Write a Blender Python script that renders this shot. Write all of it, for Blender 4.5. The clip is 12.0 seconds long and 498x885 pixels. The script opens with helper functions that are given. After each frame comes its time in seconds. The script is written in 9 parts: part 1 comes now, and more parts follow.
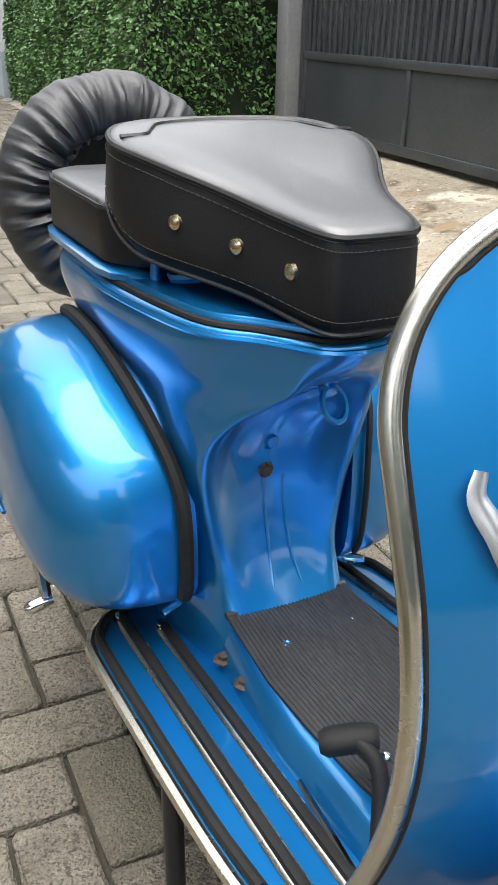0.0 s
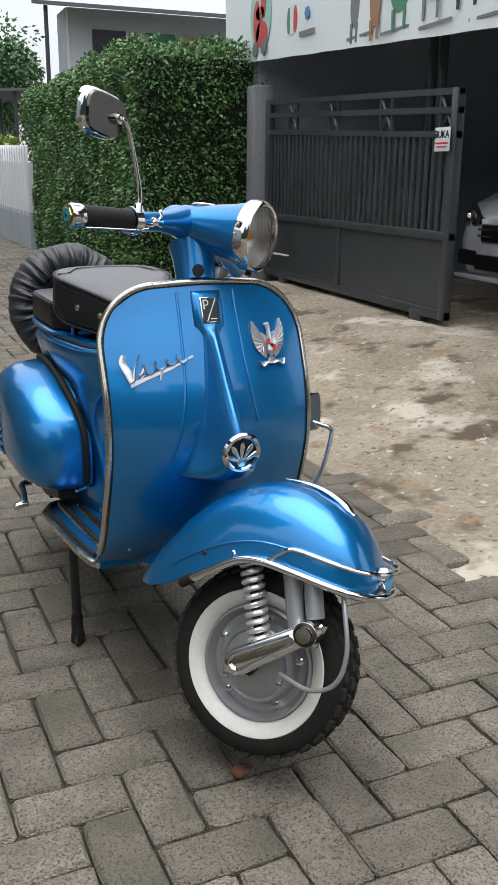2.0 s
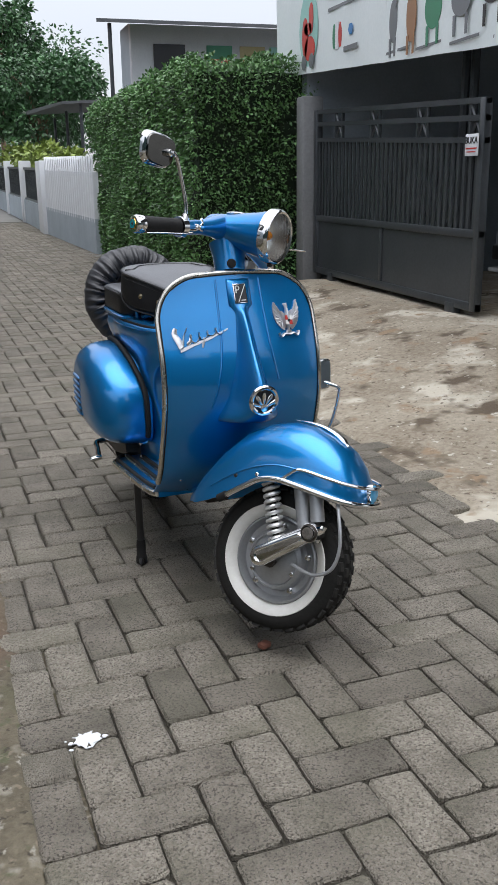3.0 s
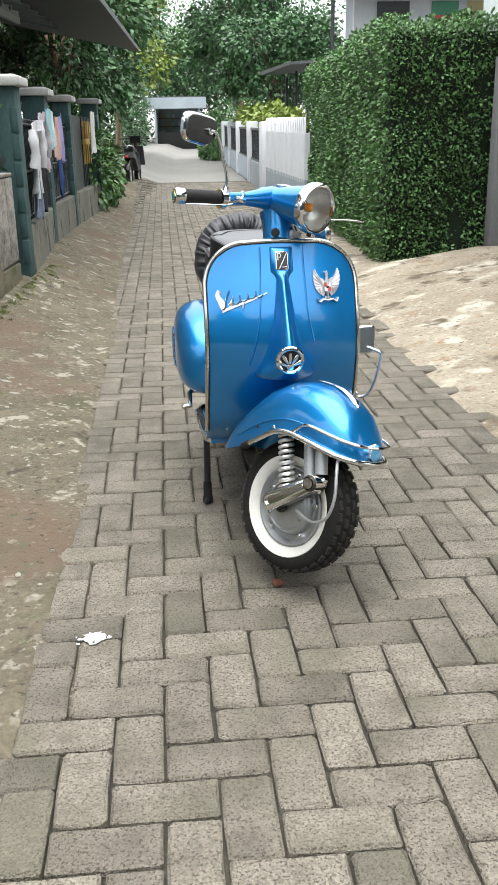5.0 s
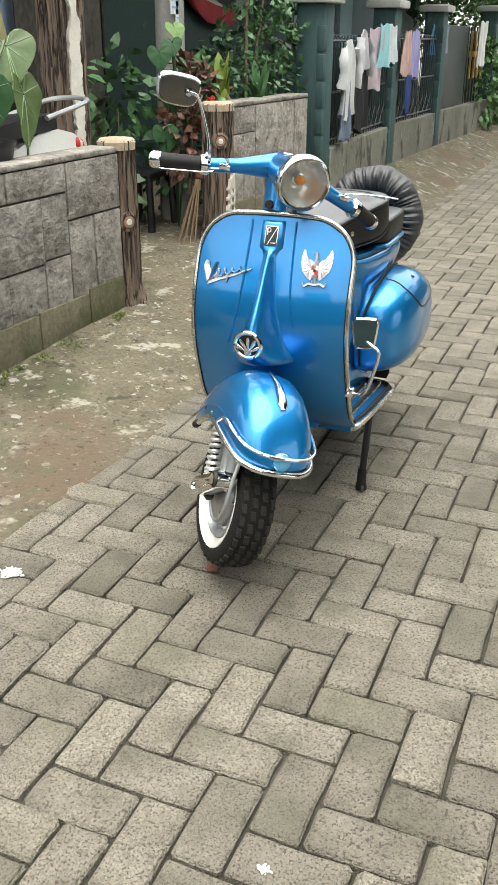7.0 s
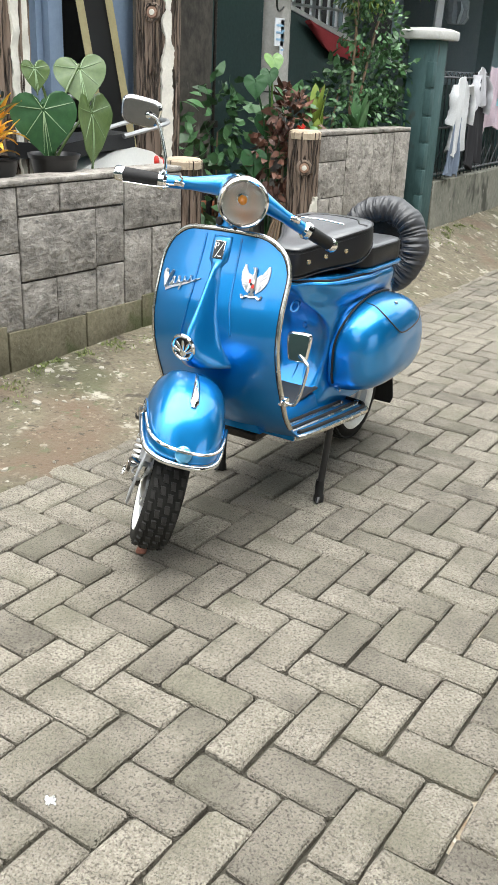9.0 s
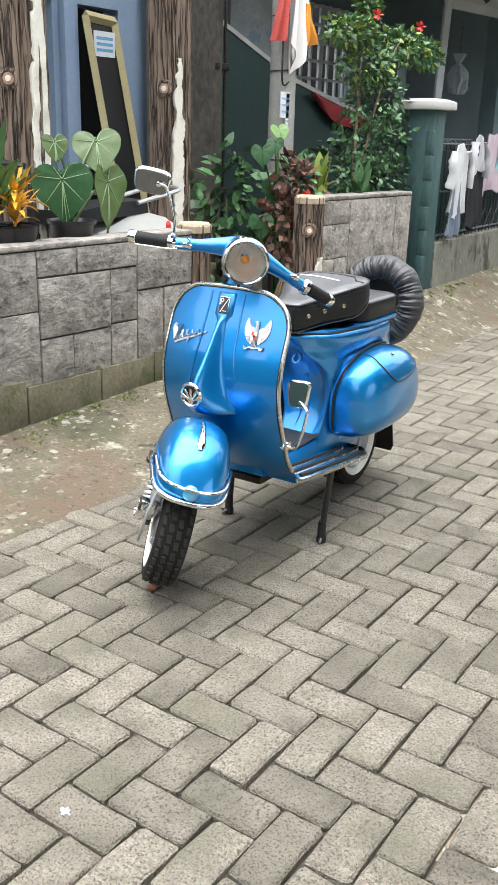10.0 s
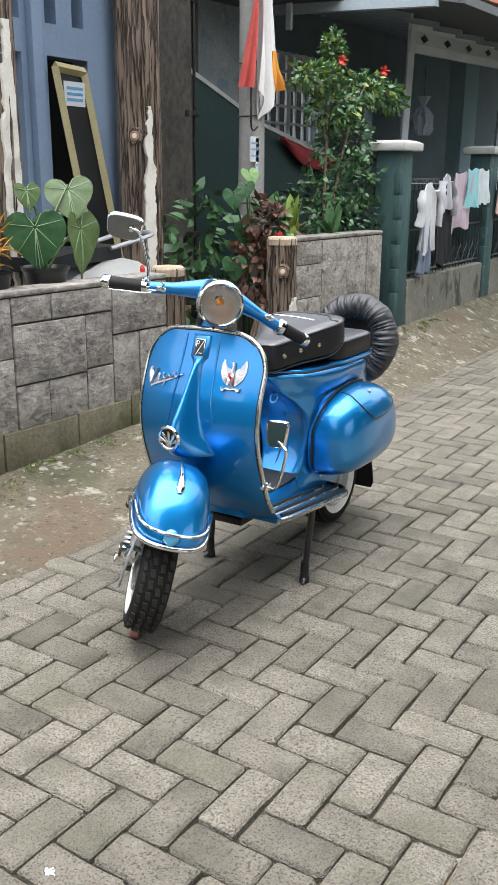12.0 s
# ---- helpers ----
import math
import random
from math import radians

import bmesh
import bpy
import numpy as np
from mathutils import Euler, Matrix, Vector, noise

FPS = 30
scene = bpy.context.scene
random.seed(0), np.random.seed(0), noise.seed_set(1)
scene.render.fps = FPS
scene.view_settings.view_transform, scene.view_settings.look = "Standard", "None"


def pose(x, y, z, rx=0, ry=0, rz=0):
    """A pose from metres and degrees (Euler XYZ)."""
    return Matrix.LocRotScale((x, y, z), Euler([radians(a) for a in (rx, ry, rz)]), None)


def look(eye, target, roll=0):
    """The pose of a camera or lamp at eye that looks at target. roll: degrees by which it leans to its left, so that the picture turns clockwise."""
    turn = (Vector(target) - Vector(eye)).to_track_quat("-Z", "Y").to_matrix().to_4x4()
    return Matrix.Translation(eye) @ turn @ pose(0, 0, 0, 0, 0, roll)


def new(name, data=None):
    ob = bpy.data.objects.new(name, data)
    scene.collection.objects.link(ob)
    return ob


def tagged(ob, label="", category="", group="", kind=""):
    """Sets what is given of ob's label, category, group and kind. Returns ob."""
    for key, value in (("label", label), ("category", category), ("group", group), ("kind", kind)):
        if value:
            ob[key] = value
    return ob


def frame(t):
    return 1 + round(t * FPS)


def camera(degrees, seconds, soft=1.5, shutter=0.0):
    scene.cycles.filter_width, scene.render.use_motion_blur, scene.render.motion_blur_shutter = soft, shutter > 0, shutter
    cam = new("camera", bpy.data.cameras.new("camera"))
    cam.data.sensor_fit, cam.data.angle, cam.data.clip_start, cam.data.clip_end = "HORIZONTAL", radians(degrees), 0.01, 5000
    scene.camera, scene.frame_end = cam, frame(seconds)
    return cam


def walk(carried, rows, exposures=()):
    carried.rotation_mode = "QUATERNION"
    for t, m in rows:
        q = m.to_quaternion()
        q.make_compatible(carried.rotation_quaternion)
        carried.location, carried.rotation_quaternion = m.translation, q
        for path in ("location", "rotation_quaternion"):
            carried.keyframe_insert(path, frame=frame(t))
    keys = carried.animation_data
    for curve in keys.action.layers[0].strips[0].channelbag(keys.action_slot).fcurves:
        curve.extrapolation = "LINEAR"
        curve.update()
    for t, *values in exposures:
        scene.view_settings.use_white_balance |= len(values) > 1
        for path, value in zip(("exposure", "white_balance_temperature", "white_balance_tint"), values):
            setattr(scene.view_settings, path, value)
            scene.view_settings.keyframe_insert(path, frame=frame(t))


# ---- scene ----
cam = camera(31.2, 12.0)
PATH = [
    (0, (-0.429, 0.037, 0.955), (0.280, 1.699, 0.097), 1.4),
    (0.5, (-0.482, -0.260, 0.979), (0.242, 1.478, 0.303), 1.4),
    (1, (-0.527, -0.593, 1.006), (0.200, 1.162, 0.381), 1.1),
    (1.5, (-0.517, -0.926, 1.048), (0.198, 0.843, 0.446), 1.0),
    (2, (-0.549, -1.243, 1.082), (0.153, 0.539, 0.505), 0.6),
    (2.5, (-0.582, -1.533, 1.081), (0.069, 0.270, 0.508), -0.1),
    (3, (-0.651, -1.775, 1.113), (-0.079, 0.054, 0.541), -0.8),
    (3.5, (-0.667, -1.927, 1.145), (-0.167, -0.080, 0.565), -1.6),
    (3.7, (-0.642, -1.994, 1.141), (-0.191, -0.132, 0.569), -2.0),
    (5.3, (0.004, -2.073, 1.156), (-0.055, -0.201, 0.453), -0.8),
    (5.5, (0.154, -2.039, 1.176), (-0.015, -0.190, 0.433), -0.9),
    (6, (0.415, -1.960, 1.224), (-0.068, -0.186, 0.437), -0.8),
    (6.5, (0.689, -1.797, 1.274), (0.041, -0.085, 0.469), 0.2),
    (7, (0.912, -1.690, 1.279), (0.132, -0.042, 0.457), 0.3),
    (7.5, (1.077, -1.575, 1.274), (0.155, -0.021, 0.415), -0.5),
    (7.7, (1.133, -1.512, 1.263), (0.194, 0.030, 0.403), 0.4),
    (9.3, (1.559, -1.559, 1.295), (0.457, -0.072, 0.538), 2.4),
    (9.5, (1.578, -1.587, 1.294), (0.470, -0.099, 0.548), 2.3),
    (10, (1.637, -1.654, 1.306), (0.494, -0.148, 0.654), 1.7),
    (10.5, (1.639, -1.663, 1.304), (0.476, -0.139, 0.734), 1.1),
    (11, (1.647, -1.667, 1.311), (0.497, -0.133, 0.741), 0.6),
    (11.5, (1.640, -1.648, 1.303), (0.501, -0.104, 0.736), 0.2),
    (12, (1.629, -1.642, 1.305), (0.505, -0.087, 0.739), 0.4),
]
# seconds, stops, kelvin, tint
EXPOSURES = [(0, 1.34, 6450, 11), (0.5, 0.74, 6500, 12), (1.0, 0.62, 6450, 12), (1.5, 0.5, 6350, 12), (2.0, 0.45, 6200, 12), (2.5, 0.31, 6080, 13), (3.5, 0.32, 5950, 13), (5.5, 1.27, 6430, 8), (7.5, 1.25, 6620, 6), (9.5, 1.54, 6230, 9), (10.0, 1.52, 6230, 10), (10.5, 0.98, 6230, 11), (11.0, 1.04, 6180, 11), (12, 1.2, 6130, 11)]
walk(cam, [(t, look(eye, target, roll)) for t, eye, target, roll in PATH], EXPOSURES)


# ---- daylight: bright overcast sky ----
world = bpy.data.worlds.new("sky")
scene.world = world
world.use_nodes = True
wn = world.node_tree
bg = wn.nodes["Background"]
sky = wn.nodes.new("ShaderNodeTexSky")
sky.sky_type = "NISHITA"
sky.sun_disc = False
sky.sun_elevation = radians(80)
sky.sun_rotation = radians(193)
sky.air_density, sky.dust_density, sky.ozone_density = 1.0, 2.0, 1.0
cloud = wn.nodes.new("ShaderNodeMix")
cloud.data_type = "RGBA"
cloud.inputs[0].default_value = 0.78
# overcast: three times as bright overhead as at the horizon
way = wn.nodes.new("ShaderNodeTexCoord")
axes = wn.nodes.new("ShaderNodeSeparateXYZ")
rise = wn.nodes.new("ShaderNodeMapRange")
rise.inputs[3].default_value, rise.inputs[4].default_value = 1 / 3, 1.0
dome = wn.nodes.new("ShaderNodeVectorMath")
dome.operation = "SCALE"
dome.inputs[0].default_value = (14.2, 14.1, 13.6)
wn.links.new(way.outputs["Generated"], axes.inputs[0])
wn.links.new(axes.outputs["Z"], rise.inputs[0])
wn.links.new(rise.outputs[0], dome.inputs["Scale"])
wn.links.new(dome.outputs[0], cloud.inputs[7])
wn.links.new(sky.outputs["Color"], cloud.inputs[6])
wn.links.new(cloud.outputs[2], bg.inputs["Color"])
bg.inputs["Strength"].default_value = 0.13
sun = new("sun", bpy.data.lights.new("sun", "SUN"))
sun.data.energy, sun.data.angle, sun.data.color = 1.7, radians(62), (1.0, 0.96, 0.90)
sun.matrix_world = look((0.2, -0.3, 6.0), (0, 0.6, 0))


# ---- materials ----
def nodes_of(name):
    m = bpy.data.materials.new(name)
    m.use_nodes = True
    t = m.node_tree
    return m, t, t.nodes["Principled BSDF"]


def mat(name, dark, light, rough=0.6, metal=0.0, scale=4.0, fine=60.0, bump=0.15, coat=0.0, rand=0.0, spots=None, rvar=0.1, island=False, stretch=None, spec=0.5, deep=0.01):
    """Two-scale noise between a dark and a light colour, fine relief, roughness wear; rand: brightness spread between alike pieces; spots: (colour, scale, threshold)."""
    m, t, b = nodes_of(name)
    n, l = t.nodes, t.links
    co = n.new("ShaderNodeTexCoord").outputs["Object"]
    if stretch:
        mp = n.new("ShaderNodeMapping")
        mp.inputs["Scale"].default_value = stretch
        l.new(co, mp.inputs["Vector"])
        co = mp.outputs["Vector"]
    rnd = None
    if rand:
        if island:
            rnd = n.new("ShaderNodeNewGeometry").outputs["Random Per Island"]
        else:
            rnd = n.new("ShaderNodeObjectInfo").outputs["Random"]
        ad = n.new("ShaderNodeVectorMath")
        ad.operation = "MULTIPLY_ADD"
        ad.inputs[1].default_value = (1, 1, 1)
        k = n.new("ShaderNodeMath")
        k.operation = "MULTIPLY"
        k.inputs[1].default_value = 37.0
        l.new(rnd, k.inputs[0])
        l.new(co, ad.inputs[0])
        l.new(k.outputs[0], ad.inputs[2])
        co = ad.outputs["Vector"]

    def noise_tex(s, detail):
        x = n.new("ShaderNodeTexNoise")
        x.inputs["Scale"].default_value = s
        x.inputs["Detail"].default_value = detail
        x.inputs["Roughness"].default_value = 0.6
        l.new(co, x.inputs["Vector"])
        return x

    big, small = noise_tex(scale, 5), noise_tex(fine, 4)
    mixn = n.new("ShaderNodeMix")
    mixn.inputs[0].default_value = 0.45
    l.new(big.outputs["Fac"], mixn.inputs[2])
    l.new(small.outputs["Fac"], mixn.inputs[3])
    ramp = n.new("ShaderNodeValToRGB")
    ramp.color_ramp.elements[0].position, ramp.color_ramp.elements[1].position = 0.33, 0.67
    ramp.color_ramp.elements[0].color, ramp.color_ramp.elements[1].color = (*dark, 1), (*light, 1)
    l.new(mixn.outputs[0], ramp.inputs["Fac"])
    col = ramp.outputs["Color"]
    for colour, s, edge in spots or ():
        sp = noise_tex(s, 3)
        rr = n.new("ShaderNodeValToRGB")
        rr.color_ramp.elements[0].position, rr.color_ramp.elements[1].position = edge, min(edge + 0.08, 1)
        l.new(sp.outputs["Fac"], rr.inputs["Fac"])
        mx = n.new("ShaderNodeMix")
        mx.data_type = "RGBA"
        l.new(rr.outputs["Color"], mx.inputs[0])
        l.new(col, mx.inputs[6])
        mx.inputs[7].default_value = (*colour, 1)
        col = mx.outputs[2]
    if rnd:
        hs = n.new("ShaderNodeHueSaturation")
        mr = n.new("ShaderNodeMapRange")
        mr.inputs[3].default_value, mr.inputs[4].default_value = 1 - rand, 1 + rand
        l.new(rnd, mr.inputs[0])
        l.new(mr.outputs[0], hs.inputs["Value"])
        l.new(col, hs.inputs["Color"])
        col = hs.outputs["Color"]
    l.new(col, b.inputs["Base Color"])
    rg = n.new("ShaderNodeMapRange")
    rg.inputs[3].default_value, rg.inputs[4].default_value = max(rough - rvar, 0.02), min(rough + rvar, 1)
    l.new(big.outputs["Fac"], rg.inputs[0])
    l.new(rg.outputs[0], b.inputs["Roughness"])
    b.inputs["Metallic"].default_value = metal
    b.inputs["Coat Weight"].default_value = coat
    b.inputs["Coat Roughness"].default_value = 0.04 if coat < 0.9 else 0.08
    b.inputs["Specular IOR Level"].default_value = spec
    if bump:
        bp = n.new("ShaderNodeBump")
        bp.inputs["Strength"].default_value = bump
        bp.inputs["Distance"].default_value = deep
        l.new(mixn.outputs[0], bp.inputs["Height"])
        l.new(bp.outputs["Normal"], b.inputs["Normal"])
    return m


def plain(name, colour, rough=0.4, metal=0.0, coat=0.0):
    """A surface that really is plain, with faint wear in its gloss."""
    return mat(name, [c * 0.93 for c in colour], [min(c * 1.06, 1) for c in colour], rough, metal, 6, 90, 0.02, coat, rvar=0.06)


BLUE = mat("blue_metallic_paint", (0.005, 0.198, 0.505), (0.008, 0.22, 0.56), 0.36, 0.76, 3, 900, 0.012, 1.0, rvar=0.04)
BLUE.node_tree.nodes["Principled BSDF"].inputs["Coat IOR"].default_value = 1.52
BLUE.node_tree.nodes["Principled BSDF"].inputs["Coat Roughness"].default_value = 0.09
CHROME = mat("chrome", (0.72, 0.72, 0.71), (0.8, 0.8, 0.79), 0.09, 1.0, 9, 150, 0.01, rvar=0.05)
ALLOY = mat("aluminium_trim", (0.55, 0.53, 0.47), (0.68, 0.66, 0.6), 0.26, 1.0, 9, 200, 0.02)
SILVER = mat("silver_paint", (0.34, 0.35, 0.36), (0.42, 0.43, 0.44), 0.38, 0.6, 6, 120, 0.03)
RUBBER = mat("black_rubber", (0.007, 0.007, 0.007), (0.017, 0.0165, 0.016), 0.62, 0, 9, 150, 0.06, spec=0.3)
TYRE = mat("tyre_rubber", (0.007, 0.007, 0.0065), (0.02, 0.019, 0.017), 0.8, 0, 7, 120, 0.08, spec=0.25)
TREAD = mat("dusty_tread_rubber", (0.012, 0.0118, 0.011), (0.036, 0.034, 0.031), 0.75, 0, 9, 140, 0.1, spec=0.35)
MAT_RUBBER = mat("grey_ribbed_rubber", (0.022, 0.022, 0.023), (0.04, 0.04, 0.041), 0.5, 0, 9, 120, 0.05, spec=0.5)
WHITEWALL = mat("white_tyre_band", (0.66, 0.65, 0.6), (0.78, 0.77, 0.73), 0.5, 0, 9, 90, 0.03)
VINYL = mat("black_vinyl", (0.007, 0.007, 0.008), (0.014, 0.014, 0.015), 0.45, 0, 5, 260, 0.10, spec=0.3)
# same black vinyl lightened for seat tops: sky sheen put into the colour
VINYL_TOP = mat("smooth_vinyl_sky_sheen", (0.042, 0.044, 0.048), (0.06, 0.062, 0.068), 0.30, 0, 5, 300, 0.07, spec=1.0)
CLOTH_COVER = mat("black_nylon_cover", (0.022, 0.0225, 0.025), (0.042, 0.043, 0.048), 0.5, 0, 5, 260, 0.15, spec=0.6)
DARK_METAL = mat("dark_greased_metal", (0.02, 0.018, 0.016), (0.07, 0.06, 0.05), 0.5, 0.7, 20, 120, 0.15)
BRASS = mat("brass_stud", (0.5, 0.42, 0.28), (0.62, 0.53, 0.36), 0.25, 1.0, 9, 120, 0.02)
RUST = mat("rusty_brick", (0.13, 0.05, 0.032), (0.24, 0.10, 0.065), 0.9, 0, 30, 120, 0.4)
# mirror-back chrome, its dark reflection put into a lowered base colour
DARK_CHROME = mat("darkened_mirror_chrome", (0.13, 0.13, 0.125), (0.17, 0.17, 0.165), 0.14, 1.0, 3, 50, 0.0)
MIRROR = mat("mirror_glass", (0.82, 0.84, 0.84), (0.86, 0.88, 0.88), 0.03, 1.0, 3, 50, 0.0, rvar=0.01)


def thin_glass(name, gloss=0.10):
    """A thin clear pane: sees straight through, with a ribbed shine on top."""
    m, t, b = nodes_of(name)
    n, l = t.nodes, t.links
    n.remove(b)
    clear, shine, mx, fr = n.new("ShaderNodeBsdfTransparent"), n.new("ShaderNodeBsdfGlossy"), n.new("ShaderNodeMixShader"), n.new("ShaderNodeFresnel")
    clear.inputs["Color"].default_value = (0.97, 0.98, 0.97, 1)
    shine.inputs["Roughness"].default_value = gloss
    fr.inputs["IOR"].default_value = 1.5
    wave = n.new("ShaderNodeTexWave")
    wave.inputs["Scale"].default_value = 28
    wave.inputs["Distortion"].default_value = 1.2
    co = n.new("ShaderNodeTexCoord")
    bp = n.new("ShaderNodeBump")
    bp.inputs["Strength"].default_value = 0.5
    bp.inputs["Distance"].default_value = 0.002
    l.new(co.outputs["Object"], wave.inputs["Vector"])
    l.new(wave.outputs["Fac"], bp.inputs["Height"])
    l.new(bp.outputs["Normal"], shine.inputs["Normal"])
    l.new(bp.outputs["Normal"], fr.inputs["Normal"])
    l.new(fr.outputs[0], mx.inputs[0])
    l.new(clear.outputs[0], mx.inputs[1])
    l.new(shine.outputs[0], mx.inputs[2])
    l.new(mx.outputs[0], n["Material Output"].inputs["Surface"])
    return m


LENS = thin_glass("lens_glass")
REFLECTOR = mat("reflector", (0.88, 0.88, 0.87), (0.94, 0.94, 0.93), 0.24, 0.7, 20, 200, 0.02)
AMBER = plain("amber_bulb", (0.85, 0.28, 0.02), 0.15)
RED = plain("red_enamel", (0.5, 0.03, 0.02), 0.3)
WHITE = plain("white_enamel", (0.75, 0.75, 0.72), 0.35)
BLACK = plain("black_enamel", (0.012, 0.012, 0.013), 0.3)
GOLD = mat("gold_plate", (0.55, 0.38, 0.1), (0.7, 0.5, 0.16), 0.25, 1.0, 12, 150, 0.03)
TEAL = plain("teal_enamel", (0.02, 0.22, 0.25), 0.25)
LIGHT_BLUE = plain("pale_blue_lens", (0.12, 0.45, 0.75), 0.12, 0.2, 1.0)



def pebbled(name, island):
    """Worn concrete paver: cement skin with small pebbles showing through where it is worn, each paver in its own tone."""
    m, t, b = nodes_of(name)
    n, l = t.nodes, t.links
    co = n.new("ShaderNodeTexCoord").outputs["Object"]
    rnd = n.new("ShaderNodeNewGeometry").outputs["Random Per Island"] if island else n.new("ShaderNodeObjectInfo").outputs["Random"]
    k = n.new("ShaderNodeMath")
    k.operation = "MULTIPLY"
    k.inputs[1].default_value = 41.0
    l.new(rnd, k.inputs[0])
    ad = n.new("ShaderNodeVectorMath")
    ad.operation = "ADD"
    l.new(co, ad.inputs[0])
    l.new(k.outputs[0], ad.inputs[1])
    co = ad.outputs[0]

    def tex(kind, s):
        x = n.new(kind)
        x.inputs["Scale"].default_value = s
        l.new(co, x.inputs["Vector"])
        return x

    def ramp(src, a, b, ca, cb):
        r = n.new("ShaderNodeValToRGB")
        r.color_ramp.elements[0].position, r.color_ramp.elements[1].position = a, b
        r.color_ramp.elements[0].color, r.color_ramp.elements[1].color = (*ca, 1), (*cb, 1)
        l.new(src, r.inputs["Fac"])
        return r.outputs["Color"]

    def mix(f, a, c):
        x = n.new("ShaderNodeMix")
        x.data_type = "RGBA"
        if isinstance(f, float):
            x.inputs[0].default_value = f
        else:
            l.new(f, x.inputs[0])
        l.new(a, x.inputs[6])
        l.new(c, x.inputs[7])
        return x.outputs[2]

    stone = tex("ShaderNodeTexVoronoi", 210)
    grit = tex("ShaderNodeTexNoise", 320)
    broad = tex("ShaderNodeTexNoise", 9)
    broad.inputs["Detail"].default_value = 6
    skin = ramp(broad.outputs["Fac"], 0.32, 0.66, (0.123, 0.107, 0.082), (0.279, 0.246, 0.197))
    sep = n.new("ShaderNodeSeparateColor")
    l.new(stone.outputs["Color"], sep.inputs[0])
    pebble = ramp(sep.outputs[0], 0.15, 0.95, (0.094, 0.086, 0.068), (0.338, 0.313, 0.258))
    worn = ramp(broad.outputs["Fac"], 0.36, 0.64, (0.30, 0.30, 0.30), (0.56, 0.56, 0.56))
    wear = n.new("ShaderNodeMath")
    wear.operation = "MULTIPLY"
    l.new(worn, wear.inputs[0])
    l.new(ramp(rnd, 0.1, 0.8, (0.5, 0.5, 0.5), (1, 1, 1)), wear.inputs[1])
    col = mix(wear.outputs[0], skin, pebble)
    fine = ramp(grit.outputs["Fac"], 0.3, 0.7, (0.045, 0.041, 0.031), (0.30, 0.28, 0.225))
    col = mix(0.2, col, fine)
    pit = tex("ShaderNodeTexNoise", 185)
    pit.inputs["Detail"].default_value = 1
    hole = n.new("ShaderNodeRGB")
    hole.outputs[0].default_value = (0.06, 0.051, 0.039, 1)
    col = mix(ramp(pit.outputs["Fac"], 0.56, 0.66, (0, 0, 0), (0.85, 0.85, 0.85)), col, hole.outputs[0])
    damp = tex("ShaderNodeTexNoise", 3.1)
    moss = ramp(damp.outputs["Fac"], 0.50, 0.68, (0, 0, 0), (0.5, 0.5, 0.5))
    green = n.new("ShaderNodeRGB")
    green.outputs[0].default_value = (0.106, 0.101, 0.067, 1)
    col = mix(moss, col, green.outputs[0])
    hs = n.new("ShaderNodeHueSaturation")
    mr = n.new("ShaderNodeMapRange")
    mr.inputs[3].default_value, mr.inputs[4].default_value = 0.78, 1.19
    l.new(rnd, mr.inputs[0])
    l.new(mr.outputs[0], hs.inputs["Value"])
    l.new(col, hs.inputs["Color"])
    l.new(hs.outputs["Color"], b.inputs["Base Color"])
    b.inputs["Roughness"].default_value = 0.78
    hgt = n.new("ShaderNodeMath")
    hgt.operation = "MULTIPLY_ADD"
    l.new(stone.outputs["Distance"], hgt.inputs[0])
    hgt.inputs[1].default_value = -0.7
    l.new(grit.outputs["Fac"], hgt.inputs[2])
    bp = n.new("ShaderNodeBump")
    bp.inputs["Strength"].default_value = 0.9
    bp.inputs["Distance"].default_value = 0.006
    l.new(hgt.outputs[0], bp.inputs["Height"])
    bp2 = n.new("ShaderNodeBump")
    bp2.inputs["Strength"].default_value = 0.5
    bp2.inputs["Distance"].default_value = 0.02
    l.new(broad.outputs["Fac"], bp2.inputs["Height"])
    l.new(bp.outputs["Normal"], bp2.inputs["Normal"])
    l.new(bp2.outputs["Normal"], b.inputs["Normal"])
    return m


PAVER = pebbled("grey_concrete_paver", False)
PAVER_FAR = pebbled("grey_concrete_pavers", True)
SAND = mat("joint_sand", (0.03, 0.027, 0.02), (0.085, 0.077, 0.058), 0.95, 0, 7, 120, 0.5)
VERGE = mat("worn_cement_and_soil", (0.070, 0.059, 0.038), (0.172, 0.148, 0.101), 0.92, 0, 4, 55, 1.0, spots=[((0.075, 0.073, 0.04), 1.9, 0.55), ((0.31, 0.29, 0.235), 9, 0.585), ((0.34, 0.32, 0.27), 24, 0.615), ((0.05, 0.04, 0.028), 7, 0.62), ((0.118, 0.085, 0.056), 1.15, 0.55), ((0.088, 0.092, 0.05), 17, 0.60), ((0.20, 0.165, 0.12), 30, 0.62), ((0.05, 0.041, 0.028), 40, 0.60)], deep=0.03)
DRIVE = mat("worn_drive_concrete", (0.17, 0.136, 0.092), (0.40, 0.355, 0.275), 0.85, 0, 2.4, 45, 0.9, spots=[((0.50, 0.46, 0.375), 2.2, 0.56), ((0.10, 0.075, 0.048), 3.2, 0.585), ((0.26, 0.185, 0.115), 5, 0.60), ((0.12, 0.094, 0.064), 34, 0.60), ((0.5, 0.47, 0.4), 22, 0.63)], deep=0.025)
FAR_GROUND = mat("far_ground", (0.155, 0.152, 0.14), (0.225, 0.22, 0.205), 0.9, 0, 0.6, 9, 0.3)
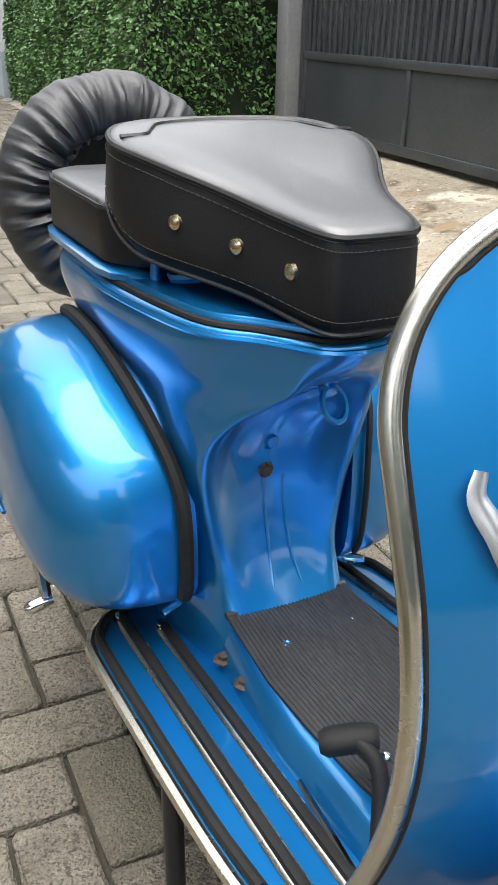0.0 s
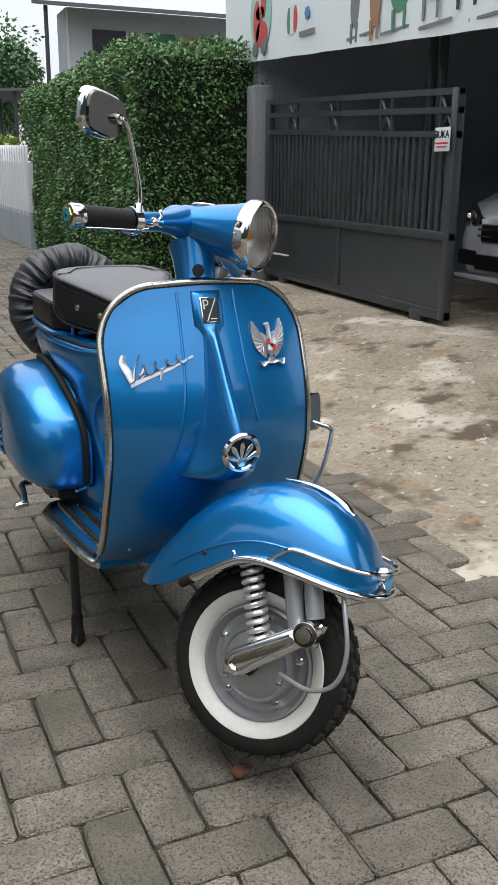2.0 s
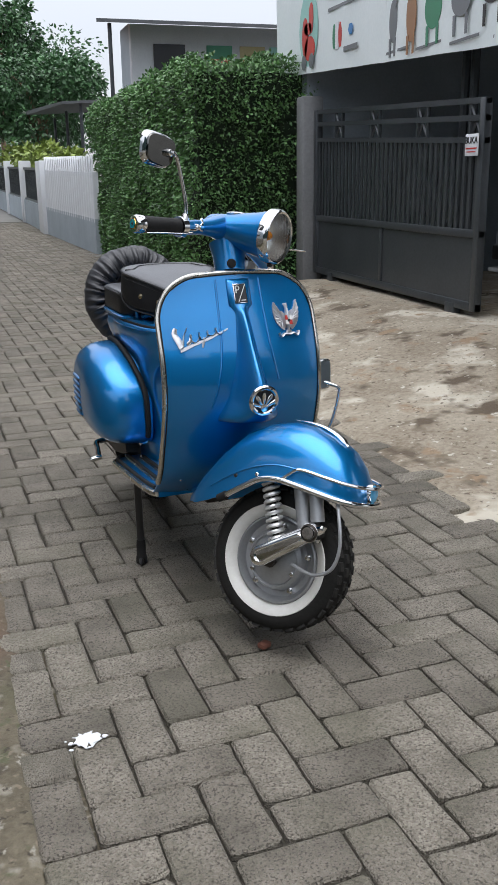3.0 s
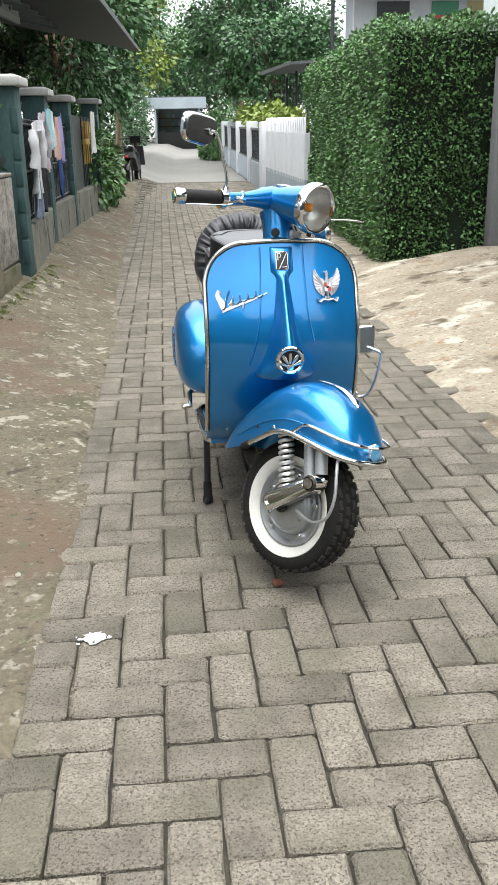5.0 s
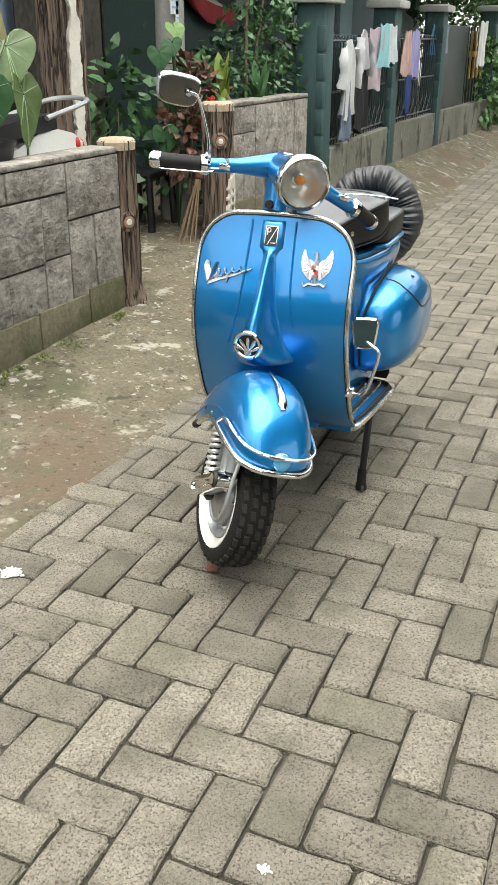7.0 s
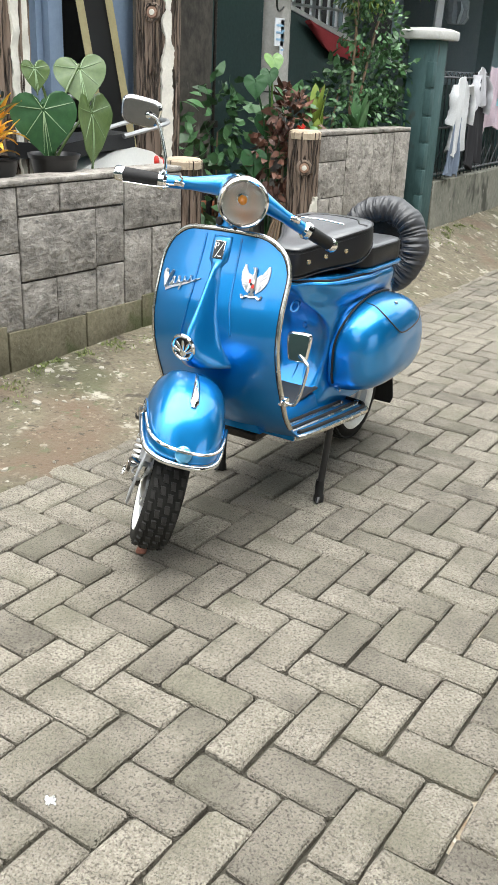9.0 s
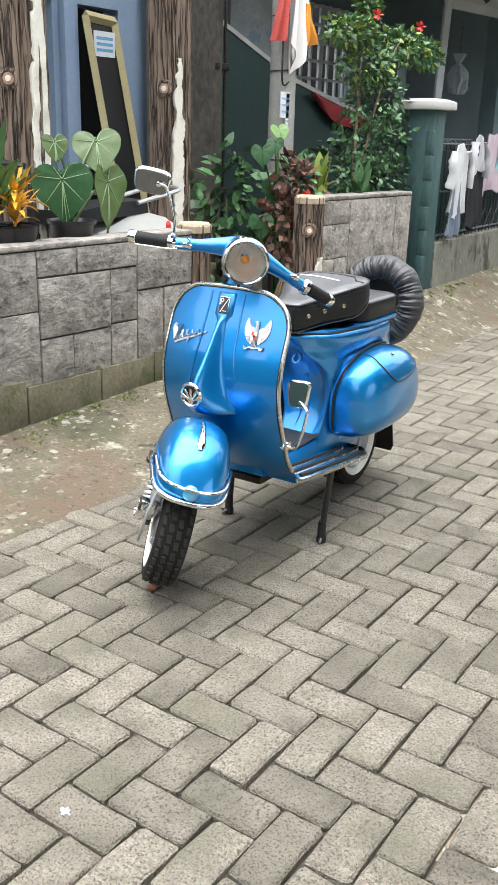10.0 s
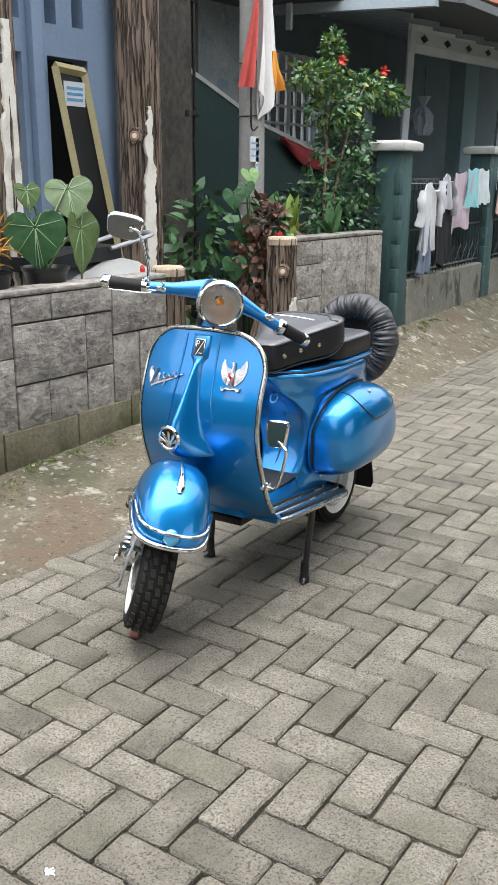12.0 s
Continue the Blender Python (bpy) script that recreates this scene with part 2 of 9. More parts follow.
BLOCK = mat("stamped_cement_block", (0.086, 0.077, 0.068), (0.365, 0.338, 0.30), 0.9, 0, 7, 26, 1.0, rand=0.12, spots=[((0.095, 0.086, 0.074), 12, 0.62), ((0.38, 0.36, 0.325), 20, 0.65)], stretch=(1, 1, 1.25), deep=0.035)
WALL_CORE = mat("cement_joint", (0.05, 0.045, 0.04), (0.10, 0.09, 0.08), 0.95, 0, 6, 60, 0.5)
DAMP_WALL = mat("damp_grey_green_cement", (0.085, 0.086, 0.068), (0.215, 0.21, 0.172), 0.9, 0, 3.2, 45, 0.5, spots=[((0.045, 0.046, 0.034), 3.6, 0.56), ((0.30, 0.295, 0.255), 16, 0.66)], stretch=(1, 1, 0.6))
PLINTH = mat("mossy_cement_plinth", (0.070, 0.062, 0.034), (0.165, 0.146, 0.096), 0.9, 0, 5, 45, 0.8, spots=[((0.065, 0.07, 0.028), 4, 0.56), ((0.2, 0.185, 0.15), 14, 0.66)], deep=0.02)


def bark(name):
    """Cement moulded as bark: long dark fissures between rough ridges."""
    m, t, b = nodes_of(name)
    n, l = t.nodes, t.links
    co = n.new("ShaderNodeTexCoord").outputs["Object"]
    bend = n.new("ShaderNodeTexNoise")
    bend.inputs["Scale"].default_value = 9
    l.new(co, bend.inputs["Vector"])
    push = n.new("ShaderNodeVectorMath")
    push.operation = "MULTIPLY_ADD"
    push.inputs[1].default_value = (0.018, 0.018, 0.018)
    l.new(bend.outputs["Color"], push.inputs[0])
    l.new(co, push.inputs[2])
    mp = n.new("ShaderNodeMapping")
    mp.inputs["Scale"].default_value = (1, 1, 0.06)
    l.new(push.outputs[0], mp.inputs["Vector"])
    cell = n.new("ShaderNodeTexNoise")
    cell.inputs["Scale"].default_value = 34
    cell.inputs["Detail"].default_value = 2.5
    l.new(mp.outputs[0], cell.inputs["Vector"])
    mid = n.new("ShaderNodeMath")
    mid.operation = "SUBTRACT"
    mid.inputs[1].default_value = 0.5
    l.new(cell.outputs["Fac"], mid.inputs[0])
    split = n.new("ShaderNodeMath")
    split.operation = "ABSOLUTE"
    l.new(mid.outputs[0], split.inputs[0])
    grain = n.new("ShaderNodeTexNoise")
    grain.inputs["Scale"].default_value = 60
    grain.inputs["Detail"].default_value = 6
    l.new(mp.outputs[0], grain.inputs["Vector"])
    deep = n.new("ShaderNodeMapRange")
    deep.inputs[1].default_value, deep.inputs[2].default_value = 0.0, 0.065
    l.new(split.outputs[0], deep.inputs[0])
    hgt = n.new("ShaderNodeMath")
    hgt.operation = "MULTIPLY_ADD"
    hgt.inputs[1].default_value = 0.5
    l.new(grain.outputs["Fac"], hgt.inputs[0])
    l.new(deep.outputs[0], hgt.inputs[2])
    r = n.new("ShaderNodeValToRGB")
    r.color_ramp.elements[0].position, r.color_ramp.elements[1].position = 0.25, 1.3 / 1.5
    r.color_ramp.elements[0].color, r.color_ramp.elements[1].color = (0.040, 0.029, 0.022, 1), (0.175, 0.128, 0.096, 1)
    half = n.new("ShaderNodeMath")
    half.operation = "MULTIPLY"
    half.inputs[1].default_value = 0.72
    l.new(hgt.outputs[0], half.inputs[0])
    l.new(half.outputs[0], r.inputs["Fac"])
    l.new(r.outputs["Color"], b.inputs["Base Color"])
    b.inputs["Roughness"].default_value = 0.8
    bp = n.new("ShaderNodeBump")
    bp.inputs["Strength"].default_value = 1.0
    bp.inputs["Distance"].default_value = 0.016
    l.new(hgt.outputs[0], bp.inputs["Height"])
    l.new(bp.outputs["Normal"], b.inputs["Normal"])
    return m


BARK = bark("moulded_bark_cement")
KNOT = mat("painted_knot", (0.22, 0.125, 0.085), (0.36, 0.23, 0.16), 0.8, 0, 30, 120, 0.3)
BARK_PALE = mat("pale_bare_cement", (0.5, 0.48, 0.42), (0.66, 0.63, 0.56), 0.8, 0, 9, 70, 0.4)
GREEN_WALL = mat("dark_green_paint", (0.007, 0.026, 0.024), (0.018, 0.047, 0.043), 0.6, 0, 2.5, 40, 0.2, spots=[((0.10, 0.12, 0.12), 7, 0.66)])
GREY_GREEN = mat("weathered_green_grey_paint", (0.02, 0.055, 0.056), (0.052, 0.104, 0.104), 0.75, 0, 3, 40, 0.3, spots=[((0.15, 0.165, 0.16), 6, 0.63), ((0.03, 0.035, 0.03), 9, 0.62)], stretch=(1, 1, 0.35))
CAP = mat("pale_cement_cap", (0.36, 0.36, 0.34), (0.5, 0.5, 0.48), 0.8, 0, 6, 60, 0.3)
BLUE_WALL = mat("pale_blue_plaster", (0.165, 0.225, 0.32), (0.215, 0.285, 0.385), 0.8, 0, 2, 40, 0.15, spots=[((0.13, 0.17, 0.23), 3, 0.66)])
GREY_WALL = mat("grey_plaster", (0.29, 0.335, 0.37), (0.41, 0.46, 0.50), 0.85, 0, 2, 40, 0.2)
DIM_TEAL = mat("blue_grey_plaster", (0.15, 0.20, 0.225), (0.225, 0.28, 0.305), 0.85, 0, 2, 40, 0.2)
PALE_WALL = mat("pale_plaster", (0.5, 0.52, 0.54), (0.62, 0.64, 0.66), 0.8, 0, 2, 40, 0.15)
GATE = mat("dark_gate_paint", (0.035, 0.04, 0.045), (0.065, 0.072, 0.078), 0.35, 0.2, 3, 60, 0.1)
# near-black colour stands in for shade inside rooms, garage, kiosk and under canopy
DARK = mat("unlit_interior", (0.01, 0.01, 0.011), (0.025, 0.025, 0.025), 0.8, 0, 2, 30, 0.1)
CREAM = mat("cream_frame_paint", (0.36, 0.31, 0.16), (0.46, 0.40, 0.22), 0.6, 0, 6, 60, 0.1)
WHITE_PAINT = mat("white_paint", (0.62, 0.64, 0.66), (0.76, 0.78, 0.8), 0.6, 0, 3, 60, 0.1)
ROOF = mat("roof_sheet", (0.075, 0.08, 0.085), (0.13, 0.135, 0.14), 0.6, 0.3, 3, 40, 0.2)
TILE = mat("clay_roof_tile", (0.36, 0.14, 0.08), (0.5, 0.22, 0.13), 0.8, 0, 6, 60, 0.3, rand=0.15)
LEAF = mat("hedge_leaf", (0.045, 0.125, 0.035), (0.13, 0.25, 0.075), 0.45, 0, 1.5, 30, 0.05, rand=0.5, island=True)
LEAF_DARK = mat("shrub_leaf", (0.03, 0.085, 0.032), (0.075, 0.165, 0.058), 0.42, 0, 2, 30, 0.05, rand=0.45, island=True)
LEAF_LIME = mat("young_leaf", (0.13, 0.2, 0.03), (0.24, 0.3, 0.05), 0.5, 0, 2, 30, 0.05, rand=0.35, island=True)
LEAF_RED = mat("russet_leaf", (0.07, 0.03, 0.02), (0.16, 0.075, 0.05), 0.5, 0, 3, 30, 0.05, rand=0.4, island=True)
LEAF_ORANGE = mat("yellow_orange_leaf", (0.62, 0.22, 0.02), (0.85, 0.58, 0.06), 0.45, 0, 9, 40, 0.05, rand=0.25)
LEAF_BIG = mat("broad_green_leaf", (0.014, 0.052, 0.018), (0.035, 0.10, 0.032), 0.42, 0, 6, 40, 0.15, spec=0.35)
LEAF_VEIN = plain("pale_leaf_vein", (0.26, 0.36, 0.2), 0.5)
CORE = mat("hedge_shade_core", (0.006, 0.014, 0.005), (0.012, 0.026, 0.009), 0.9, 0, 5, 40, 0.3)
WOOD = mat("weathered_wood", (0.14, 0.09, 0.055), (0.27, 0.19, 0.12), 0.75, 0, 5, 60, 0.3, stretch=(1, 1, 0.15))
FLAKE = mat("broken_cement", (0.20, 0.185, 0.15), (0.34, 0.32, 0.27), 0.9, 0, 12, 90, 0.4)
POST_GREY = mat("grey_post_plaster", (0.15, 0.155, 0.16), (0.22, 0.225, 0.23), 0.85, 0, 2, 40, 0.2)
SAWN = mat("sawn_tan_cement", (0.30, 0.235, 0.165), (0.45, 0.37, 0.27), 0.8, 0, 14, 70, 0.4)
PEELING = mat("peeling_grey_plaster", (0.13, 0.145, 0.155), (0.235, 0.245, 0.24), 0.9, 0, 3, 45, 0.4, spots=[((0.115, 0.15, 0.19), 5, 0.55), ((0.26, 0.24, 0.20), 9, 0.62)])
STAINED = mat("brown_stained_plaster", (0.022, 0.021, 0.018), (0.085, 0.076, 0.062), 0.85, 0, 5, 40, 0.7, spots=[((0.02, 0.018, 0.015), 4, 0.56), ((0.19, 0.17, 0.145), 7, 0.64)], stretch=(1, 1, 0.45))
POLE = mat("concrete_pole", (0.23, 0.23, 0.21), (0.35, 0.34, 0.32), 0.85, 0, 5, 50, 0.3)
BANNER = mat("printed_banner", (0.66, 0.72, 0.72), (0.74, 0.79, 0.79), 0.5, 0, 1.5, 40, 0.03)
CAR_PAINT = mat("silver_car_paint", (0.74, 0.75, 0.77), (0.8, 0.81, 0.83), 0.3, 0.15, 4, 300, 0.01, 0.8)
OCHRE = mat("ochre_gate_paint", (0.42, 0.26, 0.06), (0.55, 0.36, 0.1), 0.6, 0, 6, 60, 0.1)
PALE_TEAL = mat("pale_teal_plaster", (0.26, 0.37, 0.39), (0.36, 0.48, 0.50), 0.8, 0, 2, 40, 0.15)
TERRACOTTA = mat("terracotta", (0.3, 0.11, 0.06), (0.42, 0.17, 0.09), 0.8, 0, 8, 60, 0.2)


# ---- shaping helpers ----
def part(name, bm, material, parent=None, label="", angle=40):
    """Links a bmesh as one mesh object under a thing or a part."""
    me = bpy.data.meshes.new(name)
    bmesh.ops.recalc_face_normals(bm, faces=bm.faces)
    bm.to_mesh(me)
    bm.free()
    me.materials.append(material)
    me.polygons.foreach_set("use_smooth", [True] * len(me.polygons))
    me.set_sharp_from_angle(angle=radians(angle))
    ob = new(name, me)
    ob.parent = parent
    if label:
        ob["label"] = label
    return ob


def thing(name, label, category, group="", at=None):
    ob = new(name)
    ob.empty_display_size = 0.1
    if at is not None:
        ob.matrix_world = at
    return tagged(ob, label, category, group)


def box(lo, hi, bevel=0.0, bm=None, seg=2):
    bm = bm or bmesh.new()
    d = [b - a for a, b in zip(lo, hi)]
    made = bmesh.ops.create_cube(bm, size=1.0)["verts"]
    for v in made:
        v.co = Vector([a + (c + 0.5) * e for a, c, e in zip(lo, v.co, d)])
    if bevel:
        edges = list({e for v in made for e in v.link_edges})
        bmesh.ops.bevel(bm, geom=edges, offset=min(bevel, min(d) * 0.45), segments=seg, affect="EDGES", profile=0.5)
    return bm


def loft(rings, bm=None, closed=True, caps=True):
    """Skins rings of equally many points."""
    bm = bm or bmesh.new()
    rows = [[bm.verts.new(p) for p in r] for r in rings]
    n = len(rows[0])
    for a, b in zip(rows, rows[1:]):
        for i in range(n if closed else n - 1):
            j = (i + 1) % n
            bm.faces.new((a[i], a[j], b[j], b[i]))
    if caps and closed:
        bm.faces.new(rows[0])
        bm.faces.new(rows[-1])
    return bm


def tube(pts, r, seg=10, bm=None, closed=False, caps=True, flat=1.0, up=None):
    """A round bar along points; r one radius or one a point; flat squeezes the second axis."""
    pts = [Vector(p) for p in pts]
    n = len(pts)
    rr = r if isinstance(r, (list, tuple)) else [r] * n
    rings = []
    side = None
    for i, p in enumerate(pts):
        a = pts[(i - 1) % n] if closed or i else p
        b = pts[(i + 1) % n] if closed or i < n - 1 else p
        d = (b - a).normalized()
        if side is None:
            ref = Vector(up) if up else (Vector((0, 0, 1)) if abs(d.z) < 0.9 else Vector((1, 0, 0)))
            side = d.cross(ref).normalized()
        side = (side - d * side.dot(d)).normalized()
        other = d.cross(side)
        rings.append([p + side * (rr[i] * math.cos(2 * math.pi * k / seg)) + other * (rr[i] * flat * math.sin(2 * math.pi * k / seg)) for k in range(seg)])
    if closed:
        rings.append(rings[0])
        bm = loft(rings, bm, True, False)
        bmesh.ops.remove_doubles(bm, verts=bm.verts, dist=1e-6)
        return bm
    return loft(rings, bm, True, caps)


def frame_of(axis, ref=(0, 0, 1)):
    z = Vector(axis).normalized()
    r = Vector(ref)
    if abs(z.dot(r)) > 0.95:
        r = Vector((0, 1, 0))
    x = r.cross(z).normalized()
    return x, z.cross(x), z


def lathe(profile, at=(0, 0, 0), axis=(0, 0, 1), seg=32, bm=None, closed=False):
    """Turns a profile of (radius, height) round an axis."""
    bm = bm or bmesh.new()
    x, y, z = frame_of(axis)
    o = Vector(at)
    rows = []
    for r, h in profile:
        if r < 1e-6:
            rows.append([bm.verts.new(o + z * h)])
        else:
            rows.append([bm.verts.new(o + z * h + x * (r * math.cos(2 * math.pi * k / seg)) + y * (r * math.sin(2 * math.pi * k / seg))) for k in range(seg)])
    pairs = list(zip(rows, rows[1:])) + ([(rows[-1], rows[0])] if closed else [])
    for a, b in pairs:
        for k in range(seg):
            j = (k + 1) % seg
            if len(a) == 1 and len(b) == 1:
                continue
            if len(a) == 1:
                bm.faces.new((a[0], b[j], b[k]))
            elif len(b) == 1:
                bm.faces.new((a[k], a[j], b[0]))
            else:
                bm.faces.new((a[k], a[j], b[j], b[k]))
    return bm


def prism(outline, depth, at=(0, 0, 0), xdir=(1, 0, 0), ydir=(0, 0, 1), bevel=0.0, bm=None):
    """A flat outline in the plane of xdir and ydir, thickened along their cross product."""
    bm = bm or bmesh.new()
    x, y = Vector(xdir), Vector(ydir)
    z = x.cross(y).normalized()
    o = Vector(at)
    a = [bm.verts.new(o + x * u + y * v) for u, v in outline]
    b = [bm.verts.new(o + x * u + y * v + z * depth) for u, v in outline]
    n = len(a)
    fs = [bm.faces.new(a), bm.faces.new(b)]
    for i in range(n):
        fs.append(bm.faces.new((a[i], a[(i + 1) % n], b[(i + 1) % n], b[i])))
    if bevel:
        rim = list({e for e in fs[1].edges} | {e for e in fs[0].edges})
        bmesh.ops.bevel(bm, geom=rim, offset=bevel, segments=2, affect="EDGES", profile=0.5)
    return bm


def bez(pts, n=8):
    """A smooth curve (Catmull-Rom) through points."""
    p = [Vector(q) for q in pts]
    p = [p[0] * 2 - p[1]] + p + [p[-1] * 2 - p[-2]]
    out = []
    for i in range(1, len(p) - 2):
        for k in range(n):
            t = k / n
            out.append(0.5 * (2 * p[i] + (p[i + 1] - p[i - 1]) * t + (2 * p[i - 1] - 5 * p[i] + 4 * p[i + 1] - p[i + 2]) * t * t + (3 * p[i] - p[i - 1] - 3 * p[i + 1] + p[i + 2]) * t ** 3))
    out.append(p[-2])
    return out


def smooth(a, b, v):
    v = min(max((v - a) / (b - a), 0), 1)
    return v * v * (3 - 2 * v)


def leaves(name, spots, size, material, parent=None, seed=1, slim=0.55, fold=0.25):
    """Many small folded leaves: spots are (place, outward direction)."""
    rng = random.Random(seed)
    vs, fs = [], []
    for p, d in spots:
        d = (Vector(d) + Vector((rng.uniform(-1, 1), rng.uniform(-1, 1), rng.uniform(-0.9, 0.6))) * 0.9).normalized()
        s = size * rng.uniform(0.6, 1.3)
        side = d.cross(Vector((rng.uniform(-1, 1), rng.uniform(-1, 1), rng.uniform(-1, 1)))).normalized()
        up = side.cross(d)
        p = Vector(p)
        k = len(vs)
        w, lift = side * s * slim * 0.5, up * s * fold * 0.3
        sag = up * s * fold * -0.35
        vs += [p, p + d * s * 0.34 + w * 0.95 + lift, p + d * s * 0.34 - w * 0.95 + lift, p + d * s * 0.70 + w * 0.68 + lift + sag * 0.4, p + d * s * 0.70 - w * 0.68 + lift + sag * 0.4, p + d * s + sag]
        fs += [(k, k + 1, k + 2), (k + 1, k + 3, k + 4, k + 2), (k + 3, k + 5, k + 4)]
    me = bpy.data.meshes.new(name)
    me.from_pydata([tuple(v) for v in vs], [], fs)
    me.materials.append(material)
    ob = new(name, me)
    ob.parent = parent
    return ob


# ---- the ground: one sheet, banked up towards the walls ----
def left_edge(y):
    return -0.64 - 0.062 * max(y - 0.15, 0)


def right_edge(y):
    if y < 0.35:
        return 1.5 if y < -0.3 else 1.16
    return 0.94 - 0.025 * (min(y, 6.6) - 0.6) if y < 7.2 else min(0.79 + 0.2 * (y - 7.2), 1.18)


def ground_height(x, y):
    h = 0.0
    e = left_edge(min(max(y, -3), 12))
    h += min(max(0.01 + 0.055 * y, 0.0), 0.27) * min(max((e - x) / 0.75, 0), 1)
    r = right_edge(y)
    h += (0.23 * smooth(0.2, 2.6, y) * (1 - 0.75 * smooth(5.7, 6.5, y))) * min(max((x - r) / 1.35, 0), 1)
    h += 0.018 * max(y - 9, 0)
    return h


def build_ground():
    xs = [-90, -50, -25, -12, -7, -4.5, -3.2] + [-2.6 + 0.065 * i for i in range(94)] + [4.2, 6, 10, 20, 45, 90]
    ys = [-40, -20, -9, -5, -3] + [-2.0 + 0.08 * i for i in range(126)] + [8.5, 9.5, 11, 13, 16, 20, 26, 34, 45, 70, 140]
    vs, fs, mi = [], [], []
    for y in ys:
        for x in xs:
            inside = left_edge(y) + 0.02 + 0.05 * noise.noise((x * 2, y * 3.1, 9)) < x < right_edge(y) + 0.02 and y < 30
            z = ground_height(x, y) + 0.006 * noise.noise((x * 3, y * 3, 0)) - (0.02 if inside else (-0.006 if x < 0 else 0.004))
            if not inside and -2.6 < x < 3.6:
                z += 0.008 * noise.noise((x * 11, y * 11, 3)) - 0.004
            vs.append((x, y, z))
    w = len(xs)
    for j in range(len(ys) - 1):
        for i in range(w - 1):
            fs.append((j * w + i, j * w + i + 1, (j + 1) * w + i + 1, (j + 1) * w + i))
            x, y = (xs[i] + xs[i + 1]) / 2, (ys[j] + ys[j + 1]) / 2
            wob = 0.05 * noise.noise((x * 4, y * 4, 7))
            if left_edge(y) + 0.10 < x + wob * 0.3 < right_edge(y) - 0.10 and -6 < y < 19.5:
                mi.append(0)
            elif x < 0 and -4 < y < 19.5:
                mi.append(1)
            elif x > 0 and -4 < y < 12 and x < 5:
                mi.append(2)
            else:
                mi.append(3)
    me = bpy.data.meshes.new("ground")
    me.from_pydata(vs, [], fs)
    for m in (SAND, VERGE, DRIVE, FAR_GROUND):
        me.materials.append(m)
    me.polygons.foreach_set("material_index", mi)
    me.polygons.foreach_set("use_smooth", [True] * len(fs))
    ob = new("ground", me)
    tagged(ob, "worn cement, soil and moss verge beside the alley", "ground", kind="structure")
    return ob


ground = build_ground()


# ---- block walls with bark-moulded end posts ----
def block_wall(name, x, y0, y1, z0, z1, label, seed, thick=0.13, laid=()):
    """A cement wall facing the alley: recessed core, stamped blocks of uneven size, smooth plinth and coping."""
    rng = random.Random(seed)
    core = box((x - thick, y0, z0), (x - 0.006, y1, z1 - 0.02))
    base = part(name, core, WALL_CORE)
    tagged(base, label, "wall", kind="structure")
    part("coping", box((x - thick - 0.01, y0, z1 - 0.025), (x + 0.008, y1, z1), 0.008), BLOCK, base)
    plinth_top = z0 + (z1 - z0) * 0.30
    y = y0
    while y < y1 - 0.02:
        w = min(rng.uniform(0.28, 0.46), y1 - y)
        if y1 - y - w < 0.12:
            w = y1 - y
        part("plinth_block", box((x - 0.02, y + 0.004, z0), (x + 0.012, y + w - 0.004, plinth_top + rng.uniform(-0.03, 0.03) - 0.003), 0.006), PLINTH, base)
        y += w
    # uneven coursing: every bay is split at its own heights
    y = y0
    top = z1 - 0.028
    stop = laid[0][0] if laid else y1
    for a, b, za, zb in laid:
        part("stamped_block", box((x - 0.02, a + 0.0028, max(za, plinth_top - 0.03) + 0.0028), (x + rng.uniform(0.002, 0.009), min(b, y1) - 0.0028, zb - 0.0028), 0.005), BLOCK, base)
    while y < stop - 0.02:
        w = rng.uniform(0.22, 0.40)
        if stop - y - w < 0.16:
            w = stop - y
        kind = rng.randrange(4)
        cuts = [(), (rng.uniform(0.3, 0.45),), (rng.uniform(0.55, 0.7),), (rng.uniform(0.3, 0.38), rng.uniform(0.66, 0.74))][kind]
        zs = [plinth_top] + [plinth_top + (top - plinth_top) * c for c in cuts] + [top]
        for k, (za, zb) in enumerate(zip(zs, zs[1:])):
            halves = [(y, y + w)]
            if w > 0.3 and zb - za < 0.3 and rng.random() < 0.5:
                m = y + w * rng.uniform(0.4, 0.6)
                halves = [(y, m), (m, y + w)]
            for a, b in halves:
                bm = box((x - 0.02, a + 0.0024, za + 0.0024), (x + rng.uniform(0.001, 0.007), b - 0.0024, zb - 0.0024), 0.004)
                part("stamped_block", bm, BLOCK, base)
        y += w
    return base


wall_west = block_wall("wall_west", -1.44, -1.2, 1.86, 0.0, 0.84, "grey stamped cement block wall with a mossy plinth", 5, laid=[(0.62, 0.855, 0.55, 0.812), (0.62, 0.855, 0.22, 0.55), (0.855, 1.08, 0.695, 0.812), (0.855, 1.283, 0.425, 0.692), (1.08, 1.462, 0.695, 0.812), (1.283, 1.462, 0.435, 0.692), (1.462, 1.86, 0.575, 0.812), (1.462, 1.65, 0.22, 0.572), (1.65, 1.86, 0.22, 0.572), (1.283, 1.462, 0.22, 0.432), (1.045, 1.283, 0.22, 0.422), (0.855, 1.045, 0.22, 0.422)])
wall_entry = block_wall("wall_west_entry", -1.55, 3.24, 4.42, 0.1, 0.95, "grey stamped cement block wall beside the green pillar", 8)


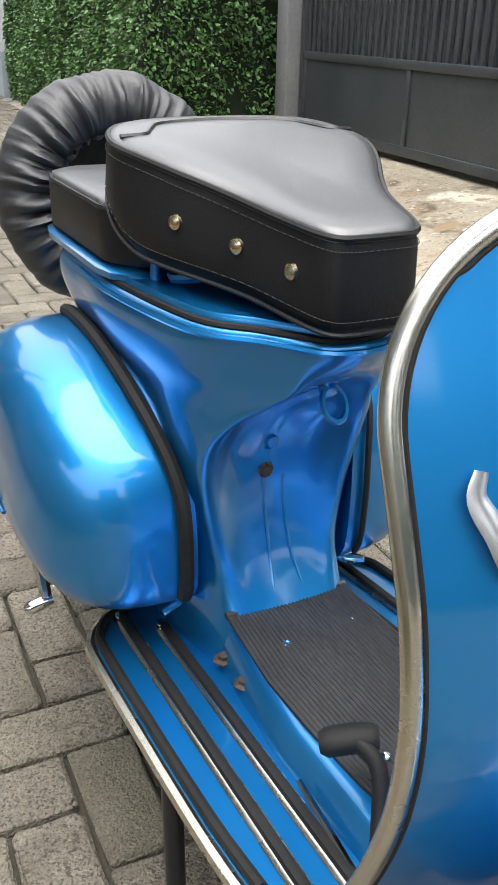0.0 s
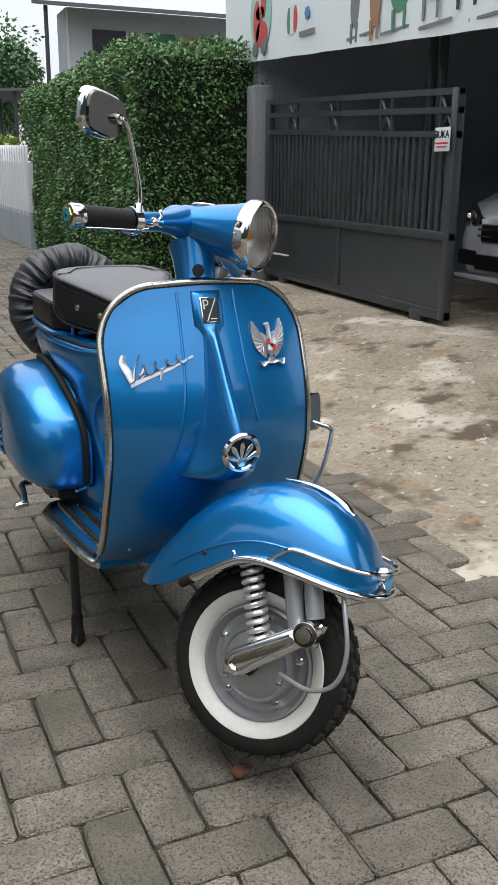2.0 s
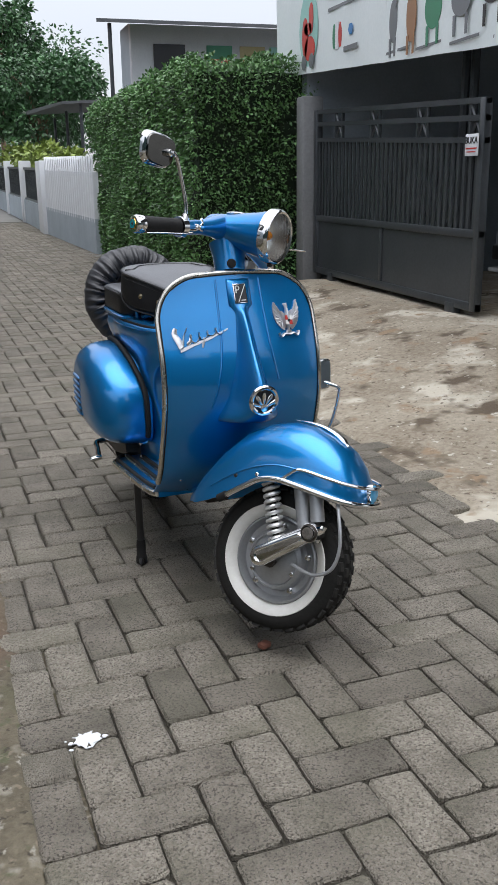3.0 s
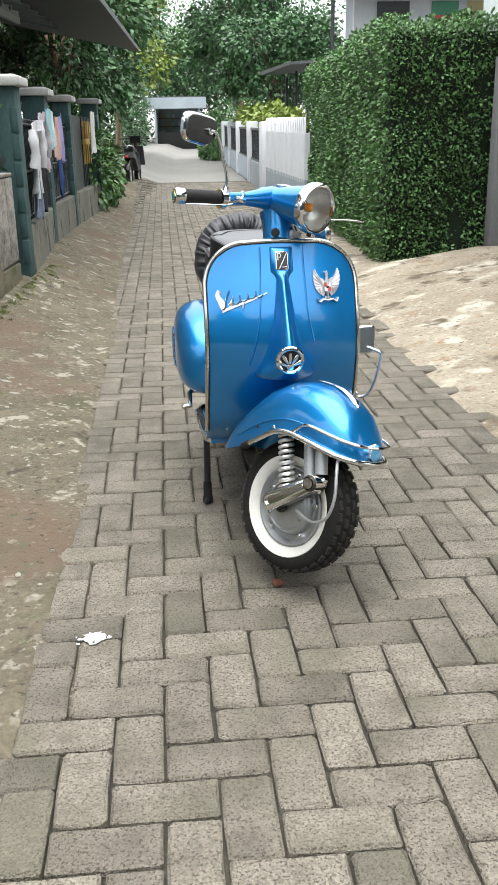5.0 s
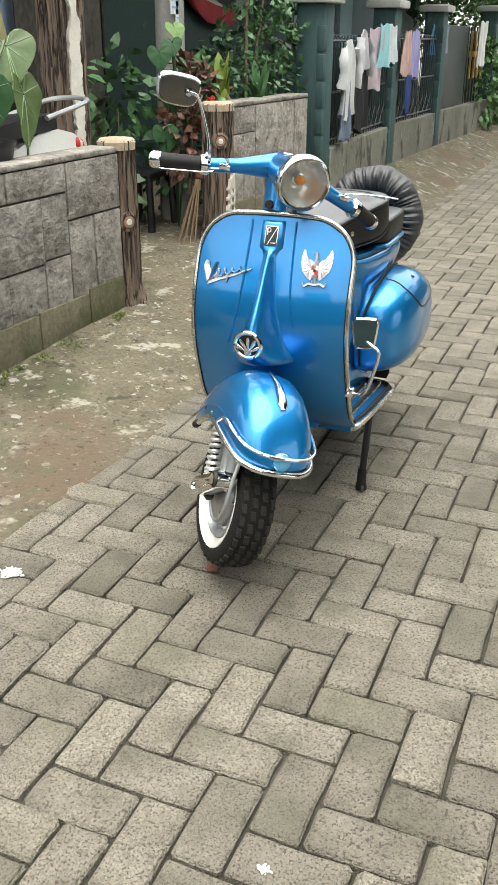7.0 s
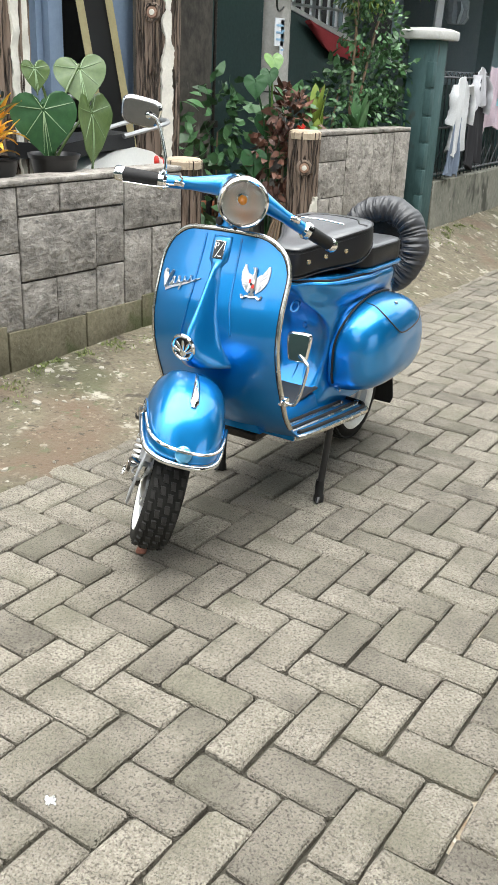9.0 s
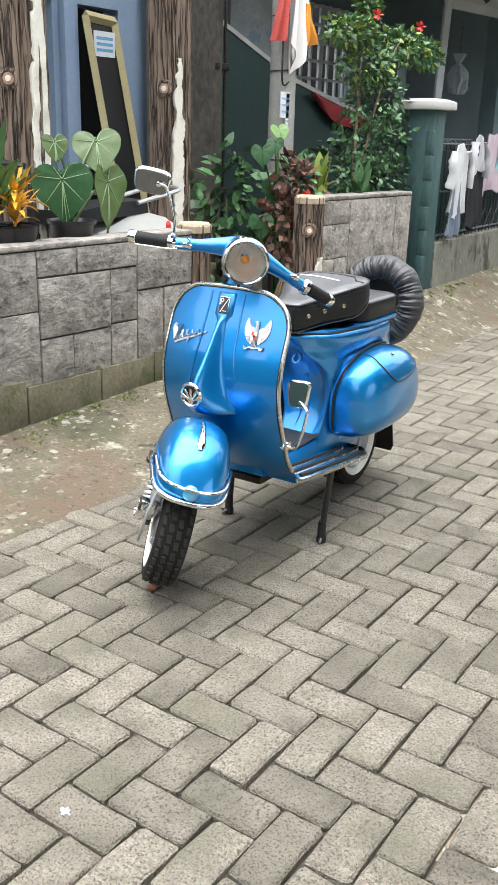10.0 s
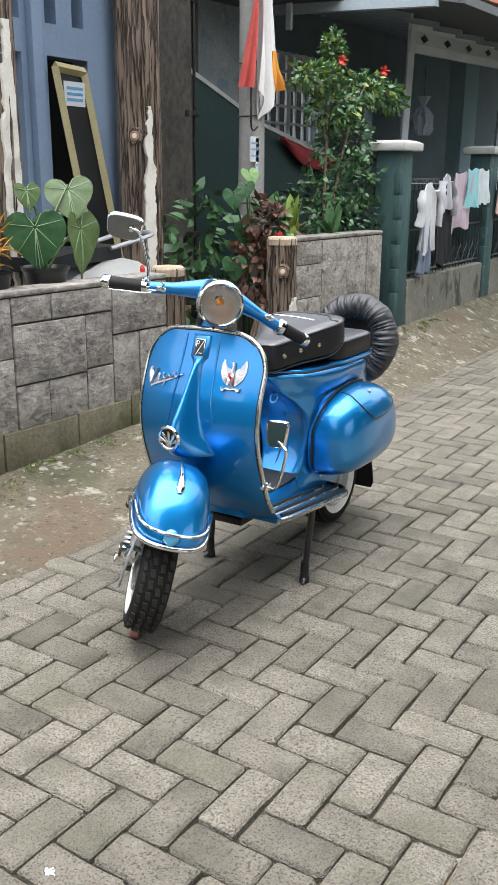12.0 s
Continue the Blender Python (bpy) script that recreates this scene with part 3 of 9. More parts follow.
def bark_post(name, x, y, z0, z1, r, label, seed, stripe=True, ring_z=None, ring_dir=(1, -0.6)):
    """A cement post moulded as a tree trunk, with a pale sawn knot and a bare strip."""
    rng = random.Random(seed)
    ob = thing(name, label, "post")
    seg, rows = 110, 70
    rings = []
    for j in range(rows + 1):
        f = j / rows
        z = z0 + (z1 - z0) * f
        flare = 1 + 0.45 * (1 - smooth(0, 0.22, f)) if z0 < 0.4 else 1
        ring = []
        for k in range(seg):
            a = 2 * math.pi * k / seg
            g = noise.noise((math.cos(a) * 4 + seed, math.sin(a) * 4, z * 1.1)) * 0.09 - (1 - min(abs(noise.noise((math.cos(a) * 9, math.sin(a) * 9 + seed, z * 1.6))) * 3.2, 1)) * 0.16 - abs(noise.noise((math.cos(a) * 17, math.sin(a) * 17 + seed, z * 2))) * 0.10 + 0.06
            ring.append((x + math.cos(a) * r * flare * (1 + g), y + math.sin(a) * r * flare * (1 + g), z))
        rings.append(ring)
    part("trunk", loft(rings), BARK, ob, angle=70)
    d = Vector((ring_dir[0], ring_dir[1], 0)).normalized()
    if ring_z:
        c = Vector((x, y, ring_z)) + d * r * 0.95
        knot = part("knot", lathe([(0, 0.014), (0.026, 0.014), (0.031, 0.008), (0.035, -0.012)], c, d, 18), KNOT, ob, "pale sawn branch stub")
        part("knot_ring", lathe([(0.030, 0.0), (0.035, 0.016), (0.046, 0.013), (0.052, -0.014)], c, d, 18), BARK, ob)
        part("knot_heart", lathe([(0, 0.0175), (0.013, 0.017), (0.017, 0.012)], c, d, 12), BARK_PALE, ob)
    if stripe:
        lo, hi, turn, slim = stripe
        s = Vector((math.cos(radians(turn)), math.sin(radians(turn)), 0))
        t = Vector((-s.y, s.x, 0))
        left, right = [], []
        n = 60
        for i in range(n + 1):
            f = i / n
            z = lo + (hi - lo) * f
            w = slim * 0.038 * (r / 0.09) * (0.5 + 0.6 * math.sin(math.pi * min(f * 1.1 + 0.05, 1))) + 0.014 * noise.noise((z * 11, seed, 0)) + 0.010 * noise.noise((z * 37, seed, 4))
            m = 0.016 * noise.noise((z * 7, seed, 5)) + 0.008 * noise.noise((z * 29, seed, 6))
            flare = 1 + 0.45 * (1 - smooth(0, 0.22, (z - z0) / (z1 - z0))) if z0 < 0.4 else 1
            for out, u in ((left, m - w), (right, m + w)):
                c = math.sqrt(max(1 - (u / r) ** 2, 0.2))
                out.append(Vector((x, y, z)) + s * (r * flare * c * 1.09 + 0.004) + t * u)
        rings = [[l, rr, rr - s * 0.03, l - s * 0.03] for l, rr in zip(left, right)]
        part("bare_strip", loft(rings), BARK_PALE, ob, "bare pale cement strip")
    if z1 < 1.5:
        part("sawn_top", lathe([(0, 0.022), (r * 0.9, 0.018), (r * 1.06, 0.004), (r * 1.04, -0.03)], (x, y, z1 - 0.01), (0, 0, 1), 28), SAWN, ob, "pale sawn top")
    return ob


bark_post("end_post", -1.49, 1.94, 0.03, 0.86, 0.085, "short bark-moulded cement post with a sawn top", 3, False, 0.50)
bark_post("end_post", -1.60, 3.17, 0.10, 0.95, 0.092, "short bark-moulded cement post at the entry", 9, (0.22, 0.58, 3, 1), 0.75, (0.75, -1))
bark_post("porch_post", -2.12, 2.44, 0.05, 3.2, 0.115, "tall bark-moulded porch post with a bare strip", 21, (0.72, 1.70, -22, 0.62), 1.54, (0.5, -1))
bark_post("porch_post", -2.02, 1.28, 0.05, 3.2, 0.125, "tall bark-moulded porch post with a bare strip", 33, (0.75, 2.0, 8, 0.95), 1.52, (0.55, -1))


# ---- green pillars, low wall and fence along the alley ----
def pillar(x, y, z0, z1, w, label):
    ob = thing("gate_pillar", label, "pillar", "green pillars")
    part("shaft", box((x - w / 2, y, z0), (x + w / 2, y + w, z1 - 0.07), 0.012), GREY_GREEN, ob)
    for k in range(7):
        z = z0 + 0.16 + k * 0.18
        if z < z1 - 0.2:
            part("quoin", box((x + w / 2 - 0.045, y - 0.008, z), (x + w / 2 + 0.008, y + 0.05, z + 0.165), 0.006), GREY_GREEN, ob)
    part("cap", box((x - w / 2 - 0.055, y - 0.055, z1 - 0.075), (x + w / 2 + 0.055, y + w + 0.055, z1 - 0.015), 0.012), CAP, ob)
    part("cap_top", loft([[(x + sx * (w / 2 + 0.05 - i * 0.045), y + w / 2 + sy * (w / 2 + 0.05 - i * 0.045), z1 - 0.018 + i * 0.018) for sx, sy in ((-1, -1), (1, -1), (1, 1), (-1, 1))] for i in range(2)]), CAP, ob)
    return ob


pillar(-1.605, 4.57, 0.15, 1.59, 0.205, "weathered green pillar with a pale cement cap")
pillar(-1.765, 6.72, 0.2, 1.62, 0.205, "weathered green pillar with a pale cement cap")
pillar(-1.825, 8.65, 0.2, 1.64, 0.205, "weathered green pillar with a pale cement cap")
pillar(-1.85, 11.55, 0.25, 1.72, 0.22, "weathered green pillar with a pale cement cap")


def low_wall(name, x0, y0, x1, y1, z0, z1, label):
    bm = loft([[(x0 - 0.12, y0, z0), (x0, y0, z0), (x0, y0, z1), (x0 - 0.12, y0, z1)], [(x1 - 0.12, y1, z0), (x1, y1, z0), (x1, y1, z1), (x1 - 0.12, y1, z1)]])
    bmesh.ops.bevel(bm, geom=list(bm.edges), offset=0.008, segments=1, affect="EDGES")
    return tagged(part(name, bm, DAMP_WALL), label, "wall", kind="structure")


low_wall("wall_low_1", -1.50, 4.79, -1.66, 6.70, 0.1, 0.56, "stained low cement wall under the fence")
low_wall("wall_low_2", -1.67, 6.94, -1.72, 8.63, 0.1, 0.56, "stained low cement wall under the fence")
low_wall("wall_low_3", -1.73, 8.87, -1.75, 11.53, 0.1, 0.56, "stained low cement wall under the gate")


def fence(x0, y0, x1, y1, z0, z1, label):
    ob = thing("fence", label, "fence", "alley fences")
    a, b = Vector((x0, y0, 0)), Vector((x1, y1, 0))
    for z in (z0 + 0.04, z0 + (z1 - z0) * 0.5, z1 - 0.02):
        part("rail", tube([a + Vector((0, 0, z)), b + Vector((0, 0, z))], 0.009, 6), GATE, ob)
    n = int((b - a).length / 0.085)
    for i in range(n + 1):
        p = a.lerp(b, i / n)
        part("bar", tube([p + Vector((0, 0, z0)), p + Vector((0, 0, z1 - 0.05))], 0.005, 5), GATE, ob)
    step = (b - a) / n
    for i in range(0, n - 1):
        p = a + step * i
        part("hoop", tube([p + step * (1 - math.cos(q)) + Vector((0, 0, z1 - 0.05 + 0.07 * math.sin(q))) for q in [math.pi * k / 8 for k in range(9)]], 0.004, 5), GATE, ob)
        if i % 2 == 0:
            part("lattice", tube([p + Vector((0.006, 0, z0 + 0.02)), p + step * 2 + Vector((0.006, 0, z0 + 0.20))], 0.0035, 4), GATE, ob)
            part("lattice", tube([p + Vector((0.006, 0, z0 + 0.20)), p + step * 2 + Vector((0.006, 0, z0 + 0.02))], 0.0035, 4), GATE, ob)
    return ob


fence(-1.56, 4.80, -1.72, 6.70, 0.56, 1.30, "dark iron hoop-topped wire fence on the low wall")
fence(-1.73, 6.95, -1.78, 8.63, 0.56, 1.32, "dark iron hoop-topped wire fence on the low wall")
gate_far = thing("far_gate", "dark sheet gate with ochre slats above the low wall", "gate")
part("gate_panel", box((-1.86, 8.9, 0.56), (-1.82, 10.3, 1.45), 0.01), GATE, gate_far)
for k in range(7):
    part("gate_bar", box((-1.855, 10.4 + k * 0.16, 0.56), (-1.835, 10.44 + k * 0.16, 1.45), 0.004), GATE, gate_far)
for k in range(4):
    part("ochre_slat", box((-1.83, 10.5 + k * 0.22, 0.85), (-1.81, 10.56 + k * 0.22, 1.40), 0.004), OCHRE, gate_far)
part("ochre_rail", box((-1.828, 10.45, 1.10), (-1.812, 11.35, 1.17), 0.004), OCHRE, gate_far)


# ---- houses behind the west walls ----
def quad_wall(name, pts, thick, material, label, category="wall"):
    """An upright wall between two plan points with bottom and top heights."""
    (xa, ya), (xb, yb), z0, z1 = pts
    a, b = Vector((xa, ya, 0)), Vector((xb, yb, 0))
    n = (b - a).cross(Vector((0, 0, 1))).normalized() * thick
    bm = loft([[a + Vector((0, 0, z0)), a + n + Vector((0, 0, z0)), a + n + Vector((0, 0, z1)), a + Vector((0, 0, z1))], [b + Vector((0, 0, z0)), b + n + Vector((0, 0, z0)), b + n + Vector((0, 0, z1)), b + Vector((0, 0, z1))]])
    return tagged(part(name, bm, material), label, category, kind="structure")


def opening_wall(name, x, y0, y1, z0, z1, holes, thick, material, label):
    """A wall in a plane of constant x with openings (ya, yb, za, zb) cut right through."""
    ys = sorted({y0, y1, *[h[0] for h in holes], *[h[1] for h in holes]})
    zs = sorted({z0, z1, *[h[2] for h in holes], *[h[3] for h in holes]})
    bm = bmesh.new()
    for ya, yb in zip(ys, ys[1:]):
        for za, zb in zip(zs, zs[1:]):
            if any(h[0] <= ya and yb <= h[1] and h[2] <= za and zb <= h[3] for h in holes):
                continue
            box((x - thick, ya, za), (x, yb, zb), 0, bm)
    bmesh.ops.remove_doubles(bm, verts=bm.verts, dist=1e-5)
    bm.verts.index_update()
    seen = {}
    for f in bm.faces:
        seen.setdefault(tuple(sorted(v.index for v in f.verts)), []).append(f)
    bmesh.ops.delete(bm, geom=[f for fs in seen.values() if len(fs) > 1 for f in fs], context="FACES_ONLY")
    return tagged(part(name, bm, material), label, "wall", kind="structure")


opening_wall("wall_house_blue", -3.0, 0.2, 3.16, 0.0, 3.4, [(1.98, 2.34, 0.1, 2.05), (2.548, 2.90, 0.1, 2.05), (2.545, 2.64, 2.24, 2.62), (2.775, 2.875, 2.24, 2.62), (2.24, 2.34, 2.24, 2.62)], 0.14, BLUE_WALL, "pale blue plastered house wall")
quad_wall("wall_grey_upper", ((-3.06, 4.02), (-3.06, 4.78), 1.5, 2.6), 0.1, PEELING, "grey plastered wall with peeling paint above the green yard wall")
conduit = thing("conduit", "dark cable conduit clamped up the stained house corner", "pipe")
for k, (px_, py_) in enumerate(((-2.60, 3.43), (-2.575, 3.49))):
    part("tube", tube([(px_, py_, 0.2), (px_ + 0.006, py_, 1.4), (px_, py_ + 0.004, 3.35)], 0.016 - 0.005 * k, 10), DARK_METAL, conduit)
for z in (0.9, 1.72, 2.45):
    part("clamp", box((-2.63, 3.39, z), (-2.55, 3.52, z + 0.045), 0.006), DARK_METAL, conduit)
tagged(part("wall_house_back", box((-4.6, 0.2, 0), (-4.5, 3.3, 3.4)), DARK), "near-black back wall standing for the unlit room behind the doorway", "wall", kind="structure")
tagged(part("wall_house_inner", box((-4.49, 3.18, 0), (-3.15, 3.28, 3.38)), DARK), "near-black inner wall of the blue house, added so the doorway reads unlit", "wall", kind="structure")
tagged(part("wall_blue_rib", box((-3.0, 2.385, 0.0), (-2.94, 2.47, 3.4), 0.006), BLUE_WALL), "pale blue plaster rib beside the door", "wall", kind="structure")
quad_wall("wall_house_end", ((-3.0, 3.165), (-2.62, 3.51), 0.0, 3.4), 0.12, STAINED, "brown stained house corner")
quad_wall("wall_green_yard", ((-3.0, 7.21), (-3.0, 12.0), 0.0, 1.2), 0.12, GREEN_WALL, "dark green yard wall")
tagged(part("wall_green_slope", loft([[(-2.985, y, 0.0), (-2.87, y, 0.0), (-2.87, y, z), (-2.985, y, z)] for y, z in ((4.705, 1.733), (4.75, 1.718), (7.2, 1.198))]), GREEN_WALL), "dark green yard wall falling under its coping", "wall", kind="structure")
tagged(part("wall_green_step", loft([[(-2.99, y, 0.0), (-2.87, y, 0.0), (-2.87, y, z), (-2.99, y, z)] for y, z in ((3.52, 2.15), (3.9, 2.018), (4.70, 1.735))]), GREEN_WALL), "dark green yard wall with a sloping top", "wall", kind="structure")
opening_wall("wall_house_grey", -4.6, 3.4, 18.0, 0.0, 3.6, [(6.9, 8.35, 1.35, 2.72), (9.0, 9.8, 0.3, 2.3)], 0.14, DIM_TEAL, "dim blue-grey plastered house wall")
tagged(part("wall_house_grey_back", box((-6.6, 3.4, 0), (-6.5, 18, 3.6)), DARK), "near-black wall standing for the unlit room behind the window grille", "wall", kind="structure")
tagged(part("porch_roof", loft([[(-5.2, 4.95, 3.35), (-5.2, 14.0, 3.35), (-5.2, 14.0, 3.41), (-5.2, 4.95, 3.41)], [(-1.25, 4.95, 2.525), (-1.25, 14.0, 2.525), (-1.25, 14.0, 2.585), (-1.25, 4.95, 2.585)]]), ROOF), "grey sheet porch roof on rafters", "roof", kind="structure")
tagged(part("eaves_over_yard", loft([[(-3.5, y, 2.70), (-2.25, y, 2.64), (-2.25, y, 2.69), (-3.5, y, 2.75)] for y in (3.55, 4.94)]), ROOF), "grey sheet eaves over the yard corner", "roof", kind="structure")
tagged(part("tile_roof", loft([[(-5.4, y, 4.3), (-2.2, y, 3.05), (-2.2, y, 3.12), (-5.4, y, 4.37)] for y in (8.2, 18.0)]), TILE), "orange clay tile roof above the porch", "roof", kind="structure")
tagged(part("porch_roof_blue", box((-5.0, -1.5, 3.4), (-2.5, 3.3, 3.5)), ROOF), "grey eaves over the blue house", "roof", kind="structure")

# ---- east side: hedge, gate, garage ----
def hedge(name, boxes, count, label, seed, size=0.045):
    ob = thing(name, label, "hedge")
    rng = random.Random(seed)
    spots = []
    area = []
    for lo, hi in boxes:
        d = [b - a for a, b in zip(lo, hi)]
        # near-black core box puts the hedge's inner shade into shape and colour
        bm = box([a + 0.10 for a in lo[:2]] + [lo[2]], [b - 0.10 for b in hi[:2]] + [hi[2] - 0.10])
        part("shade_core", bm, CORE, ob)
        area.append((d[1] * d[2], d[0] * d[2], d[0] * d[1]))
    total = sum(a * 1 + b + c for a, b, c in area)
    for (lo, hi), (ax, ay, az) in zip(boxes, area):
        d = [b - a for a, b in zip(lo, hi)]
        for share, kind in ((ax, 0), (ay, 1), (az, 2)):
            for _ in range(int(count * share / total)):
                u, v = rng.random(), rng.random()
                if kind == 0:
                    p, n = Vector((lo[0], lo[1] + u * d[1], lo[2] + v * d[2])), Vector((-1, 0, 0))
                elif kind == 1:
                    p, n = Vector((lo[0] + u * d[0], lo[1], lo[2] + v * d[2])), Vector((0, -1, 0))
                else:
                    p, n = Vector((lo[0] + u * d[0], lo[1] + v * d[1], hi[2])), Vector((0, 0, 1))
                bulge = 0.10 * noise.noise(p * 1.7) + 0.06 * noise.noise(p * 5.0)
                if noise.noise(p * 3.3 + Vector((9, 4, 2))) > 0.42 and rng.random() < 0.8:
                    continue
                spots.append((p + n * (bulge - rng.random() ** 2 * 0.16) + Vector((0, 0, rng.uniform(-0.02, 0.02))), n + Vector((0, 0, -0.25))))
    crown = leaves("crown", spots, size, LEAF, ob, seed)
    crown["kind"] = "stuff"
    return ob


hedge("hedge", [((1.36, 6.28, 0.04), (2.56, 12.3, 2.10))], 70000, "tall clipped green hedge with small leaves", 4, 0.039)


# unseen plain walls, added behind the camera to close the street and darken reflections
for x0, x1, h in ((-7.0, -3.6, 2.6), (-3.6, -1.2, 4.1), (-1.2, 0.6, 2.9), (0.6, 2.6, 3.6), (2.6, 9.0, 2.4)):
    tagged(part("wall_south", box((x0, -6.2, 0.0), (x1, -6.0, h)), GREEN_WALL), "unseen dark green plain wall added across the street", "wall", kind="structure")
tagged(part("wall_south_west", box((-7.2, -6.0, 0.0), (-7.0, 0.0, 3.6)), GREY_WALL), "unseen grey plain wall added beside the street", "wall", kind="structure")


tagged(part("gate_post_wall", box((2.33, 6.02, 0.1), (2.52, 6.2, 1.78), 0.012), POST_GREY), "grey plastered gate post against the hedge", "post", kind="structure")


def sliding_gate():
    ob = thing("sliding_gate", "dark painted steel sliding gate with vertical bars", "gate")
    x, y0, y1, zb = 2.45, 3.22, 6.0, 0.26

    def top(y):
        return 1.55 + 0.04 * (y - y0)

    def bar(name, pa, pb, w, d=0.03, m=GATE):
        return part(name, tube([pa, pb], w / 2, 4, up=(1, 0, 0)), m, ob)

    for name, a, b in (("bottom_rail", 0.0, 0.055), ("mid_rail", 0.46, 0.51)):
        part(name, box((x - 0.025, y0, zb + a), (x + 0.025, y1, zb + b), 0.006), GATE, ob)
    for k, off in enumerate((0.0, -0.10, -0.20, -0.23)):
        part("top_rail", loft([[(x - 0.018, y, top(y) + off - 0.035), (x + 0.018, y, top(y) + off - 0.035), (x + 0.018, y, top(y) + off), (x - 0.018, y, top(y) + off)] for y in (y0, y1)]), GATE, ob) if k != 2 else None
    for y in (y0, y1 - 0.06):
        part("stile", box((x - 0.028, y, zb), (x + 0.028, y + 0.06, top(y)), 0.006), GATE, ob)
    for k in range(2):
        a, b = y0 + 0.07 + k * 1.35, y0 + 1.38 + k * 1.32
        part("lower_panel", box((x - 0.008, a, zb + 0.055), (x + 0.008, b, zb + 0.46)), GATE, ob)
        part("panel_stile", box((x - 0.022, b, zb + 0.055), (x + 0.022, b + 0.04, zb + 0.46), 0.004), GATE, ob)
    n = 36
    for i in range(n):
        y = y0 + 0.10 + i * (y1 - y0 - 0.18) / (n - 1)
        part("bar", box((x - 0.006, y - 0.016, zb + 0.5), (x + 0.006, y + 0.016, top(y) - 0.24)), GATE, ob)
    for y in (y0 + 0.06, y0 + 0.75, y0 + 1.5, y0 + 2.2):
        for s in (0, 1):
            za, zc = top(y) - 0.235, top(y) - 0.035
            part("cross", tube([(x, y, za if s else zc), (x, y + 0.14, zc if s else za)], 0.01, 4), GATE, ob)
        for e in (0, 0.14):
            part("cross_frame", box((x - 0.01, y + e - 0.01, top(y) - 0.235), (x + 0.01, y + e + 0.01, top(y) - 0.02)), GATE, ob)
    part("wheel_shoe", box((x - 0.03, y0 + 0.25, zb - 0.05), (x + 0.03, y0 + 0.37, zb + 0.03), 0.008), GATE, ob)
    part("wheel_shoe", box((x - 0.03, y1 - 0.45, zb - 0.05), (x + 0.03, y1 - 0.33, zb + 0.03), 0.008), GATE, ob)
    return ob


sliding_gate()


def text_mesh(body, size, material, parent, at, name="lettering", extrude=0.0008, bold=0.0, align="CENTER", shear=0.0):
    """Raised lettering in the built-in font, turned into a mesh; at: a pose whose x runs along the line."""
    cu = bpy.data.curves.new(name, "FONT")
    cu.body, cu.size, cu.extrude, cu.align_x, cu.align_y, cu.offset, cu.shear = body, size, extrude, align, "CENTER", bold, shear
    tmp = bpy.data.objects.new(name, cu)
    scene.collection.objects.link(tmp)
    me = bpy.data.meshes.new_from_object(tmp.evaluated_get(bpy.context.evaluated_depsgraph_get()))
    bpy.data.objects.remove(tmp)
    me.transform(at)
    me.materials.clear()
    me.materials.append(material)
    ob = new(name, me)
    ob.parent = parent
    return ob


def facing(x, y, z, right, up=(0, 0, 1)):
    """A pose on a wall: its x runs along right, its y along up."""
    r, u = Vector(right).normalized(), Vector(up).normalized()
    return Matrix((( *[r.x, u.x, r.cross(u).x], x), (*[r.y, u.y, r.cross(u).y], y), (*[r.z, u.z, r.cross(u).z], z), (0, 0, 0, 1)))


sign = thing("open_sign", "small white plastic sign lettered BUKA on the gate", "sign")
part("plate", box((2.405, 3.25, 1.215), (2.412, 3.40, 1.345), 0.003), WHITE_PAINT, sign)
text_mesh("BUKA", 0.055, BLACK, sign, facing(2.4035, 3.325, 1.305, (0, -1, 0)), bold=0.001)
part("caption_bar", box((2.4035, 3.262, 1.255), (2.4052, 3.388, 1.264)), RED, sign)
part("caption_bar", box((2.4035, 3.275, 1.236), (2.4052, 3.375, 1.243)), RED, sign)

# garage front: shaded hall behind the gate; near-black colour deepens its shade
tagged(part("wall_garage_back", box((7.2, 0.5, 0), (7.3, 10.0, 4.2)), DARK), "near-black back wall standing for the unlit depth of the garage", "wall", kind="structure")
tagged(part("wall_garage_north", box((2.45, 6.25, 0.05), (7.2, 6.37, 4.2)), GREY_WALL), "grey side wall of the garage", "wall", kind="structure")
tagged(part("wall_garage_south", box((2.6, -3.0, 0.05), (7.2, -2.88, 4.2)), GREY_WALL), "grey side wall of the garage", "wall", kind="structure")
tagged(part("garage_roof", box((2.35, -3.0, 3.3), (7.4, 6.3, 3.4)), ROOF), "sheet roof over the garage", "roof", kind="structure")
tagged(part("garage_fascia", box((2.5, -3.0, 2.05), (2.56, 6.25, 3.3)), DARK), "near-black fascia behind the banner, garage shade put into its colour", "wall", kind="structure")
for y in (3.9, 4.02):
    tagged(part("garage_post", tube([(2.75, y, 0.2), (2.75, y, 2.1)], 0.03, 8), GATE), "dark steel post behind the gate", "post", kind="structure")


def banner(y0, y1, label, seed):
    ob = thing("banner", label, "banner", "shop banners")
    n = 14

    def low(y):
        return 1.80 + 0.052 * (y - 2.85)

    rings = []
    for i in range(n + 1):
        y = y0 + (y1 - y0) * i / n
        b = 0.012 * math.sin(i * 1.7 + seed)
        rings.append([(2.395 + b, y, low(y)), (2.40 + b, y, low(y)), (2.40 - b, y, low(y) + 0.95), (2.395 - b, y, low(y) + 0.95)])
    part("sheet", loft(rings), BANNER, ob)
    return ob, low


ban_a, low_a = banner(2.0, 4.55, "pale printed banner with pets and a red ribbon of writing", 1)
ban_b, low_b = banner(4.56, 6.9, "pale printed banner with a red scooter and round crest", 2)


def blob(outline, y, z, material, parent, name, x=2.386):
    return part(name, prism([(-a, b) for a, b in outline], 0.0035, (x, y, z), (0, 1, 0), (0, 0, 1)), material, parent)


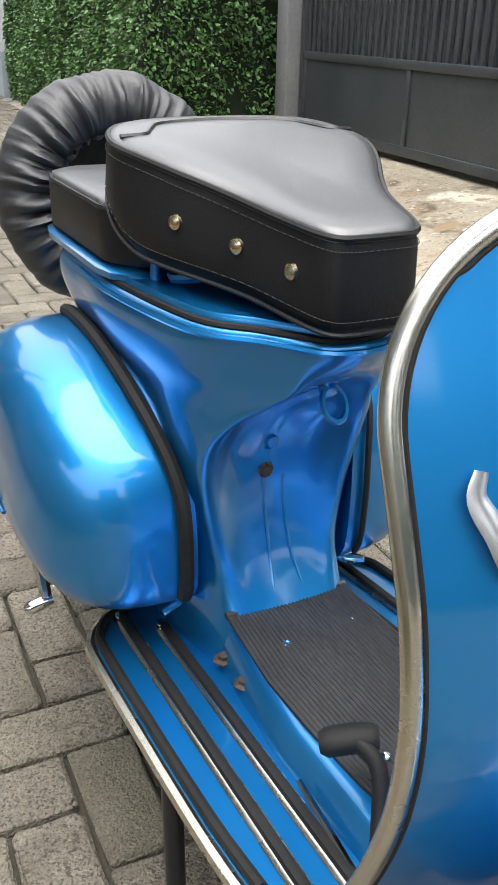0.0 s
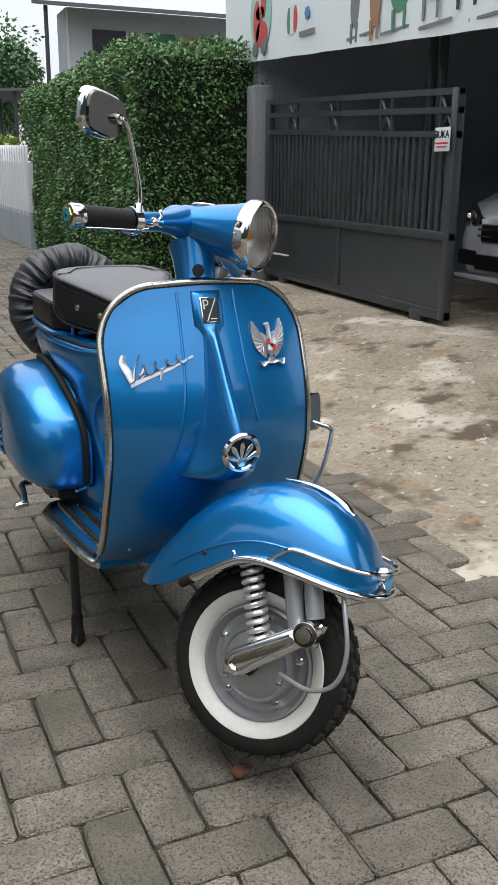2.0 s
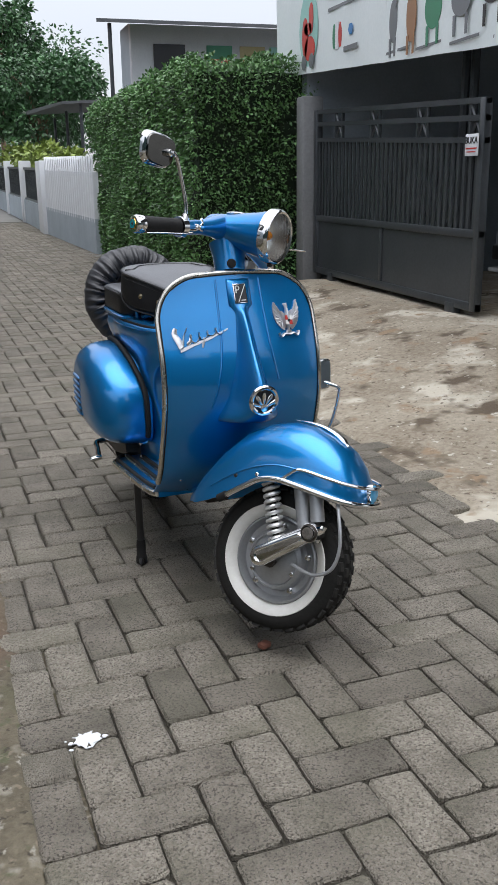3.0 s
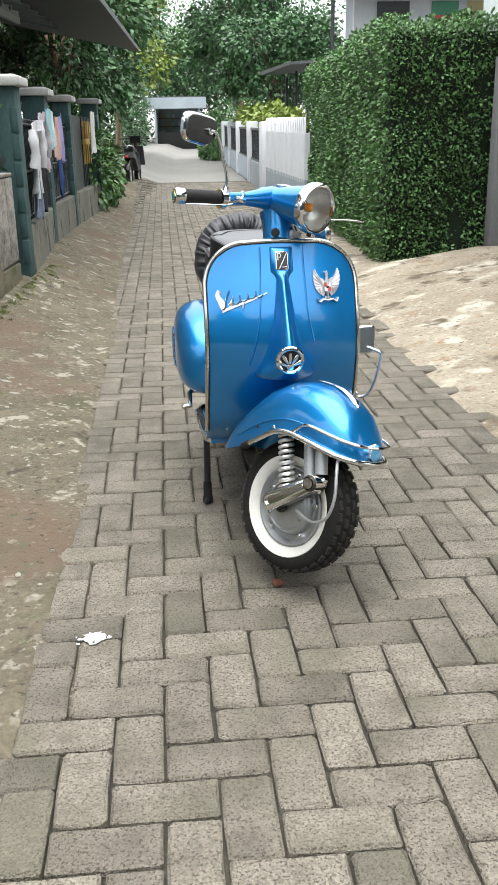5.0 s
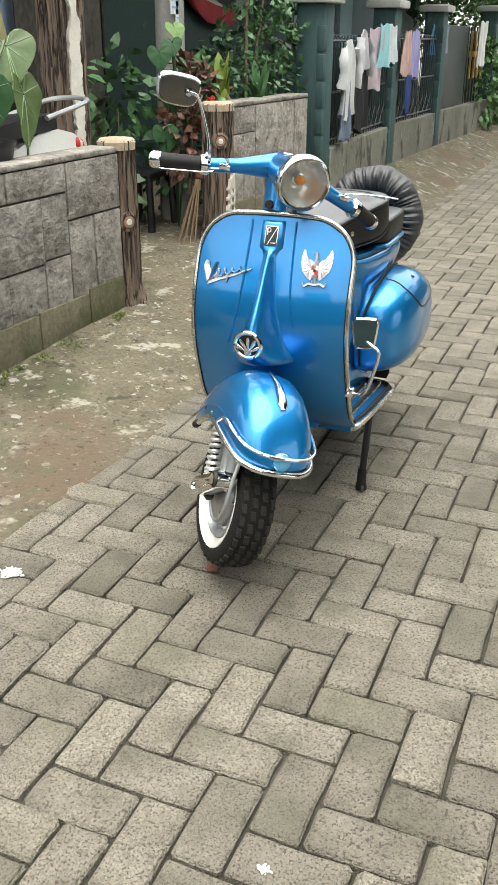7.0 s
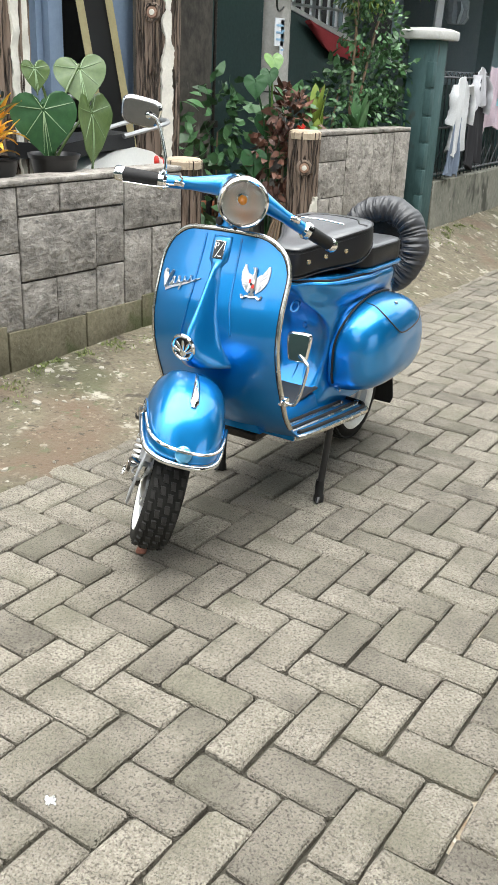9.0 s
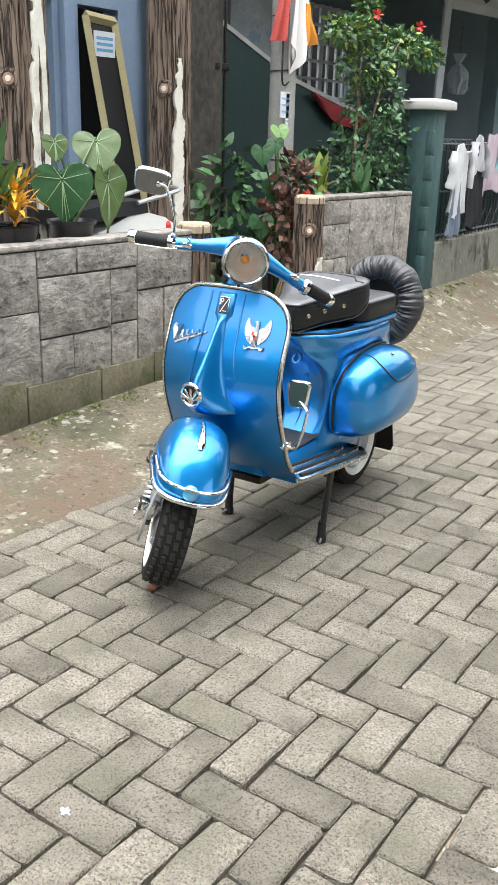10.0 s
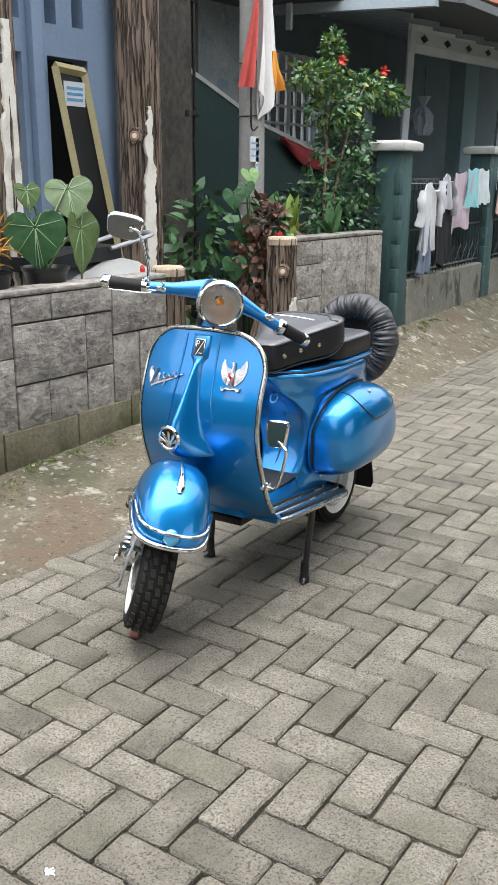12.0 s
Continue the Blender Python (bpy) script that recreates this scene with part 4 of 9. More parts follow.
def oval(a, b, n=20):
    return [(a * math.cos(2 * math.pi * k / n), b * math.sin(2 * math.pi * k / n)) for k in range(n)]


PRINT_RED, PRINT_GREEN, PRINT_GREY = plain("print_red", (0.5, 0.05, 0.04)), plain("print_green", (0.05, 0.22, 0.12)), plain("print_grey", (0.16, 0.17, 0.18))
PRINT_BROWN = plain("print_brown", (0.3, 0.16, 0.08))
PRINT_TEAL = plain("print_teal", (0.3, 0.55, 0.5))
z = low_b(5.9)
blob(oval(0.22, 0.30), 6.05, z + 0.36, PRINT_TEAL, ban_b, "print_oval", 2.384)
for (a, b), (dy, dz) in (((0.12, 0.10), (0.04, 0.20)), ((0.07, 0.16), (-0.07, 0.30)), ((0.09, 0.05), (0.0, 0.36)), ((0.05, 0.12), (0.07, 0.44))):
    blob(oval(a, b), 6.05 - dy, z + dz, PRINT_RED, ban_b, "print_scooter", 2.379)
for dy in (0.09, -0.09):
    blob(oval(0.055, 0.06), 6.05 + dy, z + 0.10, PRINT_GREY, ban_b, "print_wheel", 2.376)
for k, c in enumerate((PRINT_GREEN, WHITE_PAINT, PRINT_RED)):
    blob([(-0.030 + 0.0, -0.1 + 0.0), (0.030, -0.1), (0.030, 0.1), (-0.030, 0.1)] if k == 1 else oval(0.032, 0.095, 14), 5.42 + (1 - k) * 0.06, low_b(5.4) + 0.25, c, ban_b, "print_crest", 2.381 if k == 1 else 2.384)
blob(oval(0.045, 0.045, 6), 5.16, low_b(5.1) + 0.28, plain("print_blue", (0.06, 0.2, 0.45)), ban_b, "print_emblem")
blob([(-0.13, -0.018), (0.13, -0.018), (0.13, 0.018), (-0.13, 0.018)], 5.16, low_b(5.1) + 0.15, PRINT_GREY, ban_b, "print_bar")
for k in range(2):
    blob([(-0.34, -0.012), (0.34, -0.012), (0.34, 0.012), (-0.34, 0.012)], 5.28, low_b(5.3) + 0.47 + k * 0.09, PRINT_GREY, ban_b, "print_bar")
z = low_a(3.6)
for y in (4.35, 3.9, 3.45, 2.95, 2.5):
    blob([(-0.17, -0.009), (0.17, -0.0), (0.17, 0.018), (-0.17, 0.009)], y, low_a(y) + 0.06, PRINT_GREY, ban_a, "print_bar")
for y, c, a, b in ((4.42, PRINT_GREY, 0.06, 0.14), (4.15, PRINT_BROWN, 0.07, 0.17), (3.85, PRINT_GREEN, 0.11, 0.13), (3.5, PRINT_GREY, 0.12, 0.11), (3.15, BLACK, 0.13, 0.09), (2.8, PRINT_BROWN, 0.1, 0.12), (2.4, PRINT_GREY, 0.1, 0.12)):
    blob(oval(a, b), y, z + 0.30, c, ban_a, "print_pet")
    blob(oval(a * 0.45, b * 0.4), y - a * 0.6, z + 0.30 + b, c, ban_a, "print_pet", 2.381)
    for s in (-1, 1):
        blob([(-0.012, -0.1), (0.012, -0.1), (0.016, 0.02), (-0.016, 0.02)], y + s * a * 0.6, z + 0.24 - b * 0.5, c, ban_a, "print_pet", 2.382)


# white picket fence wall beyond the hedge
def white_fence():
    ob = thing("white_fence", "white painted fence wall with pickets and dark grille panels", "fence")

    def px(y):
        return 1.24 - 0.075 * (y - 11.6) if y < 15.8 else 0.925 - 0.036 * (y - 15.8)

    part("base_wall", loft([[(px(y), y, 0.0 + 0.018 * (y - 9)), (px(y) + 0.12, y, 0.018 * (y - 9)), (px(y) + 0.12, y, 0.5 + 0.018 * (y - 9)), (px(y), y, 0.5 + 0.018 * (y - 9))] for y in (11.6, 15.8, 20, 25, 30.3)]), GREY_WALL, ob)
    part("solid_panel", loft([[(px(y), y, 0.5 + 0.018 * (y - 9)), (px(y) + 0.08, y, 0.5 + 0.018 * (y - 9)), (px(y) + 0.08, y, 1.15 + 0.018 * (y - 9)), (px(y), y, 1.15 + 0.018 * (y - 9))] for y in (11.6, 15.6)]), WHITE_PAINT, ob)
    for i in range(24):
        y = 11.62 + i * 0.17
        z = 0.018 * (y - 9)
        bm = prism([(0, 0), (0.12, 0), (0.12, 0.85), (0.06, 0.93), (0, 0.85)], 0.03, (px(y) - 0.004, y, 0.45 + z), (0, 1, 0), (0, 0, 1))
        part("picket", bm, WHITE_PAINT, ob)
    for y in (15.7, 19.4, 23.1, 26.8, 30.3):
        z = 0.018 * (y - 9)
        wide = 0.9 if y < 16 else 0.3
        part("post", box((px(y + wide) - 0.04, y, z), (px(y) + 0.2, y + wide, 1.32 + z), 0.01), WHITE_PAINT, ob)
    for y in (16.6, 19.7, 23.4, 27.1):
        z = 0.018 * (y - 9)
        y1 = 19.4 if y < 17 else y + 3.4
        for lift in (0.52, 1.16):
            part("rail", tube([(px(v) + 0.05, v, lift + 0.018 * (v - 9)) for v in (y, y1)], 0.03, 6), GATE, ob)
        n = round((y1 - y) / 0.17)
        for k in range(1, n):
            v = y + (y1 - y) * k / n
            part("grille_bar", box((px(v) + 0.04, v, 0.5 + z), (px(v) + 0.06, v + 0.03, 1.2 + z)), GATE, ob)
    return ob


white_fence()


# ---- the motor scooter on its stand ----
scooter = thing("motor_scooter", "bright metallic blue vintage motor scooter parked on its stand", "scooter", at=Matrix.Translation((0, 0.36, 0)) @ Matrix.Rotation(radians(4.1), 4, "Z") @ Matrix.Translation((0, -0.36, 0)))
PIVOT, RAKE, STEER = Vector((0, 0.465, 1.0)), radians(24), radians(40.5)
THREAD = plain("grey_thread", (0.03, 0.03, 0.03), 0.8)
OLD_BOLT = mat("rusty_bolt", (0.05, 0.04, 0.03), (0.13, 0.10, 0.075), 0.6, 0.5, 60, 200, 0.3)
SPRING = mat("plated_spring_steel", (0.62, 0.62, 0.61), (0.75, 0.75, 0.74), 0.3, 0.7, 30, 200, 0.03)
CREST_METAL = mat("dull_chrome_crest", (0.50, 0.50, 0.51), (0.66, 0.66, 0.67), 0.40, 0.85, 40, 300, 0.04)
BRUSHED = mat("plated_badge_metal", (0.58, 0.59, 0.60), (0.70, 0.71, 0.72), 0.36, 1.0, 40, 300, 0.03)
TURNED = Matrix.Translation(PIVOT) @ Matrix.Rotation(STEER, 4, Vector((0, math.sin(RAKE), math.cos(RAKE)))) @ Matrix.Translation(-PIVOT)


def steered(name, bm, material, parent=None, label="", angle=40):
    """A part of the steered front: shaped straight ahead, then turned about the raked column."""
    bmesh.ops.transform(bm, matrix=TURNED, verts=bm.verts)
    return part(name, bm, material, parent or scooter, label, angle)


def lerp_table(table, v):
    for (a, *pa), (b, *pb) in zip(table, table[1:]):
        if (a - v) * (b - v) <= 0:
            f = 0 if a == b else (v - a) / (b - a)
            return [p + (q - p) * f for p, q in zip(pa, pb)]
    return list(table[0][1:]) if abs(v - table[0][0]) < abs(v - table[-1][0]) else list(table[-1][1:])


# leg shield
SHIELD = [(0.880, 0.389), (0.83, 0.371), (0.77, 0.347), (0.72, 0.328), (0.68, 0.315), (0.62, 0.305), (0.56, 0.308), (0.50, 0.323), (0.44, 0.346), (0.39, 0.371), (0.35, 0.400), (0.32, 0.430), (0.295, 0.464), (0.278, 0.505)]


SHIELD_FINE = [(p.x, p.y) for p in bez([(z, y, 0) for z, y in SHIELD], 8)]


def shield_y(x, z):
    return lerp_table(SHIELD_FINE, z)[0] + (0.028 + 0.010 * smooth(0.34, 0.46, z)) * (abs(x) / 0.212) ** 2.2


def shield_w(z):
    side = 0.2095 + 0.002 * smooth(0.70, 0.40, z)
    return side - 0.116 + math.sqrt(max(0.116 ** 2 - max(z - 0.764, 0) ** 2, 0))


def leg_shield():
    zs = [0.28 + 0.01 * k for k in range(49)] + [0.764 + 0.116 * math.sin(radians(5 * k)) for k in range(1, 18)] + [0.880]
    n = 24
    rings = []
    for z in zs:
        w = shield_w(z)
        xs = [w * (-1 + 2 * k / n) for k in range(n + 1)]
        top = 0.004 if z > 0.879 else 0
        front = [(x, shield_y(x, z), z + top * max(1 - (x / 0.09) ** 2, 0)) for x in xs]
        back = [(x, shield_y(x, z) + 0.007, z + top * max(1 - (x / 0.09) ** 2, 0)) for x in reversed(xs)]
        rings.append(front + back)
    part("leg_shield", loft(rings), BLUE, scooter)
    edge = [(shield_w(z), shield_y(shield_w(z), z) + 0.003, z) for z in zs if z > 0.335]
    top = [(x, shield_y(x, 0.880) + 0.003, 0.880 + 0.004 * (1 - (x / 0.0935) ** 2)) for x in (0.075, 0.055, 0.035, 0.015, 0, -0.015, -0.035, -0.055, -0.075)]
    path = [(-x, y, z) for x, y, z in edge][:] + [p for p in reversed(top)] + [e for e in reversed(edge)]
    part("shield_trim", tube(path, 0.0068, 14), ALLOY, scooter, "polished aluminium edge trim")
    inner = [(x * 0.978, y - 0.006, z - (0.004 if z > 0.85 else 0)) for x, y, z in path]
    part("trim_gasket", tube(inner, 0.0013, 6), RUBBER, scooter)
    for s in (-1, 1):
        line = bez([(s * 0.058, shield_y(0.058, 0.868) - 0.0005, 0.868), (s * 0.060, shield_y(0.06, 0.80) - 0.001, 0.80), (s * 0.066, shield_y(0.07, 0.70) - 0.001, 0.70), (s * 0.080, shield_y(0.08, 0.62) - 0.001, 0.62)] + ([(-0.098, shield_y(0.098, 0.56) - 0.0005, 0.56)] if s < 0 else []), 6)
        part("pressed_crease", tube(line, 0.0028, 6), BLUE, scooter)
    for x, z in ((-0.155, 0.347), (-0.085, 0.337)):
        part("rivet", lathe([(0, 0.003), (0.003, 0.002), (0.004, 0)], (x, shield_y(x, z), z), (0, -1, 0), 8), CHROME, scooter)


leg_shield()

CASTING = [(0.868, 0.030, 0.003), (0.862, 0.031, 0.006), (0.805, 0.031, 0.007), (0.797, 0.022, 0.012), (0.785, 0.017, 0.019), (0.75, 0.021, 0.030), (0.71, 0.026, 0.042), (0.67, 0.033, 0.060), (0.64, 0.040, 0.078), (0.61, 0.048, 0.090), (0.585, 0.056, 0.093), (0.565, 0.065, 0.090), (0.55, 0.073, 0.084), (0.538, 0.079, 0.078), (0.530, 0.081, 0.072), (0.525, 0.080, 0.05), (0.523, 0.078, 0.0)]


def horn_casting():
    n = 22
    rings = []
    for z, w, h in CASTING:
        front = []
        for k in range(n + 1):
            t = -1 + 2 * k / n
            flat = 0.35 if z > 0.8 else 1.0
            lift = h * (1 - abs(t) ** (6 if z > 0.8 else 1.7)) if flat < 1 else h * (0.5 + 0.5 * math.cos(math.pi * t)) ** (0.75 - 0.4 * smooth(0.60, 0.53, z))
            front.append((t * w, shield_y(t * w, z) - lift - 0.0006, z))
        rings.append(front + [(x, y + lift0, z) for (x, y, z), lift0 in ((front[-1], 0.012), (front[0], 0.012))])
    part("horn_casting", loft(rings), BLUE, scooter, angle=60)
    # round grille badge
    c = Vector((-0.002, shield_y(0, 0.594) - 0.0945, 0.594))
    d = Vector((0, -0.93, -0.10)).normalized()
    badge = part("horn_badge", lathe([(0.030, -0.006), (0.042, -0.004), (0.044, 0.002), (0.041, 0.008), (0.036, 0.009), (0.032, 0.006), (0.031, -0.002), (0.0, -0.002)], c, d, 36), CHROME, scooter, "round chrome horn grille with a fan of petals")
    near = Matrix.Translation(c) @ Matrix.Scale(0.88, 4) @ Matrix.Translation(-c)
    badge.data.transform(near)
    part("dark_mesh", lathe([(0.031, 0.0), (0, 0.0005)], c, d, 30), BLACK, badge)
    x, y, z = frame_of(d)
    y = -y if y.z < 0 else y
    x = y.cross(z)
    for a in (-62, -31, 0, 31, 62):
        r = radians(a)
        u = y * math.cos(r) + x * math.sin(r)
        v = z.cross(u)
        o = c - y * 0.022 + z * 0.004
        part("petal", tube([o + u * 0.006, o + u * 0.02, o + u * 0.036, o + u * 0.046], [0.0016, 0.0042, 0.0062, 0.0024], 8, flat=0.5, up=tuple(z)), CHROME, badge)
    part("lower_shell", lathe([(0.012, 0.0), (0.011, 0.006), (0.0, 0.009)], c - y * 0.02, d, 18), CHROME, badge)
    for a in (60, 180, 300):
        r = radians(a)
        part("screw", lathe([(0, 0.011), (0.0026, 0.010), (0.003, 0.007)], c + (x * math.cos(r) + y * math.sin(r)) * 0.0385, d, 8), DARK_METAL, badge)
    for ob in badge.children:
        ob.data.transform(near)
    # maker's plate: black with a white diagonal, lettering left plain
    p = Vector((0, shield_y(0, 0.833) - 0.0075, 0.833))
    up = Vector((0, 0.36, 0.93)).normalized()
    nrm = Vector((1, 0, 0)).cross(up)
    plate = part("maker_plate", prism([(-0.017, -0.025), (0.017, -0.025), (0.017, 0.025), (-0.017, 0.025)], 0.003, p, (1, 0, 0), up, 0.001), CHROME, scooter, "black enamel plate in a chrome frame")
    part("enamel", prism([(-0.0148, -0.0228), (0.0148, -0.0228), (0.0148, 0.0228), (-0.0148, 0.0228)], 0.0012, p + nrm * 0.003, (1, 0, 0), up), BLACK, plate)
    part("diagonal", prism([(-0.009, -0.0226), (-0.0068, -0.0226), (0.0146, 0.020), (0.0146, 0.0226), (0.0136, 0.0226)], 0.0008, p + nrm * 0.0042, (1, 0, 0), up), WHITE, plate)
    part("mark", prism([(-0.0125, 0.001), (-0.0095, 0.001), (-0.0095, 0.0195), (-0.0125, 0.0195)], 0.0008, p + nrm * 0.0042, (1, 0, 0), up), WHITE, plate)
    part("mark_loop", tube([p + nrm * 0.0046 + Vector((-0.0072 + 0.0048 * math.cos(a), 0, 0)) + up * (0.0135 + 0.0052 * math.sin(a)) for a in [2 * math.pi * k / 16 for k in range(16)]], 0.0013, 6, closed=True), WHITE, plate)
    part("mark_bar", prism([(0.0, -0.019), (0.0125, -0.019), (0.0125, -0.0168), (0.0, -0.0168)], 0.0008, p + nrm * 0.0042, (1, 0, 0), up), WHITE, plate)


horn_casting()


def on_shield(u, v, lift=0.003):
    return Vector((u, shield_y(u, v) - lift, v))


def script_badge():
    """Chrome flowing script strip, shown as a plain wave over a slanting underline."""
    sl = 0.24

    def at(u, v, lift=0.004):
        return on_shield(-0.117 + 0.95 * u, 0.742 + v + sl * u, lift)

    def strip(pts):
        """A flat metal strip through (u, v, half width) points."""
        front = [at(u, v + w, 0.0045) for u, v, w in pts] + [at(u, v - w, 0.0045) for u, v, w in reversed(pts)]
        back = [p + Vector((0, 0.0042, 0)) for p in front]
        return loft([back, front])

    badge = part("script_badge", strip([(-0.052, -0.024, 0.0042), (-0.02, -0.0195, 0.0032), (0.03, -0.015, 0.0028), (0.077, -0.008, 0.0014)]), BRUSHED, scooter, "brushed metal flowing script badge")
    swash = bez([(-0.058, 0.030, 0), (-0.062, 0.018, 0), (-0.054, 0.0, 0), (-0.046, -0.018, 0), (-0.040, 0.006, 0), (-0.030, 0.024, 0)], 5)
    part("script_swash", tube([at(p.x, p.y, 0.0045) for p in swash], [0.0052 + 0.0036 * math.sin(math.pi * k / (len(swash) - 1)) for k in range(len(swash))], 8, flat=0.28, up=(0, -1, 0)), BRUSHED, badge)
    n = 76
    flow = []
    for k in range(n + 1):
        f = k / n
        a = 2 * math.pi * 4.2 * f
        flow.append(at(-0.034 + 0.094 * f + 0.0052 * math.sin(a), -0.0045 - 0.0085 * math.cos(a) * (1 + 0.25 * math.sin(7 * f)), 0.0045))
    part("script_ribbon", tube(flow, [0.0031 + 0.0016 * abs(math.sin(4.2 * 2 * math.pi * k / n + 0.8)) for k in range(n + 1)], 6, flat=0.4, up=(0, -1, 0)), BRUSHED, badge)
    part("script_tail", tube([at(0.012, -0.010, 0.0045), at(0.008, -0.022, 0.0045), at(0.005, -0.031, 0.0045)], [0.003, 0.003, 0.0022], 6, flat=0.5, up=(0, -1, 0)), BRUSHED, badge)


script_badge()


def winged_crest():
    """Winged metal crest: fanned feathers, small quartered shield, ribbon."""
    c = (0.1225, 0.763)

    def at(u, v, lift=0.004):
        return on_shield(c[0] + u, c[1] + v, lift)

    crest = part("winged_crest", tube([at(0, 0.03, 0.008), at(0, 0.01, 0.008), at(0, -0.018, 0.006), at(0, -0.03, 0.004)], [0.005, 0.010, 0.009, 0.003], 12, flat=0.6), CREST_METAL, scooter, "winged chrome and enamel crest")
    part("crest_head", tube([at(0, 0.028, 0.009), at(-0.002, 0.037, 0.009), at(-0.009, 0.038, 0.008)], [0.005, 0.0055, 0.001], 8), CREST_METAL, crest)
    for s in (-1, 1):
        edge = [(0.006, 0.014), (0.012, 0.020), (0.020, 0.022), (0.026, 0.030), (0.030, 0.042), (0.034, 0.044), (0.037, 0.036), (0.0385, 0.026), (0.038, 0.014), (0.036, 0.004), (0.032, -0.006), (0.026, -0.014), (0.019, -0.021), (0.011, -0.026), (0.006, -0.014)]
        front = [at(s * u, v, 0.005) for u, v in edge]
        wing = part("wing", loft([[p + Vector((0, 0.004, 0)) for p in front], front]), CREST_METAL, crest, "polished metal wing")
        for k in range(8):
            f = k / 7
            a = radians(62 - 128 * f)
            root = (0.013 + 0.003 * f, 0.008 - 0.012 * f)
            tip = edge[5 + k]
            part("feather", tube([at(s * root[0], root[1], 0.0055), at(s * (root[0] * 0.45 + tip[0] * 0.55), root[1] * 0.45 + tip[1] * 0.55, 0.0068), at(s * tip[0], tip[1], 0.005)], [0.0012, 0.0024, 0.0016], 6, flat=0.7), CREST_METAL, wing)
        part("ribbon", tube(bez([at(0, -0.036), at(s * 0.014, -0.034), at(s * 0.024, -0.040), at(s * 0.028, -0.031)], 5), 0.0068, 8, flat=0.4), CREST_METAL, crest)
    for k, (u0, u1, v0, v1, m) in enumerate(((-0.009, -0.0005, 0.0, 0.011, RED), (0.0005, 0.009, 0.0, 0.011, WHITE), (-0.009, -0.0005, -0.012, -0.001, WHITE), (0.0005, 0.009, -0.012, -0.001, RED))):
        part("quarter", prism([(u0, v0), (u1, v0), (u1, v1), (u0, v1)], 0.002, at(0, 0, 0.0145), (1, 0, 0), (0, 0.35, 0.94)), m, crest)
    part("boss", lathe([(0, 0.003), (0.0035, 0.002), (0.004, 0)], at(0, -0.001, 0.0165), (0, -1, 0.3), 10), BLACK, crest)
    for k in range(3):
        part("tail_feather", tube([at((k - 1) * 0.004, -0.026, 0.006), at((k - 1) * 0.008, -0.038, 0.004)], [0.003, 0.0025], 6), CREST_METAL, crest)


winged_crest()


# floorboard
def floor_z(y):
    return 0.300 - 0.100 * (y - 0.48)


HALF_FLOOR = [(0.197, 0.488), (0.206, 0.515), (0.211, 0.60), (0.212, 0.75), (0.211, 0.92), (0.205, 0.955), (0.190, 0.982), (0.165, 0.995), (0.11, 1.002)]


